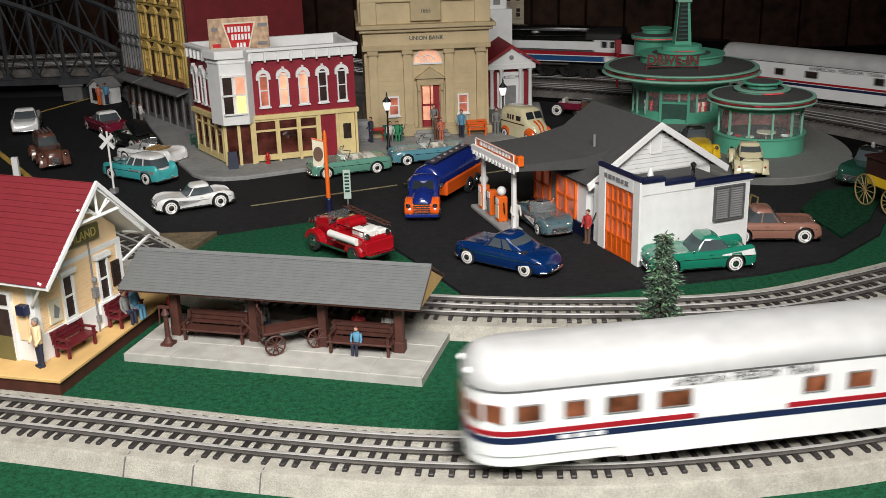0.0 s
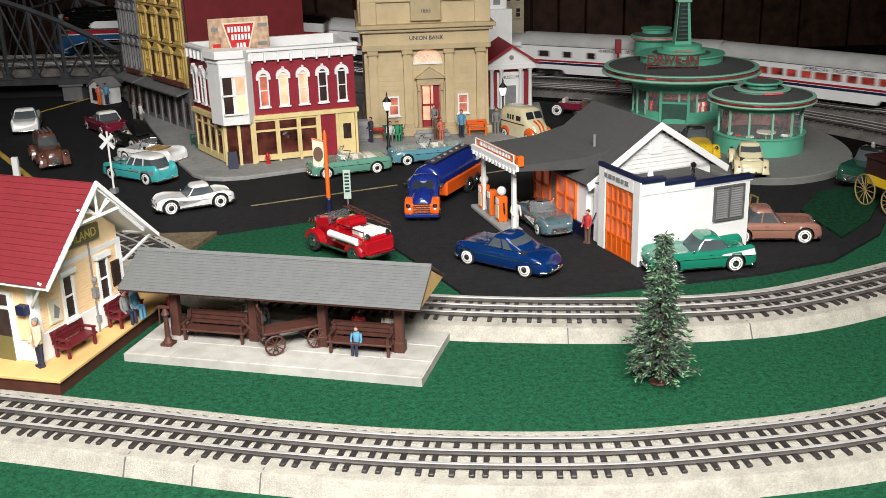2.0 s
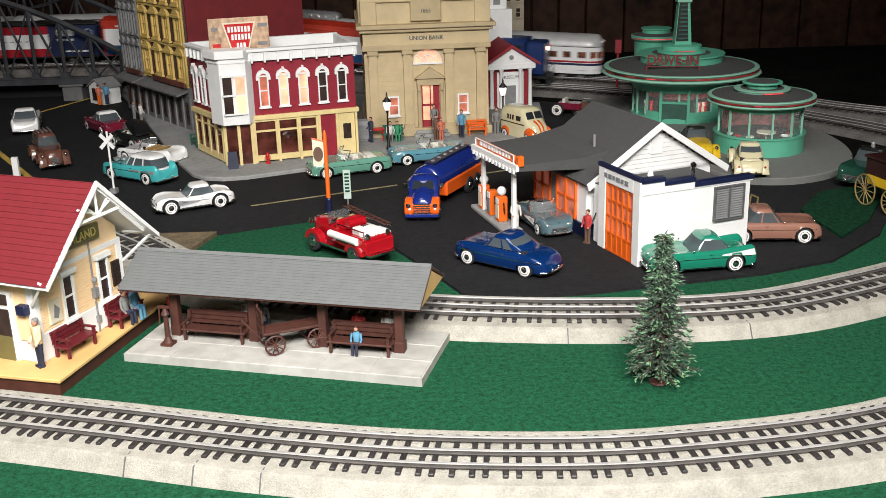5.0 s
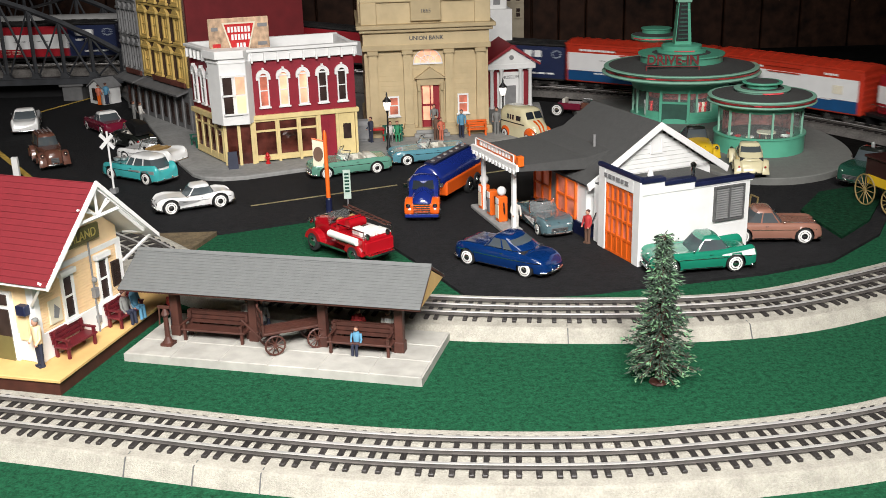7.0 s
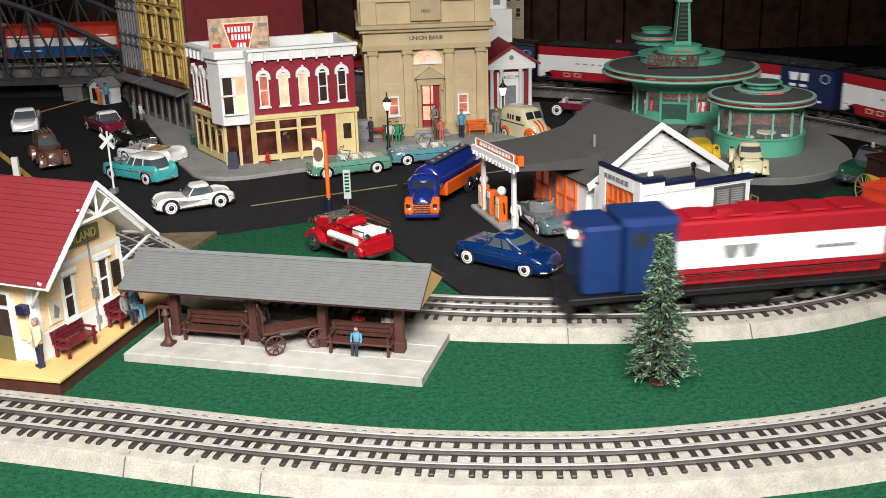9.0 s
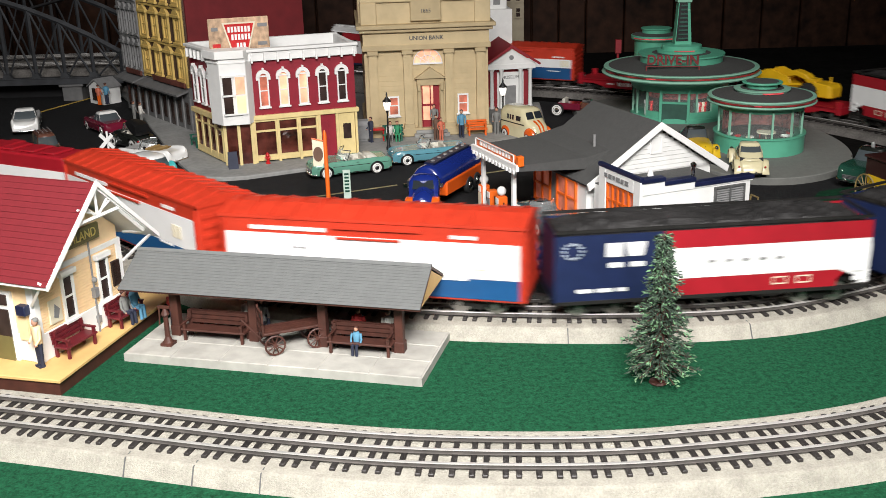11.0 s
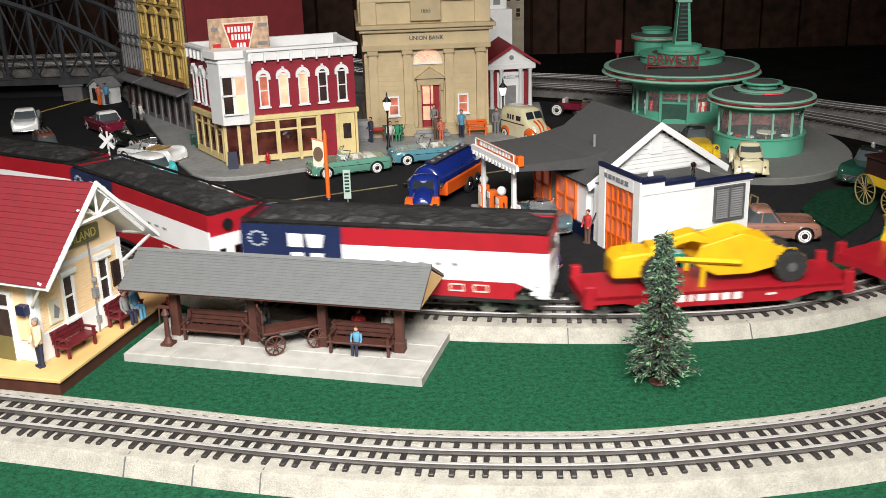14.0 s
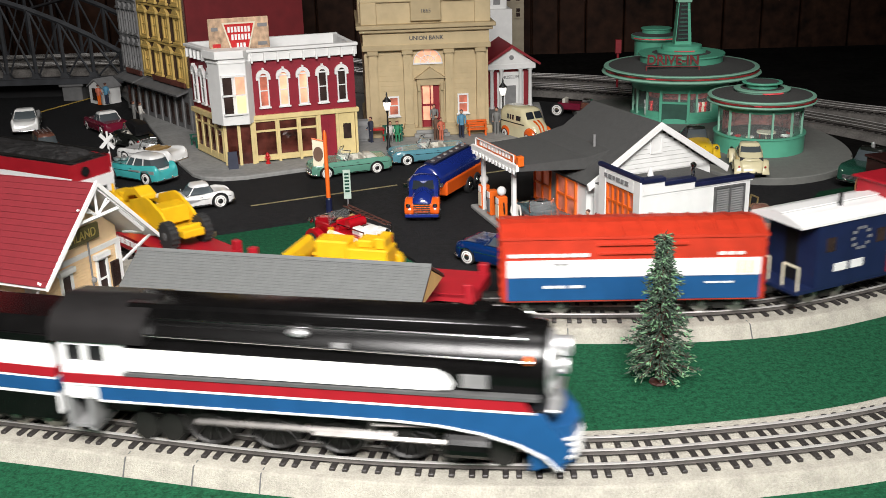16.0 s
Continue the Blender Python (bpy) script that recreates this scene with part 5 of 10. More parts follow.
def shelter():
    """Open platform shelter with a grey shingle roof on brown posts."""
    B = pose(-0.256, 0.762, 0.0, 0, 0, -14.4)
    pl = thing("platform", B, "light grey concrete platform with shallow joints", "platform", kind="structure")
    for i in range(6):
        for j in range(3):
            part("slab_panel", Shape().box(0.0008 + i * 0.0408, 0.0402 + i * 0.0408, 0.0008 + j * 0.029, 0.0284 + j * 0.029, 0.002, 0.0072), PLATFORM, pl, bevel=0.0004)
    part("platform_base", Shape().box(0.0, 0.2455, 0.0, 0.0875, -0.004, 0.0066), PLATFORM, pl)
    r = thing("shelter", B @ pose(0, 0, 0.0072), "open platform shelter with grey shingle roof on brown posts", "shelter")
    x0, x1, y0, yr, y1, ze, zr = -0.0135, 0.2389, 0.025, 0.0622, 0.1015, 0.0438, 0.0653
    part("roof", Shape().extrude_x([(y0, ze), (yr, zr), (y1, ze), (y1, ze - 0.0015), (yr, zr - 0.002), (y0, ze - 0.0015)], x0, x1), BROWN, r, "brown underside of the roof")
    shingle_slope(r, SHINGLE, x0, x1, y0 - 0.001, ze, yr, zr, 14, 0.0003)
    shingle_slope(r, SHINGLE, x0, x1, y1 + 0.001, ze, yr, zr, 14, 0.0003)
    part("gable_board", Shape().extrude_x([(y0 + 0.002, ze - 0.001), (y1 - 0.002, ze - 0.001), (yr, zr - 0.003)], x1 - 0.004, x1 - 0.001), DECKTAN, r, "tan gable board")
    part("ridge_cap", Shape().extrude_x([(yr - 0.002, zr), (yr, zr + 0.0024), (yr + 0.002, zr)], x0, x1), SHINGLE, r)
    for x in (0.0255, 0.0945, 0.1535, 0.2165):
        p = part("post", Shape().box(x - 0.0034, x + 0.0034, 0.040, 0.047, 0.0, 0.050), BROWN, r, bevel=0.0005)
        part("foot", Shape().box(x - 0.0042, x + 0.0042, 0.0392, 0.0478, 0.0, 0.009), BROWN, p, bevel=0.0005)
        part("brace", Shape().bar((x, 0.0470, 0.034), (x, 0.062, 0.054), 0.0024), BROWN, r)
        part("brace", Shape().bar((x + 0.0034, 0.0435, 0.036), (x + 0.012, 0.0435, 0.0445), 0.0018), BROWN, r)
        part("brace", Shape().bar((x - 0.0034, 0.0435, 0.036), (x - 0.012, 0.0435, 0.0445), 0.0018), BROWN, r)
        part("rafter", Shape().bar((x, 0.028, 0.0440), (x, 0.060, 0.0615), 0.0022), BROWN, r)
    part("beam", Shape().box(x0 + 0.01, x1 - 0.006, 0.041, 0.046, 0.044, 0.048), BROWN, r)
    part("beam", Shape().box(x0 + 0.01, x1 - 0.006, 0.0600, 0.0645, 0.0555, 0.0600), BROWN, r)


shelter()


def bench(m, width, material, label):
    r = thing("bench", m, label, "bench")
    part("seat", Shape().box(-width / 2, width / 2, -0.0065, 0.0065, 0.0085, 0.0102), material, r, bevel=0.0004)
    for k in range(3):
        part("back_slat", Shape().box(-width / 2, width / 2, 0.0062 + k * 0.0006, 0.0076 + k * 0.0006, 0.0115 + k * 0.0035, 0.0143 + k * 0.0035), material, r)
    for x in (-width / 2 + 0.003, width / 2 - 0.003):
        part("leg", Shape().box(x - 0.0011, x + 0.0011, -0.006, -0.004, 0, 0.0155).box(x - 0.0011, x + 0.0011, 0.0055, 0.0078, 0, 0.021).box(x - 0.0011, x + 0.0011, -0.007, 0.007, 0.0145, 0.0158), material, r)
    return r


SB = pose(-0.256, 0.762, 0.0072, 0, 0, -14.4) @ pose(0, 0.008, 0)
bench(SB @ pose(0.0625, 0.030, 0), 0.056, BROWN, "dark brown double bench under the shelter roof")
bench(SB @ pose(0.187, 0.028, 0), 0.053, BROWN, "dark brown bench on the shelter platform")
bench(SB @ pose(0.0625, 0.049, 0, 0, 0, 180), 0.056, BROWN, "dark brown bench facing the rear track")
bench(SB @ pose(0.187, 0.047, 0, 0, 0, 180), 0.053, BROWN, "dark brown bench facing the rear track")
DB = pose(-0.309, 0.734, 0.0135, 0, 0, -22)
bench(DB @ pose(0.0105, 0.027, 0, 0, 0, 90), 0.036, MAROON, "maroon slatted bench against the depot wall")
bench(DB @ pose(0.0115, 0.088, 0, 0, 0, 90), 0.034, MAROON, "maroon slatted bench against the depot wall")
TB2 = pose(-0.106, 1.518, 0.008, 0, 0, 4.8)
bench(TB2 @ pose(0.160, -0.020, 0), 0.030, ORANGE, "orange slatted street bench before the bank")
bench(TB2 @ pose(0.036, -0.030, 0), 0.030, GREENB, "green slatted street bench before the bank")
bench(pose(-0.352, 1.49, 0.008, 0, 0, -60), 0.03, GREENB, "green slatted bench on the street pavement")


def baggage_cart():
    r = thing("baggage_cart", SB @ pose(0.127, 0.026, 0, 0, 0, 36), "brown wooden baggage cart with four spoked wheels", "cart")
    part("bed", Shape().box(-0.022, 0.030, -0.0085, 0.0085, 0.0165, 0.0185), BROWN, r, bevel=0.0004)
    for k in range(5):
        part("deck_plank", Shape().box(-0.022, 0.030, -0.0083 + k * 0.0034, -0.0055 + k * 0.0034, 0.0185, 0.0193), BROWN, r)
    part("end_rack", Shape().box(-0.022, -0.0205, -0.0085, -0.007, 0.018, 0.038).box(-0.022, -0.0205, 0.007, 0.0085, 0.018, 0.038).box(-0.022, -0.0205, -0.0085, 0.0085, 0.034, 0.036).box(-0.022, -0.0205, -0.0085, 0.0085, 0.026, 0.0275), BROWN, r)
    part("tongue", Shape().tube((-0.022, 0, 0.012), (-0.036, 0.002, 0.030), 0.0009, 6), BROWN, r)
    for x in (-0.013, 0.021):
        part("axle", Shape().tube((x, -0.011, 0.0085), (x, 0.011, 0.0085), 0.0009, 6), BROWN, r)
        for y in (-0.0105, 0.0105):
            s = Shape()
            n = 18
            for i in range(n):
                a, b = 2 * math.pi * i / n, 2 * math.pi * (i + 1) / n
                s.tube((x + 0.0078 * math.cos(a), y, 0.0085 + 0.0078 * math.sin(a)), (x + 0.0078 * math.cos(b), y, 0.0085 + 0.0078 * math.sin(b)), 0.0008, 5)
            for i in range(10):
                a = 2 * math.pi * i / 10
                s.tube((x, y, 0.0085), (x + 0.0075 * math.cos(a), y, 0.0085 + 0.0075 * math.sin(a)), 0.0005, 4)
            s.tube((x, y - 0.001, 0.0085), (x, y + 0.001, 0.0085), 0.0016, 8)
            part("wheel", s, BROWN, r)
    sc = thing("platform_scale", SB @ pose(0.028, 0.014, 0) @ Matrix.Scale(1.2, 4), "brown iron platform scale", "scale")
    part("base", Shape().box(-0.004, 0.004, -0.004, 0.004, 0, 0.002), BROWN, sc)
    part("column", Shape().lathe([(0.0035, 0.002), (0.0018, 0.006), (0.0016, 0.020), (0.003, 0.022), (0.0012, 0.026)], 10), BROWN, sc)
    part("beam", Shape().box(-0.005, 0.004, -0.0006, 0.0006, 0.026, 0.028).tube((-0.004, 0, 0.026), (-0.005, 0, 0.014), 0.0006, 5), BROWN, sc)


baggage_cart()


def bridge():
    """Grey steel truss bridge that carries both tracks over the street."""
    r = thing("truss_bridge", pose(-0.62, 1.915, 0.0), "grey steel through-truss railway bridge over the street", "bridge")
    dpt, z0, n, pitch = 0.265, 0.040, 15, 0.0525
    span = n * pitch
    tops = [max(0.03, 0.18 * (1 - ((k - 8) / 9.4) ** 2)) for k in range(n + 1)]
    X = [0.045 - pitch * k for k in range(n + 1)]
    for y in (0.0, dpt):
        part("bottom_chord", Shape().box(X[-1], X[0], y - 0.005, y + 0.005, z0 - 0.006, z0 + 0.005).box(X[-1], X[0], y - 0.0065, y + 0.0065, z0 + 0.005, z0 + 0.0065), STEELGREY, r, "riveted bottom chord")
        for i in range(n):
            part("top_chord", Shape().bar((X[i], y, z0 + tops[i]), (X[i + 1], y, z0 + tops[i + 1]), 0.0075), STEELGREY, r)
            part("vertical_post", Shape().bar((X[i], y, z0), (X[i], y, z0 + tops[i]), 0.0052), STEELGREY, r)
            part("diagonal", Shape().bar((X[i], y, z0), (X[i + 1], y, z0 + tops[i + 1]), 0.0032), STEELGREY, r)
            part("diagonal", Shape().bar((X[i + 1], y, z0), (X[i], y, z0 + tops[i]), 0.0022), STEELGREY, r)
            part("gusset", Shape().extrude_y([(X[i] - 0.010, z0 + 0.004), (X[i] + 0.010, z0 + 0.004), (X[i] + 0.005, z0 + 0.015), (X[i] - 0.005, z0 + 0.015)], y - 0.0052, y + 0.0052), STEELGREY, r)
    for i in range(3, n - 2):
        part("cross_beam", Shape().bar((X[i], 0, z0 + tops[i]), (X[i], dpt, z0 + tops[i]), 0.004), STEELGREY, r)
    part("deck", Shape().box(X[-1], X[0], 0.004, dpt - 0.004, z0 - 0.006, z0 - 0.001), BLACK, r, "dark deck")
    for x in (-0.052, -0.70):
        part("pier", Shape().box(x - 0.018, x + 0.018, 0.0, dpt, 0, z0 - 0.008).box(x - 0.022, x + 0.022, -0.004, dpt + 0.004, z0 - 0.011, z0 - 0.006), SLATE, r, "grey concrete pier", 0.001)
    # Added black sheet: stands in for the dark void under the bridge.
    part("curtain", Shape().box(-0.68, -0.075, 0.05, 0.06, 0.003, z0 - 0.007), BLACK, r, "added black sheet for the darkness below the deck")


bridge()


# ---- model cars ----
def paint(name, col, rough=0.22):
    return mat(name, col, rough, 0, 0.06, 60, coat=0.8)


WHITEWALL = mat("whitewall_mat", (0.75, 0.74, 0.70), 0.6, 0, 0.05, 90)
SEAT = mat("seat_white_mat", (0.62, 0.60, 0.52), 0.6)
TANSEAT = mat("seat_tan_mat", (0.30, 0.19, 0.07), 0.6)
DARKSEAT = mat("seat_dark_mat", (0.03, 0.03, 0.034), 0.6)
CARGLASS = glass_mat("car_glass_mat", (0.10, 0.12, 0.13), 0.04, 0.6)
SCREEN = glass_mat("windscreen_mat", (0.75, 0.80, 0.80), 0.04, 0.15)


def tyre(parent, x, y, r, w=0.0045, white=True):
    """A wheel under a car: tyre with a whitewall, slotted disc and a domed hubcap."""
    out = -1 if y < 0 else 1
    ob = new("wheel")
    ob.parent, ob.matrix_basis = parent, pose(x, y, r, 90 if out < 0 else -90)
    s = Shape().lathe([(r * 0.55, -w / 2), (r * 0.95, -w / 2), (r, -w * 0.3), (r, w * 0.3), (r * 0.95, w / 2), (r * 0.86, w / 2 + 0.0001)], 24)
    part("tyre", s, RUBBER, ob, smooth=True)
    if white:
        part("whitewall", Shape().lathe([(r * 0.78, w / 2 - 0.0004), (r * 0.78, w / 2 + 0.0003), (r * 0.62, w / 2 + 0.0004)], 24), WHITEWALL, ob)
    part("disc", Shape().lathe([(r * 0.62, w / 2 - 0.0006), (r * 0.48, w / 2 - 0.0001), (r * 0.3, w / 2 - 0.0003)], 20), DARKGREY, ob)
    part("hubcap", Shape().lathe([(r * 0.40, w / 2 - 0.0003), (r * 0.36, w / 2 + 0.0006), (r * 0.2, w / 2 + 0.0011), (0.0001, w / 2 + 0.0013)], 16), CHROME, ob, smooth=True)
    part("trim_ring", Shape().lathe([(r * 0.62, w / 2 - 0.0002), (r * 0.60, w / 2 + 0.0007), (r * 0.53, w / 2 + 0.0003)], 24), CHROME, ob, smooth=True)


def section(x, hw, z0, z1, crown, tuck=0.85, belt=0.62):
    """Half-round body section: sill, tuck, belt and crowned top."""
    zb = z0 + (z1 - z0) * belt
    half = [(hw * tuck, z0), (hw * 0.985, z0 + (zb - z0) * 0.35), (hw, zb), (hw * 0.93, z0 + (z1 - z0) * 0.9), (hw * 0.72, z1), (hw * 0.35, z1 + crown * 0.75), (0.0, z1 + crown)]
    return [(x, y, z) for y, z in half] + [(x, -y, z) for y, z in reversed(half[:-1])]


GRID = np.linspace(-0.5, 0.5, 161)


def flow(pts, rounds=40):
    """A soft curve through (u, value) knots, as samples on the grid."""
    v = np.interp(GRID, [p[0] for p in pts], [p[1] for p in pts])
    for _ in range(rounds):
        w = v.copy()
        w[1:-1] = 0.5 * v[1:-1] + 0.25 * (v[:-2] + v[2:])
        v = w
    return v


def tidy(me, angle=50):
    bm = bmesh.new()
    bm.from_mesh(me)
    bmesh.ops.remove_doubles(bm, verts=bm.verts, dist=0.00002)
    bmesh.ops.recalc_face_normals(bm, faces=bm.faces)
    for f in bm.faces:
        f.smooth = True
    for e in bm.edges:
        if len(e.link_faces) == 2 and e.calc_face_angle(0) > radians(angle):
            e.smooth = False
    bm.to_mesh(me)
    bm.free()


SHAPES = {
    # shoulder line, deck line, plan, each from tail to nose; greenhouse: rear foot, rear top, front top, front foot
    "fifties": dict(sh=[(-0.5, 0.50), (-0.47, 0.62), (-0.3, 0.645), (-0.05, 0.63), (0.2, 0.63), (0.40, 0.62), (0.47, 0.58), (0.5, 0.46)],
                    dk=[(-0.5, 0.44), (-0.46, 0.57), (-0.3, 0.60), (0.15, 0.60), (0.40, 0.565), (0.47, 0.52), (0.5, 0.40)],
                    pl=[(-0.5, 0.80), (-0.47, 0.93), (-0.35, 0.985), (0.0, 1.0), (0.35, 0.985), (0.46, 0.93), (0.5, 0.80)]),
    "finned": dict(sh=[(-0.5, 0.60), (-0.47, 0.74), (-0.36, 0.71), (-0.15, 0.645), (0.1, 0.63), (0.40, 0.62), (0.47, 0.58), (0.5, 0.46)],
                   dk=[(-0.5, 0.42), (-0.46, 0.55), (-0.3, 0.58), (0.15, 0.59), (0.40, 0.555), (0.47, 0.50), (0.5, 0.40)],
                   pl=[(-0.5, 0.88), (-0.47, 0.95), (-0.35, 0.985), (0.0, 1.0), (0.35, 0.985), (0.46, 0.94), (0.5, 0.82)]),
    "sports": dict(sh=[(-0.5, 0.50), (-0.46, 0.62), (-0.32, 0.70), (-0.08, 0.62), (0.12, 0.61), (0.34, 0.70), (0.44, 0.66), (0.5, 0.48)],
                   dk=[(-0.5, 0.42), (-0.44, 0.56), (-0.3, 0.62), (0.1, 0.61), (0.34, 0.62), (0.44, 0.58), (0.5, 0.42)],
                   pl=[(-0.5, 0.66), (-0.46, 0.86), (-0.32, 0.99), (-0.08, 0.93), (0.1, 0.93), (0.32, 1.0), (0.44, 0.92), (0.5, 0.70)]),
    "lowrider": dict(sh=[(-0.5, 0.36), (-0.46, 0.50), (-0.36, 0.60), (-0.16, 0.62), (0.0, 0.655), (0.2, 0.675), (0.38, 0.665), (0.46, 0.60), (0.5, 0.46)],
                     dk=[(-0.5, 0.36), (-0.45, 0.52), (-0.34, 0.60), (-0.1, 0.66), (0.16, 0.675), (0.38, 0.64), (0.46, 0.57), (0.5, 0.44)],
                     pl=[(-0.5, 0.62), (-0.47, 0.80), (-0.38, 0.94), (-0.15, 1.0), (0.15, 1.0), (0.38, 0.95), (0.47, 0.84), (0.5, 0.66)]),
    "prewar": dict(sh=[(-0.5, 0.26), (-0.45, 0.46), (-0.34, 0.60), (-0.1, 0.63), (0.1, 0.63), (0.4, 0.575), (0.47, 0.52), (0.5, 0.42)],
                   dk=[(-0.5, 0.26), (-0.44, 0.48), (-0.32, 0.62), (0.1, 0.64), (0.4, 0.60), (0.47, 0.55), (0.5, 0.44)],
                   pl=[(-0.5, 0.50), (-0.45, 0.64), (-0.3, 0.76), (0.0, 0.80), (0.15, 0.76), (0.4, 0.60), (0.47, 0.52), (0.5, 0.38)]),
}
ROOFS = {"wagon": (-0.475, -0.40, 0.03, 0.15), "hardtop": (-0.30, -0.17, 0.01, 0.135), "fastback": (-0.31, -0.11, 0.075, 0.19), "bubble": (-0.27, -0.20, 0.03, 0.15),
         "coupe": (-0.42, -0.15, 0.02, 0.11), "van": (-0.47, -0.43, 0.09, 0.16), "cab": (-0.10, -0.06, 0.10, 0.17)}


def model_car(m, label, L, W, H, body_mat, roof_mat=None, style="fifties", top="hardtop", well=None, seat=DARKSEAT, posts=(0.46,), skirt=False, flash=None, wheel=None, lid=None, name="model_car"):
    """A die-cast car that heads along +x; with a well (from, to) it is open there."""
    r = thing(name, m, label, "model car", "model cars")
    roof_mat = roof_mat or body_mat
    hw, wr = W / 2, wheel or H * 0.235
    zs = wr * 0.66
    S = SHAPES[style]
    sh, dk, pl = flow(S["sh"], 14) * H, flow(S["dk"], 14) * H, flow(S["pl"], 14) * hw
    pods = style == "prewar"
    axles, ra = (-0.30 * L, 0.325 * L), wr * 1.16
    at_ = lambda c, x: float(np.interp(x / L, GRID, c))

    def floor_z(x):
        z = zs
        if not pods:
            for k, a in enumerate(axles):
                d = abs(x - a)
                if d < ra:
                    z = max(z, min(wr + math.sqrt(ra * ra - d * d), wr * (1.35 if skirt and k == 0 else 9)))
        return z

    xs = sorted(set([u * L for u in np.linspace(-0.5, 0.5, 45)] + [a + q * ra for a in axles for q in (-1.002, -0.998, -0.93, -0.8, -0.6, -0.3, 0, 0.3, 0.6, 0.8, 0.93, 0.998, 1.002)]
                    + ([w * L + e for w in well for e in (-0.00004, 0.00004)] if well else [])))

    def ring(x):
        w, zt, zd, zb = at_(pl, x), at_(sh, x), at_(dk, x), floor_z(x)
        inside = well and well[0] * L < x < well[1] * L
        lev = lambda k: max(zb, zs + k * (zt - zs))
        half = [(w * 0.92, zb), (w * 0.975, lev(0.22)), (w, lev(0.48)), (w * 0.99, lev(0.70)), (w * 0.955, lev(0.88)), (w * 0.90, lev(0.97)), (w * 0.82, zt)]
        if inside:
            half += [(w * 0.74, zt * 0.99), (w * 0.72, zs * 1.5), (0.0, zs * 1.5)]
        else:
            c = H * 0.03
            half += [(w * 0.70, zt * 0.35 + zd * 0.65 + c * 0.2), (w * 0.40, zd + c * 0.75), (0.0, zd + c)]
        return [(x, y, z) for y, z in half] + [(x, -y, z) for y, z in reversed(half[:-1])]

    rings = [ring(x) for x in xs]
    n = len(rings[0])
    s = Shape()
    for j in range(len(xs) - 1):
        mid = (xs[j] + xs[j + 1]) / 2
        for i in range(n - 1):
            s.mi = 1 if well and well[0] * L - 0.0001 < mid < well[1] * L + 0.0001 and 7 <= i <= n - 9 else 0
            s.add([rings[j][i], rings[j][i + 1], rings[j + 1][i + 1], rings[j + 1][i]], [(0, 1, 2, 3)])
    s.mi = 0
    s.add(rings[0], [tuple(range(n - 1, -1, -1))]).add(rings[-1], [tuple(range(n))])
    body = part("body", s, [body_mat, seat], r)
    tidy(body.data)
    k = 0.55 if pods else 0.86
    part("underbody", Shape().box(-0.46 * L, 0.46 * L, -hw * k * 0.9, hw * k * 0.9, zs * 0.75, zs * 1.45), BLACK, r, "black underbody")
    if not pods:
        for a in axles:
            part("wheel_well", Shape().box(a - ra * 1.02, a + ra * 1.02, -hw * 0.66, hw * 0.66, zs, min(wr + ra * 0.98, min(at_(dk, a - ra), at_(dk, a + ra)) * 0.95)), BLACK, r)

    def side_y(x, z):
        q = ring(x)[:7]
        return float(np.interp(z, [p[2] for p in q], [p[1] for p in q]))

    def strip(nm, material, u0, u1, low, high, lift=0.0004, lab="", steps=18):
        """A band that lies on both flanks between two height curves."""
        for sg in (-1, 1):
            q = Shape()
            rows_ = []
            for i in range(steps + 1):
                u = u0 + (u1 - u0) * i / steps
                a, b = low(i / steps) * H, high(i / steps) * H
                ya, yb_ = side_y(u * L, a), side_y(u * L, b)
                rows_.append([(u * L, sg * (ya + lift), a), (u * L, sg * (yb_ + lift), b), (u * L, sg * (yb_ - 0.0006), b), (u * L, sg * (ya - 0.0006), a)])
            part(nm, q.loft(rows_), material, r, lab)

    for a in axles:
        for y in (-1, 1):
            tyre(r, a, y * (hw * (0.93 if not pods else 0.88) - 0.0022), wr)
    # greenhouse
    if top != "open":
        zb = float(np.interp((ROOFS[top][0] + ROOFS[top][3]) / 2, GRID, dk))
        g = [q * L for q in ROOFS[top]]
        wb = (0.86 if not pods else 0.92) * at_(pl, (g[1] + g[2]) / 2)
        wt = wb * 0.80
        zlo = min(zb, float(np.interp(0.0, GRID, dk))) - 0.0005
        Z = H - zlo
        cols = [0.0, 0.40, 0.74, 0.92]
        fr = [0.95]
        for p in posts:
            fr += [p + 0.022, p - 0.022]
        fr += [0.27 if top in ("fastback", "coupe") else 0.10]
        loops = []
        for v, inset in ((-0.14, 1.0), (0.06, 1.0), (0.40, 1.0), (0.76, 1.0), (0.86, 0.985), (0.94, 0.92), (0.985, 0.76), (1.0, 0.45)):
            q = max(0.0, min(v / 0.88, 1)) ** (1.0 if top in ("van", "wagon") else 0.9)
            x0, x1 = g[0] + (g[1] - g[0]) * q, g[3] + (g[2] - g[3]) * q
            xm = (x0 + x1) / 2
            x0, x1 = xm + (x0 - xm) * inset, xm + (x1 - xm) * inset
            w = (wb + (wt - wb) * q) * inset
            ln, z = x1 - x0, zlo + v * Z
            half = [(x1 - 0.13 * ln * c**2.6, c * w, z) for c in cols]
            half += [(x0 + f * ln - (0.10 * ln * (f > 0.9)), w * (1.0 - 0.05 * abs(2 * f - 1) ** 3), z) for f in fr]
            half += [(x0 + 0.16 * ln * c**2.6, c * w, z) for c in reversed(cols)]
            loops.append(half + [(a, -b, c) for a, b, c in reversed(half[1:-1])])
        n2 = len(loops[0])
        hn = n2 // 2
        nf = len(fr)
        glass, skin = Shape(), Shape()
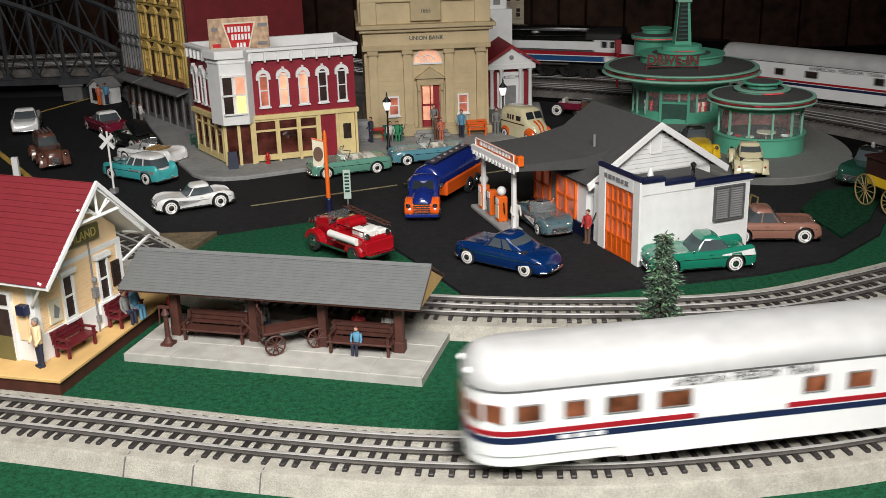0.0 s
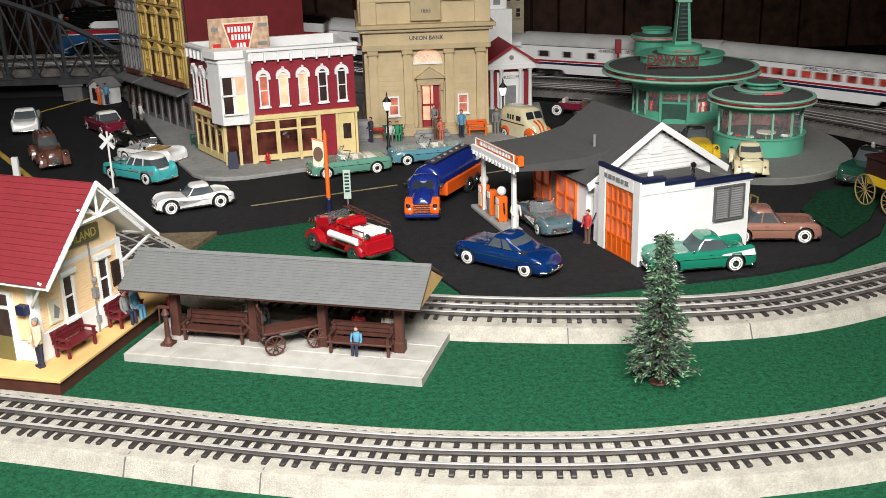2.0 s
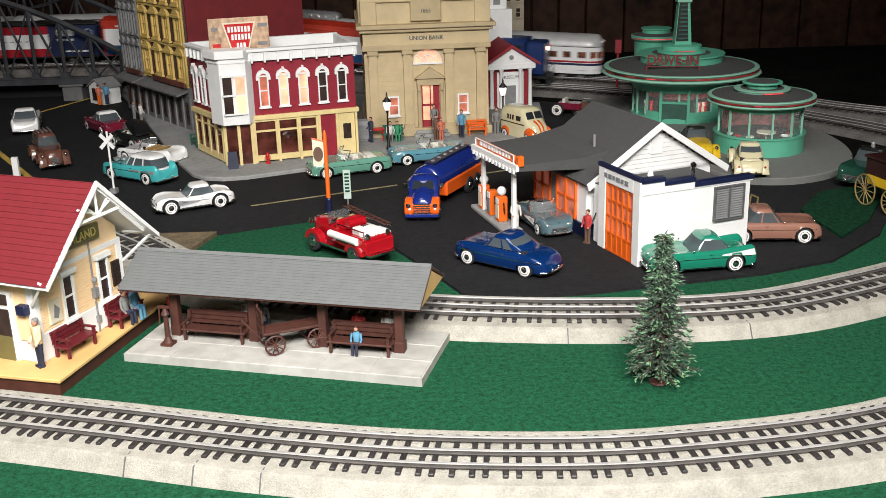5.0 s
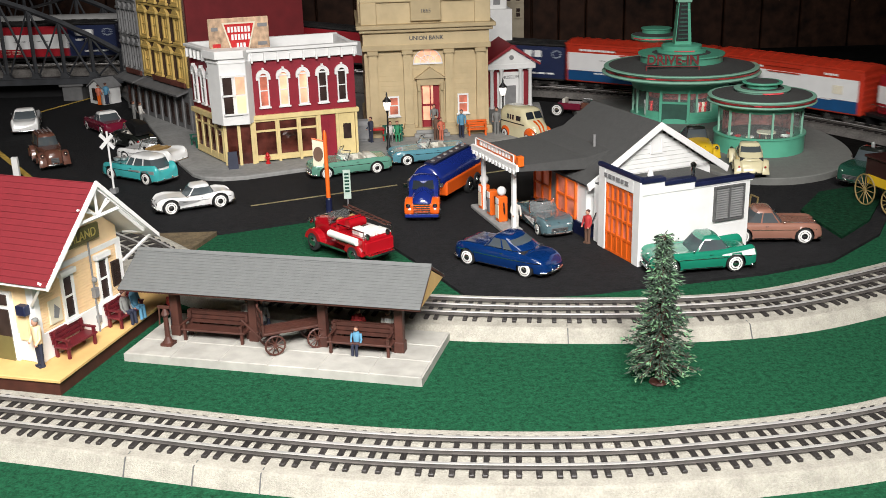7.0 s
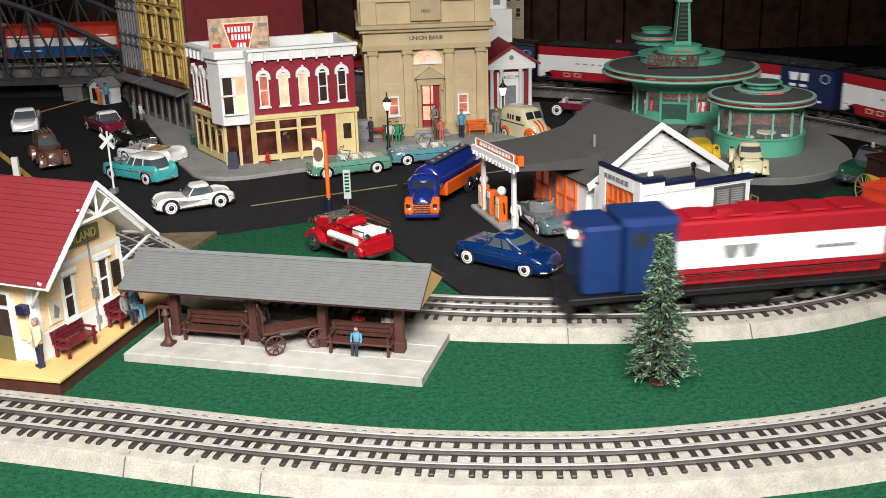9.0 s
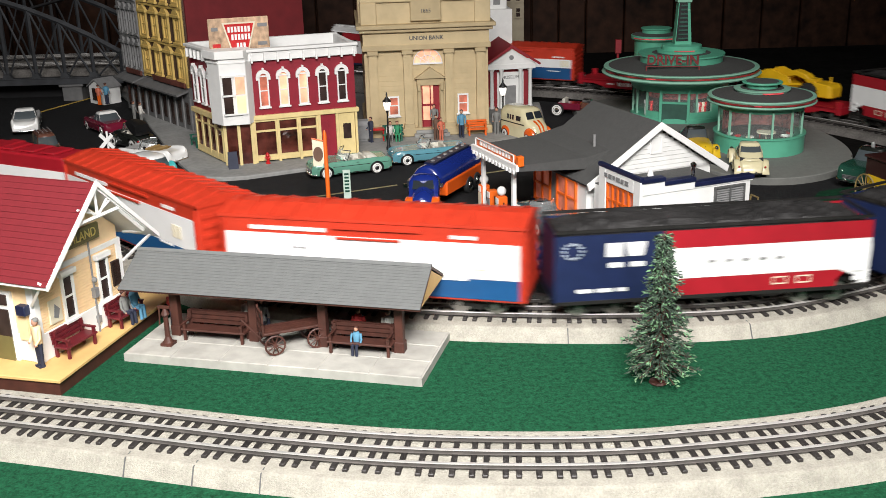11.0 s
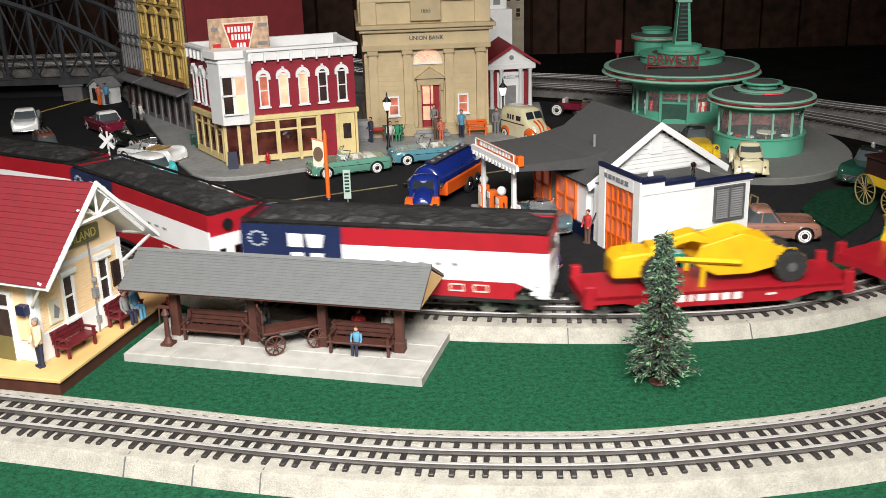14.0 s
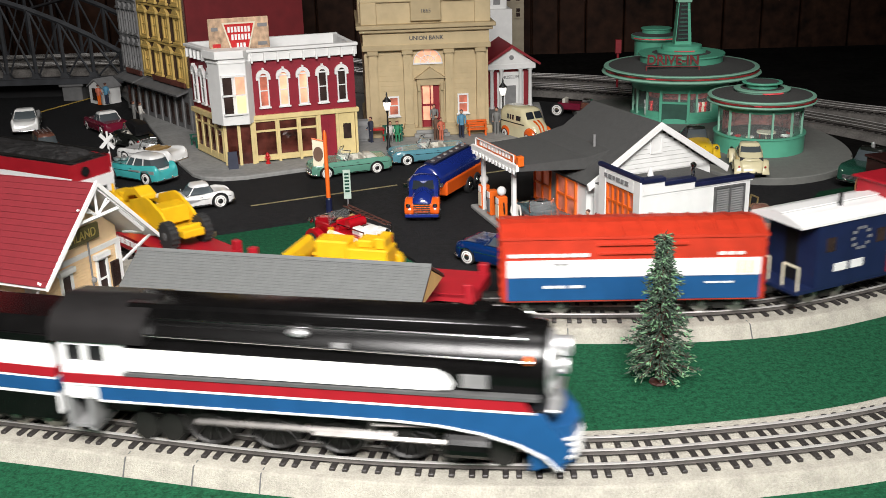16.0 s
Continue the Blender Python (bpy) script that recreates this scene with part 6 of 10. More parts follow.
        for j in range(len(loops) - 1):
            for i in range(n2):
                e = i if i < hn else n2 - 1 - i
                if e < 3:
                    pane = True
                elif e == 3:
                    pane = False
                elif e < 4 + nf - 1:
                    pane = (e - 4) % 2 == 0
                elif e == 4 + nf - 1:
                    pane = False
                else:
                    pane = True
                pane = pane and (2 if e >= 4 + nf and top in ("fastback", "coupe", "van") else 1) <= j < 3
                (glass if pane else skin).add([loops[j][i], loops[j][(i + 1) % n2], loops[j + 1][(i + 1) % n2], loops[j + 1][i]], [(0, 1, 2, 3)])
        skin.add(loops[-1], [tuple(range(n2))])
        gl = part("glazing", glass, CARGLASS, r, "clear car windows")
        gl.visible_shadow = False
        rf = part("roof", skin, roof_mat, r)
        tidy(gl.data, 60)
        tidy(rf.data, 60)
        q = Shape()
        for i in range(n2):
            q.tube(loops[1][i], loops[1][(i + 1) % n2], 0.00035, 4)
        part("window_trim", q, CHROME, r)
        part("cabin_floor", Shape().box(g[0] * 0.9, g[3] * 0.8, -wb * 0.9, wb * 0.9, zlo - 0.003, zlo + 0.001), DARKSEAT, r)
        for x in ((g[1] + g[2]) / 2, (g[1] * 0.8 + g[2] * 0.2)):
            part("seat", Shape().box(x - 0.002, x + 0.002, -wb * 0.78, wb * 0.78, zlo, zlo + Z * 0.36), seat, r, "", 0.0008)
    else:
        c0, c1 = well[0] * L, well[1] * L
        w = at_(pl, (c0 + c1) / 2)
        zt = at_(sh, (c0 + c1) / 2)
        for x in ((c0 + 0.30 * (c1 - c0)), (c0 + 0.74 * (c1 - c0))) if c1 - c0 > 0.3 * L else ((c0 + 0.3 * (c1 - c0)),):
            part("seat", Shape().box(x - 0.0065, x + 0.003, -w * 0.68, w * 0.68, zs, zt * 0.74).box(x - 0.0065, x - 0.003, -w * 0.68, w * 0.68, zt * 0.7, zt * 1.10), seat, r, "", 0.0012)
        part("dashboard", Shape().box(c1 - 0.003, c1 + 0.001, -w * 0.72, w * 0.72, zt * 0.72, zt * 0.98), body_mat, r, "", 0.0008)
        f0, f1 = [], []
        for q in (-1, -0.92, -0.6, -0.25, 0.25, 0.6, 0.92, 1):
            x = c1 + 0.006 - 0.010 * abs(q) ** 3
            f0.append((x, q * w * 0.84, zt * 0.98))
            f1.append((x - 0.0055, q * w * 0.74, H * 0.985))
        ws = part("windscreen", Shape().loft([f0, f1], closed=False), SCREEN, r, "clear curved windscreen")
        ws.visible_shadow = False
        q = Shape()
        for a, b in list(zip(f1, f1[1:])) + list(zip(f0, f0[1:])) + [(f0[0], f1[0]), (f0[-1], f1[-1])]:
            q.tube(a, b, 0.0005, 5)
        part("windscreen_frame", q, CHROME, r)
        part("steering_wheel", Shape().lathe([(0.0026, 0), (0.0032, 0.0004), (0.0026, 0.0008)], 14), BLACK, r, m=pose(c1 - 0.0055, w * 0.36, zt * 0.96, 0, -55, 0))
        if lid:
            part("folded_top", Shape().loft([[(x, y * w * k_, zz) for y, zz in ((-0.80, zt * 0.96), (-0.70, zt * h_), (0, zt * (h_ + 0.04)), (0.70, zt * h_), (0.80, zt * 0.96))] for x, k_, h_ in ((c0 - 0.0105, 0.9, 1.0), (c0 - 0.007, 1, 1.10), (c0 + 0.0005, 1, 1.12), (c0 + 0.003, 0.97, 1.02))]), lid, r, "folded cloth top", smooth=50)
    # bright work
    for sx in (1, -1):
        e = [at_(pl, sx * L * 0.492) * 0.98, at_(pl, sx * L * 0.47)]
        pts = [(sx * L * 0.455, -e[1] * 1.02), (sx * L * 0.494, -e[0]), (sx * L * 0.507, -e[0] * 0.5), (sx * L * 0.510, 0), (sx * L * 0.507, e[0] * 0.5), (sx * L * 0.494, e[0]), (sx * L * 0.455, e[1] * 1.02)]
        q = Shape()
        for a, b in zip(pts, pts[1:]):
            q.tube((*a, zs * 1.2), (*b, zs * 1.2), 0.0013, 8).ball((*b, zs * 1.2), 0.0013, 8, 6)
        bp = part("bumper", q, CHROME, r, "chrome bumper", smooth=50)
        for y in (-0.4, 0.4):
            part("overrider", Shape().ball((sx * L * 0.508, y * e[0], zs * 1.35), 0.0015, 8, 6, (0.8, 0.8, 1.6)), CHROME, bp, smooth=True)
    nose = at_(dk, L * 0.5)
    wn = at_(pl, L * 0.495)
    gr = part("grille", Shape().box(L * 0.488, L * 0.5022, -wn * 0.66, wn * 0.66, zs * 1.5, nose * 0.92), DARKGREY, r, "dark grille mouth", 0.0004)
    for k in range(3):
        z = zs * 1.62 + k * (nose * 0.86 - zs * 1.62) / 2.6
        part("grille_bar", Shape().box(L * 0.5, L * 0.5040, -wn * 0.66, wn * 0.66, z, z + 0.0006), CHROME, gr)
    part("badge", Shape().ball((L * 0.472, 0, at_(dk, L * 0.472) + H * 0.03), 0.0009, 8, 6, (2.2, 0.7, 1)), CHROME, r, smooth=True)
    for y in (-1, 1):
        if not pods:
            hx = L * 0.484
            part("headlight", Shape().lathe([(0.0026, -0.003), (0.0029, 0.0006), (0.0023, 0.0011), (0.0001, 0.0014)], 14), CHROME, r, "round headlight", smooth=True, m=pose(hx, y * at_(pl, hx) * 0.76, at_(sh, hx) * 0.80, 0, 90))
            tx = -L * 0.488
            part("tail_light", Shape().ball((tx, y * at_(pl, tx) * 0.82, at_(sh, tx) * 0.80), 0.0016, 8, 6, (0.8, 0.8, 1.3)), RED, r, smooth=True)
            part("mirror", Shape().ball((0.11 * L, y * at_(pl, 0) * 0.99, at_(sh, 0.1 * L) * 1.06), 0.0010, 8, 6), CHROME, r)
        part("door_handle", Shape().box(-0.075 * L, -0.045 * L, *sorted((y * (side_y(-0.06 * L, at_(sh, 0) * 0.86) - 0.0003), y * (side_y(-0.06 * L, at_(sh, 0) * 0.86) + 0.0005))), at_(sh, 0) * 0.85, at_(sh, 0) * 0.88), CHROME, r)
    if not pods:
        strip("side_trim", CHROME, -0.45, 0.44, lambda f: 0.440, lambda f: 0.458, 0.0003)
        strip("sill_trim", CHROME, -0.18, 0.20, lambda f: zs / H + 0.012, lambda f: zs / H + 0.040, 0.0003)
    if flash == "cove":
        strip("side_cove", SILVER, -0.06, 0.23, lambda f: 0.33 + 0.10 * (1 - f) ** 2, lambda f: 0.42 + 0.12 * f**0.7, 0.0005, "silver side cove")
    elif flash == "white_cove":
        strip("side_cove", PWHITE, -0.06, 0.23, lambda f: 0.33 + 0.10 * (1 - f) ** 2, lambda f: 0.42 + 0.12 * f**0.7, 0.0005, "white side cove")
    elif flash == "fin":
        strip("fin_flash", PWHITE, -0.49, -0.16, lambda f: 0.46 + 0.05 * f, lambda f: 0.64 - 0.11 * f, 0.0005, "white tail fin flash")
    elif flash == "wagon":
        strip("side_flash", SILVER, -0.46, -0.02, lambda f: 0.43 + 0.03 * f, lambda f: 0.55 - 0.06 * f, 0.0005, "silver ribbed side flash")
    if pods:
        # separate rounded fenders, headlights on them, and running boards
        for y in (-1, 1):
            for a, f0, f1 in ((axles[0], -1.75, 1.35), (axles[1], -1.55, 1.45)):
                rows_ = []
                for i in range(17):
                    q = i / 16
                    x = a + (f0 + (f1 - f0) * q) * wr
                    d = (x - a) / wr
                    t = max(0.0, 1 - (d / (f1 if d > 0 else -f0)) ** 2) ** 0.55
                    zt = zs + (wr * 2.35 - zs) * t
                    zl = max(zs * 0.95, wr + math.sqrt(max(0, (wr * 1.12) ** 2 - (x - a) ** 2)) if abs(d) < 1.12 else 0)
                    zl = min(zl, zt - 0.0003)
                    yc, yw = y * hw * 0.76, hw * 0.235
                    rows_.append([(x, yc - y * yw, zl), (x, yc + y * yw * 0.95, zl), (x, yc + y * yw, zl + (zt - zl) * 0.5), (x, yc + y * yw * 0.7, zl + (zt - zl) * 0.9), (x, yc, zt), (x, yc - y * yw, zt * 0.97)])
                part("fender", Shape().loft(rows_), body_mat, r, "rounded fender", smooth=50)
            part("running_board", Shape().box(axles[0] + wr, axles[1] - wr, *sorted((y * hw * 0.60, y * hw * 0.95)), zs * 0.9, zs * 1.12), BLACK, r, "", 0.0004)
            part("headlight", Shape().ball((axles[1] + wr * 1.2, y * hw * 0.74, wr * 2.05), 0.0026, 12, 8, (1.3, 1, 1)), CHROME, r, "round headlight", smooth=True)
            part("tail_light", Shape().ball((-0.47 * L, y * hw * 0.74, wr * 1.7), 0.0013, 8, 6), RED, r, smooth=True)
    return r


def road(x, y, a, z=0.003):
    return pose(x, y, z, 0, 0, a)


TURQ = paint("turquoise_mat", (0.06, 0.42, 0.42))
PWHITE = paint("gloss_white_mat", (0.80, 0.80, 0.78))
SEAGREEN = paint("sea_green_mat", (0.12, 0.30, 0.22))
PALEBLUE = paint("pale_blue_mat", (0.10, 0.27, 0.33))
DARKBLUE = paint("midnight_blue_mat", (0.0025, 0.0221, 0.1020), 0.16)
STEELBLUE = paint("steel_blue_mat", (0.075, 0.125, 0.14))
EMERALD = paint("emerald_mat", (0.010, 0.19, 0.115))
TAN = paint("rose_tan_mat", (0.29, 0.14, 0.10))
CREAMP = paint("cream_paint_mat", (0.66, 0.60, 0.38))
BURG = paint("maroon_paint_mat", (0.16, 0.01, 0.03))
BROWNP = paint("woodie_brown_mat", (0.13, 0.055, 0.038))
TAXI = paint("taxi_yellow_mat", (0.70, 0.45, 0.02))
BLACKP = paint("gloss_black_mat", (0.012, 0.014, 0.012))
DKGREEN = paint("dark_green_mat", (0.014, 0.06, 0.04))
FIRE = paint("fire_red_mat", (0.36, 0.005, 0.011))
ORP = paint("orange_paint_mat", (0.74, 0.11, 0.012))
BLUEP = paint("tanker_blue_mat", (0.009, 0.022, 0.16))

wagon = model_car(road(-0.392, 1.3245, 147), "turquoise and white station wagon with a bare silver engine", 0.104, 0.040, 0.037, TURQ, PWHITE, "finned", "wagon", posts=(0.66, 0.36), flash="wagon")
for k in range(3):
    part("engine_part", Shape().lathe([(0.0001, 0.0), (0.0042, 0.001), (0.0045, 0.004), (0.0001, 0.0055)], 12), SILVER, wagon, "bare silver engine part", m=pose(0.020 + k * 0.008, -0.006 + k * 0.005, 0.0225))
model_car(road(-0.2915, 1.184, 206), "white sports car with silver side cove and hardtop", 0.092, 0.038, 0.030, PWHITE, PWHITE, "sports", "bubble", posts=(), flash="cove", wheel=0.0088, seat=DARKSEAT)
model_car(road(-0.1195, 1.328, 200), "sea green open convertible with cream interior", 0.107, 0.042, 0.034, SEAGREEN, None, "fifties", "open", well=(-0.22, 0.10), lid=SEAT, seat=SEAT)
model_car(road(-0.015, 1.385, 196), "pale blue open convertible with pale interior", 0.110, 0.042, 0.033, PALEBLUE, None, "fifties", "open", well=(-0.22, 0.10), seat=SEAT)
model_car(road(0.0625, 0.953, 142), "dark blue custom fastback coupe with chrome side trim", 0.106, 0.043, 0.035, DARKBLUE, DARKBLUE, "lowrider", "fastback", posts=(0.50,), skirt=True, wheel=0.0082)
model_car(road(0.108, 1.078, -73), "steel blue open sports car with white cove", 0.094, 0.040, 0.030, STEELBLUE, None, "sports", "open", well=(-0.12, 0.08), seat=DARKSEAT, flash="white_cove")
model_car(road(0.240, 0.933, 188), "emerald green hardtop with white tail fin flash", 0.102, 0.042, 0.035, EMERALD, EMERALD, "finned", "hardtop", posts=(), flash="fin", wheel=0.0086)
model_car(road(0.332, 1.0135, -4), "rose tan hardtop with whitewall tyres", 0.098, 0.042, 0.035, TAN, TAN, "fifties", "hardtop", posts=(0.42,), wheel=0.0084)
model_car(road(0.379, 1.253, 81, 0.012), "cream rounded pre-war coupe", 0.090, 0.041, 0.037, CREAMP, CREAMP, "prewar", "coupe", posts=(0.5,), seat=DARKSEAT)
model_car(road(0.335, 1.338, -88, 0.012), "yellow and black pre-war coupe", 0.094, 0.041, 0.038, TAXI, BLACKP, "prewar", "coupe", posts=(0.5,), seat=DARKSEAT)
model_car(road(-0.402, 1.425, 150), "white open convertible with tan interior", 0.100, 0.041, 0.031, PWHITE, None, "finned", "open", well=(-0.24, 0.10), seat=TANSEAT)
touring = model_car(road(-0.455, 1.520, 140), "black open touring car with cream seats and cloth hood", 0.076, 0.038, 0.036, BLACKP, None, "prewar", "open", well=(-0.30, 0.12), lid=BLACK, seat=SEAT)
part("cloth_hood", Shape().loft([[(x, y * 0.0125, z) for y, z in ((-1, z0), (-0.92, z1 - 0.002), (-0.6, z1), (0.6, z1), (0.92, z1 - 0.002), (1, z0))] for x, z0, z1 in ((-0.028, 0.022, 0.036), (-0.020, 0.024, 0.0405), (-0.006, 0.036, 0.0415))]), BLACK, touring, "raised black cloth hood", smooth=50)
model_car(road(-0.528, 1.635, 128), "maroon and white hardtop car", 0.096, 0.042, 0.034, BURG, PWHITE, "fifties", "hardtop", posts=(0.45,))
woody = model_car(road(-0.545, 1.425, -60), "brown rounded woodie wagon with a roof rack", 0.092, 0.041, 0.044, BROWNP, BROWNP, "prewar", "van", posts=(0.72, 0.40), seat=TANSEAT)
for y in (-0.0085, -0.0028, 0.0028, 0.0085):
    part("roof_bar", Shape().tube((-0.035, y, 0.0452), (-0.002, y, 0.0452), 0.0006, 6), SILVER, woody, "pale roof rack bar")
model_car(road(-0.668, 1.675, 108), "white hardtop car with dark roof trim", 0.112, 0.044, 0.035, PWHITE, PWHITE, "finned", "hardtop", posts=(0.45,), seat=DARKSEAT)
truck = model_car(road(0.518, 1.215, 222, 0.006), "dark green pickup truck with black roof and chrome grille", 0.102, 0.044, 0.041, DKGREEN, BLACKP, "fifties", "cab", posts=(), well=(-0.47, -0.13), seat=DARKSEAT, name="pickup_truck")
part("beacon", Shape().lathe([(0.0022, 0.0408), (0.0022, 0.0455), (0.0012, 0.047)], 12, 0.004, 0), SILVER, truck, "silver roof beacon")


def delivery_van():
    """Rounded pre-war delivery van with a split windscreen."""
    r = thing("delivery_van", road(0.126, 1.500, -58, 0.003) @ Matrix.Scale(0.86, 4), "cream delivery van with orange fenders and hood stripes", "model car", "model cars")
    prof = ((-1, 0), (-1, 0.62), (-0.95, 0.84), (-0.78, 0.96), (-0.4, 0.995), (0.4, 0.995), (0.78, 0.96), (0.95, 0.84), (1, 0.62), (1, 0))
    rows_ = ((-0.047, 0.88, 0.046), (-0.045, 0.97, 0.052), (-0.040, 1, 0.055), (0.008, 1, 0.056), (0.016, 0.985, 0.0535), (0.0265, 0.94, 0.0355), (0.034, 0.82, 0.0325), (0.041, 0.66, 0.028), (0.0455, 0.5, 0.020), (0.0468, 0.42, 0.010))
    part("body", Shape().loft([[(x, 0.0215 * w * y, 0.006 + (z - 0.006) * v) for y, v in prof] for x, w, z in rows_]), CREAMP, r, "cream rounded body", smooth=50)
    for y in (-1, 1):
        a, b = sorted((y * 0.0015, y * 0.0155))
        part("windscreen", Shape().loft([[(0.0256, a, 0.0385), (0.0256, b, 0.0385), (0.0196, b * 0.93, 0.0492), (0.0196, a * 0.93, 0.0492)], [(0.022, a, 0.0385), (0.022, b, 0.0385), (0.016, b * 0.93, 0.0492), (0.016, a * 0.93, 0.0492)]]), GLASS, r)
        c, d = sorted((y * 0.0190, y * 0.0219))
        for x0, x1 in ((0.001, 0.013), (-0.010, -0.006), (-0.017, -0.013), (-0.024, -0.020)):
            part("side_window", Shape().box(x0, x1, c, d, 0.0345, 0.0425), GLASS, r)
        part("side_stripe", Shape().box(-0.045, 0.022, *sorted((y * 0.0205, y * 0.0218)), 0.0285, 0.0300), BLACK, r, "black side line")
        part("hood_stripe", Shape().loft([[(x, y * 0.0022, z + 0.0007), (x, y * 0.0062 * w, z + 0.0006), (x, y * 0.0062 * w, z - 0.002), (x, y * 0.0022, z - 0.002)] for x, z, w in ((0.0270, 0.0353, 1), (0.034, 0.0323, 0.95), (0.0412, 0.0279, 0.85), (0.0459, 0.0199, 0.75), (0.0474, 0.0120, 0.7))]), ORP, r, "orange hood stripe", smooth=50)
        part("front_fender", Shape().ball((0.033, y * 0.0175, 0.0135), 0.0125, 14, 8, (1.15, 0.5, 1.0)), ORP, r, "orange front fender", smooth=True)
        part("rear_fender", Shape().ball((-0.030, y * 0.0195, 0.0115), 0.0115, 14, 8, (1.2, 0.35, 1.0)), ORP, r, "orange rear fender", smooth=True)
        part("headlight", Shape().ball((0.0425, y * 0.0125, 0.0185), 0.0026, 10, 6), CHROME, r, smooth=True)
        for x in (0.033, -0.030):
            tyre(r, x, y * 0.0215, 0.0082, 0.0042, True)
    part("bumper", Shape().box(0.0475, 0.0492, -0.019, 0.019, 0.006, 0.009), ORP, r, "orange bumper", 0.0006)


delivery_van()


def hot_rod():
    r = thing("roadster", road(0.222, 1.655, -25) @ Matrix.Scale(0.84, 4), "open dark red hot rod roadster with white wheels", "model car", "model cars")
    part("chassis", Shape().box(-0.045, 0.045, -0.006, 0.006, 0.010, 0.014), BROWNP, r)
    part("body", Shape().box(-0.038, 0.008, -0.014, 0.014, 0.012, 0.025), BURG, r, "", 0.002)
    part("hood", Shape().box(0.008, 0.034, -0.009, 0.009, 0.014, 0.026), BROWNP, r, "", 0.002)
    part("engine", Shape().box(0.010, 0.028, -0.005, 0.005, 0.026, 0.033), CHROME, r, "", 0.001)
    part("seat", Shape().box(-0.028, -0.022, -0.011, 0.011, 0.02, 0.033), SEAT, r, "", 0.001)
    for x, rr in ((-0.035, 0.0125), (0.040, 0.0105)):
        for y in (-0.018, 0.018):
            tyre(r, x, y, rr, 0.006)


hot_rod()


TRAILER = -22


def tanker():
    r = thing("tanker_truck", road(-0.017, 1.176, -94) @ Matrix.Scale(1.06, 4), "blue and orange fuel tanker truck", "truck")
    # cab at +x
    hw = 0.0195
    part("tank", Shape().loft([[(x, 0.0178 * w * math.cos(a), 0.031 + 0.0155 * w * math.sin(a)) for a in [2 * math.pi * k / 20 for k in range(20)]] for x, w in ((-0.098, 0.8), (-0.094, 0.96), (-0.088, 1), (0.012, 1), (0.016, 0.94), (0.018, 0.8))]), BLUEP, r, "dark blue tank", smooth=50)
    part("skirt", Shape().box(-0.092, 0.004, -0.0186, 0.0186, 0.011, 0.027).box(-0.098, -0.088, -0.0168, 0.0168, 0.010, 0.032), ORP, r, "orange skirt", 0.0015)
    part("walkway", Shape().box(-0.085, 0.008, -0.006, 0.006, 0.0465, 0.0485), NAVY, r)
    for k in range(6):
        part("hatch", Shape().lathe([(0.0024, 0.048), (0.0024, 0.0492), (0.0014, 0.0495)], 10, -0.078 + k * 0.0155, 0), SILVER, r)
    part("cab", Shape().loft([section(x, hw * w, 0.012, z, 0.002) for x, w, z in ((0.020, 0.86, 0.0385), (0.030, 0.88, 0.040), (0.040, 0.85, 0.037), (0.045, 0.80, 0.0285))]), BLUEP, r, "dark blue cab", smooth=50)
    part("windscreen", Shape().loft([[(0.0462, -0.0115, 0.0292), (0.0462, 0.0115, 0.0292), (0.0408, 0.0105, 0.0372), (0.0408, -0.0105, 0.0372)], [(0.044, -0.0115, 0.0292), (0.044, 0.0115, 0.0292), (0.037, 0.0105, 0.0372), (0.037, -0.0105, 0.0372)]]), GLASS, r)
    part("side_window", Shape().box(0.026, 0.036, -0.0175, 0.0175, 0.028, 0.0355), GLASS, r)
    part("hood", Shape().loft([section(x, 0.012 * w, 0.012, z, 0.003) for x, w, z in ((0.043, 1.0, 0.029), (0.056, 0.92, 0.0265), (0.066, 0.84, 0.0235), (0.069, 0.7, 0.020))]), BLUEP, r, smooth=50)
    for y in (-1, 1):
        n = 10
        part("fender", Shape().extrude_y([(0.056 + 0.0155 * math.cos(math.pi * k / n), 0.009 + 0.0145 * math.sin(math.pi * k / n)) for k in range(n + 1)], y * 0.0085, y * 0.0182), ORP, r, "orange front fender", 0.0012, 50)
        part("headlight", Shape().lathe([(0.0022, 0), (0.0024, 0.001), (0.0012, 0.0018)], 10), CHROME, r, m=pose(0.0695, y * 0.014, 0.018, 0, 90))
        part("tank_badge", Shape().box(-0.094, -0.078, y * 0.0180 - 0.0003, y * 0.0180 + 0.0003, 0.033, 0.038), WHITE, r)
    s = Shape()
    for k in range(5):
        s.box(0.0695, 0.0712, -0.0085, 0.0085, 0.010 + k * 0.0023, 0.0112 + k * 0.0023)
    part("grille", s, CHROME, r)
    part("nose", Shape().box(0.062, 0.0700, -0.0125, 0.0125, 0.0085, 0.0195), ORP, r, "orange nose round the grille", 0.0012)
    part("mirror", Shape().box(0.041, 0.042, -0.021, -0.017, 0.030, 0.034).box(0.041, 0.042, 0.017, 0.021, 0.030, 0.034), CHROME, r)
    part("bumper", Shape().box(0.071, 0.0735, -0.0175, 0.0175, 0.006, 0.0095), BLUEP, r, "", 0.0006)
    for x in (-0.075, -0.055, 0.056):
        for y in ((-0.0155, 0.0155) if x > 0 else (-0.0175, 0.0175)):
            tyre(r, x, y, 0.0095, 0.005, False)
    # the trailer stands at an angle behind the cab
    swing = pose(0.020, 0, 0, 0, 0, TRAILER) @ pose(-0.020, 0, 0)
    for o in r.children:
        if o.name.split(".")[0] in ("tank", "skirt", "walkway", "hatch", "tank_badge") or (o.name.startswith("wheel") and o.matrix_basis.translation.x < 0):
            o.matrix_basis = swing @ o.matrix_basis


tanker()


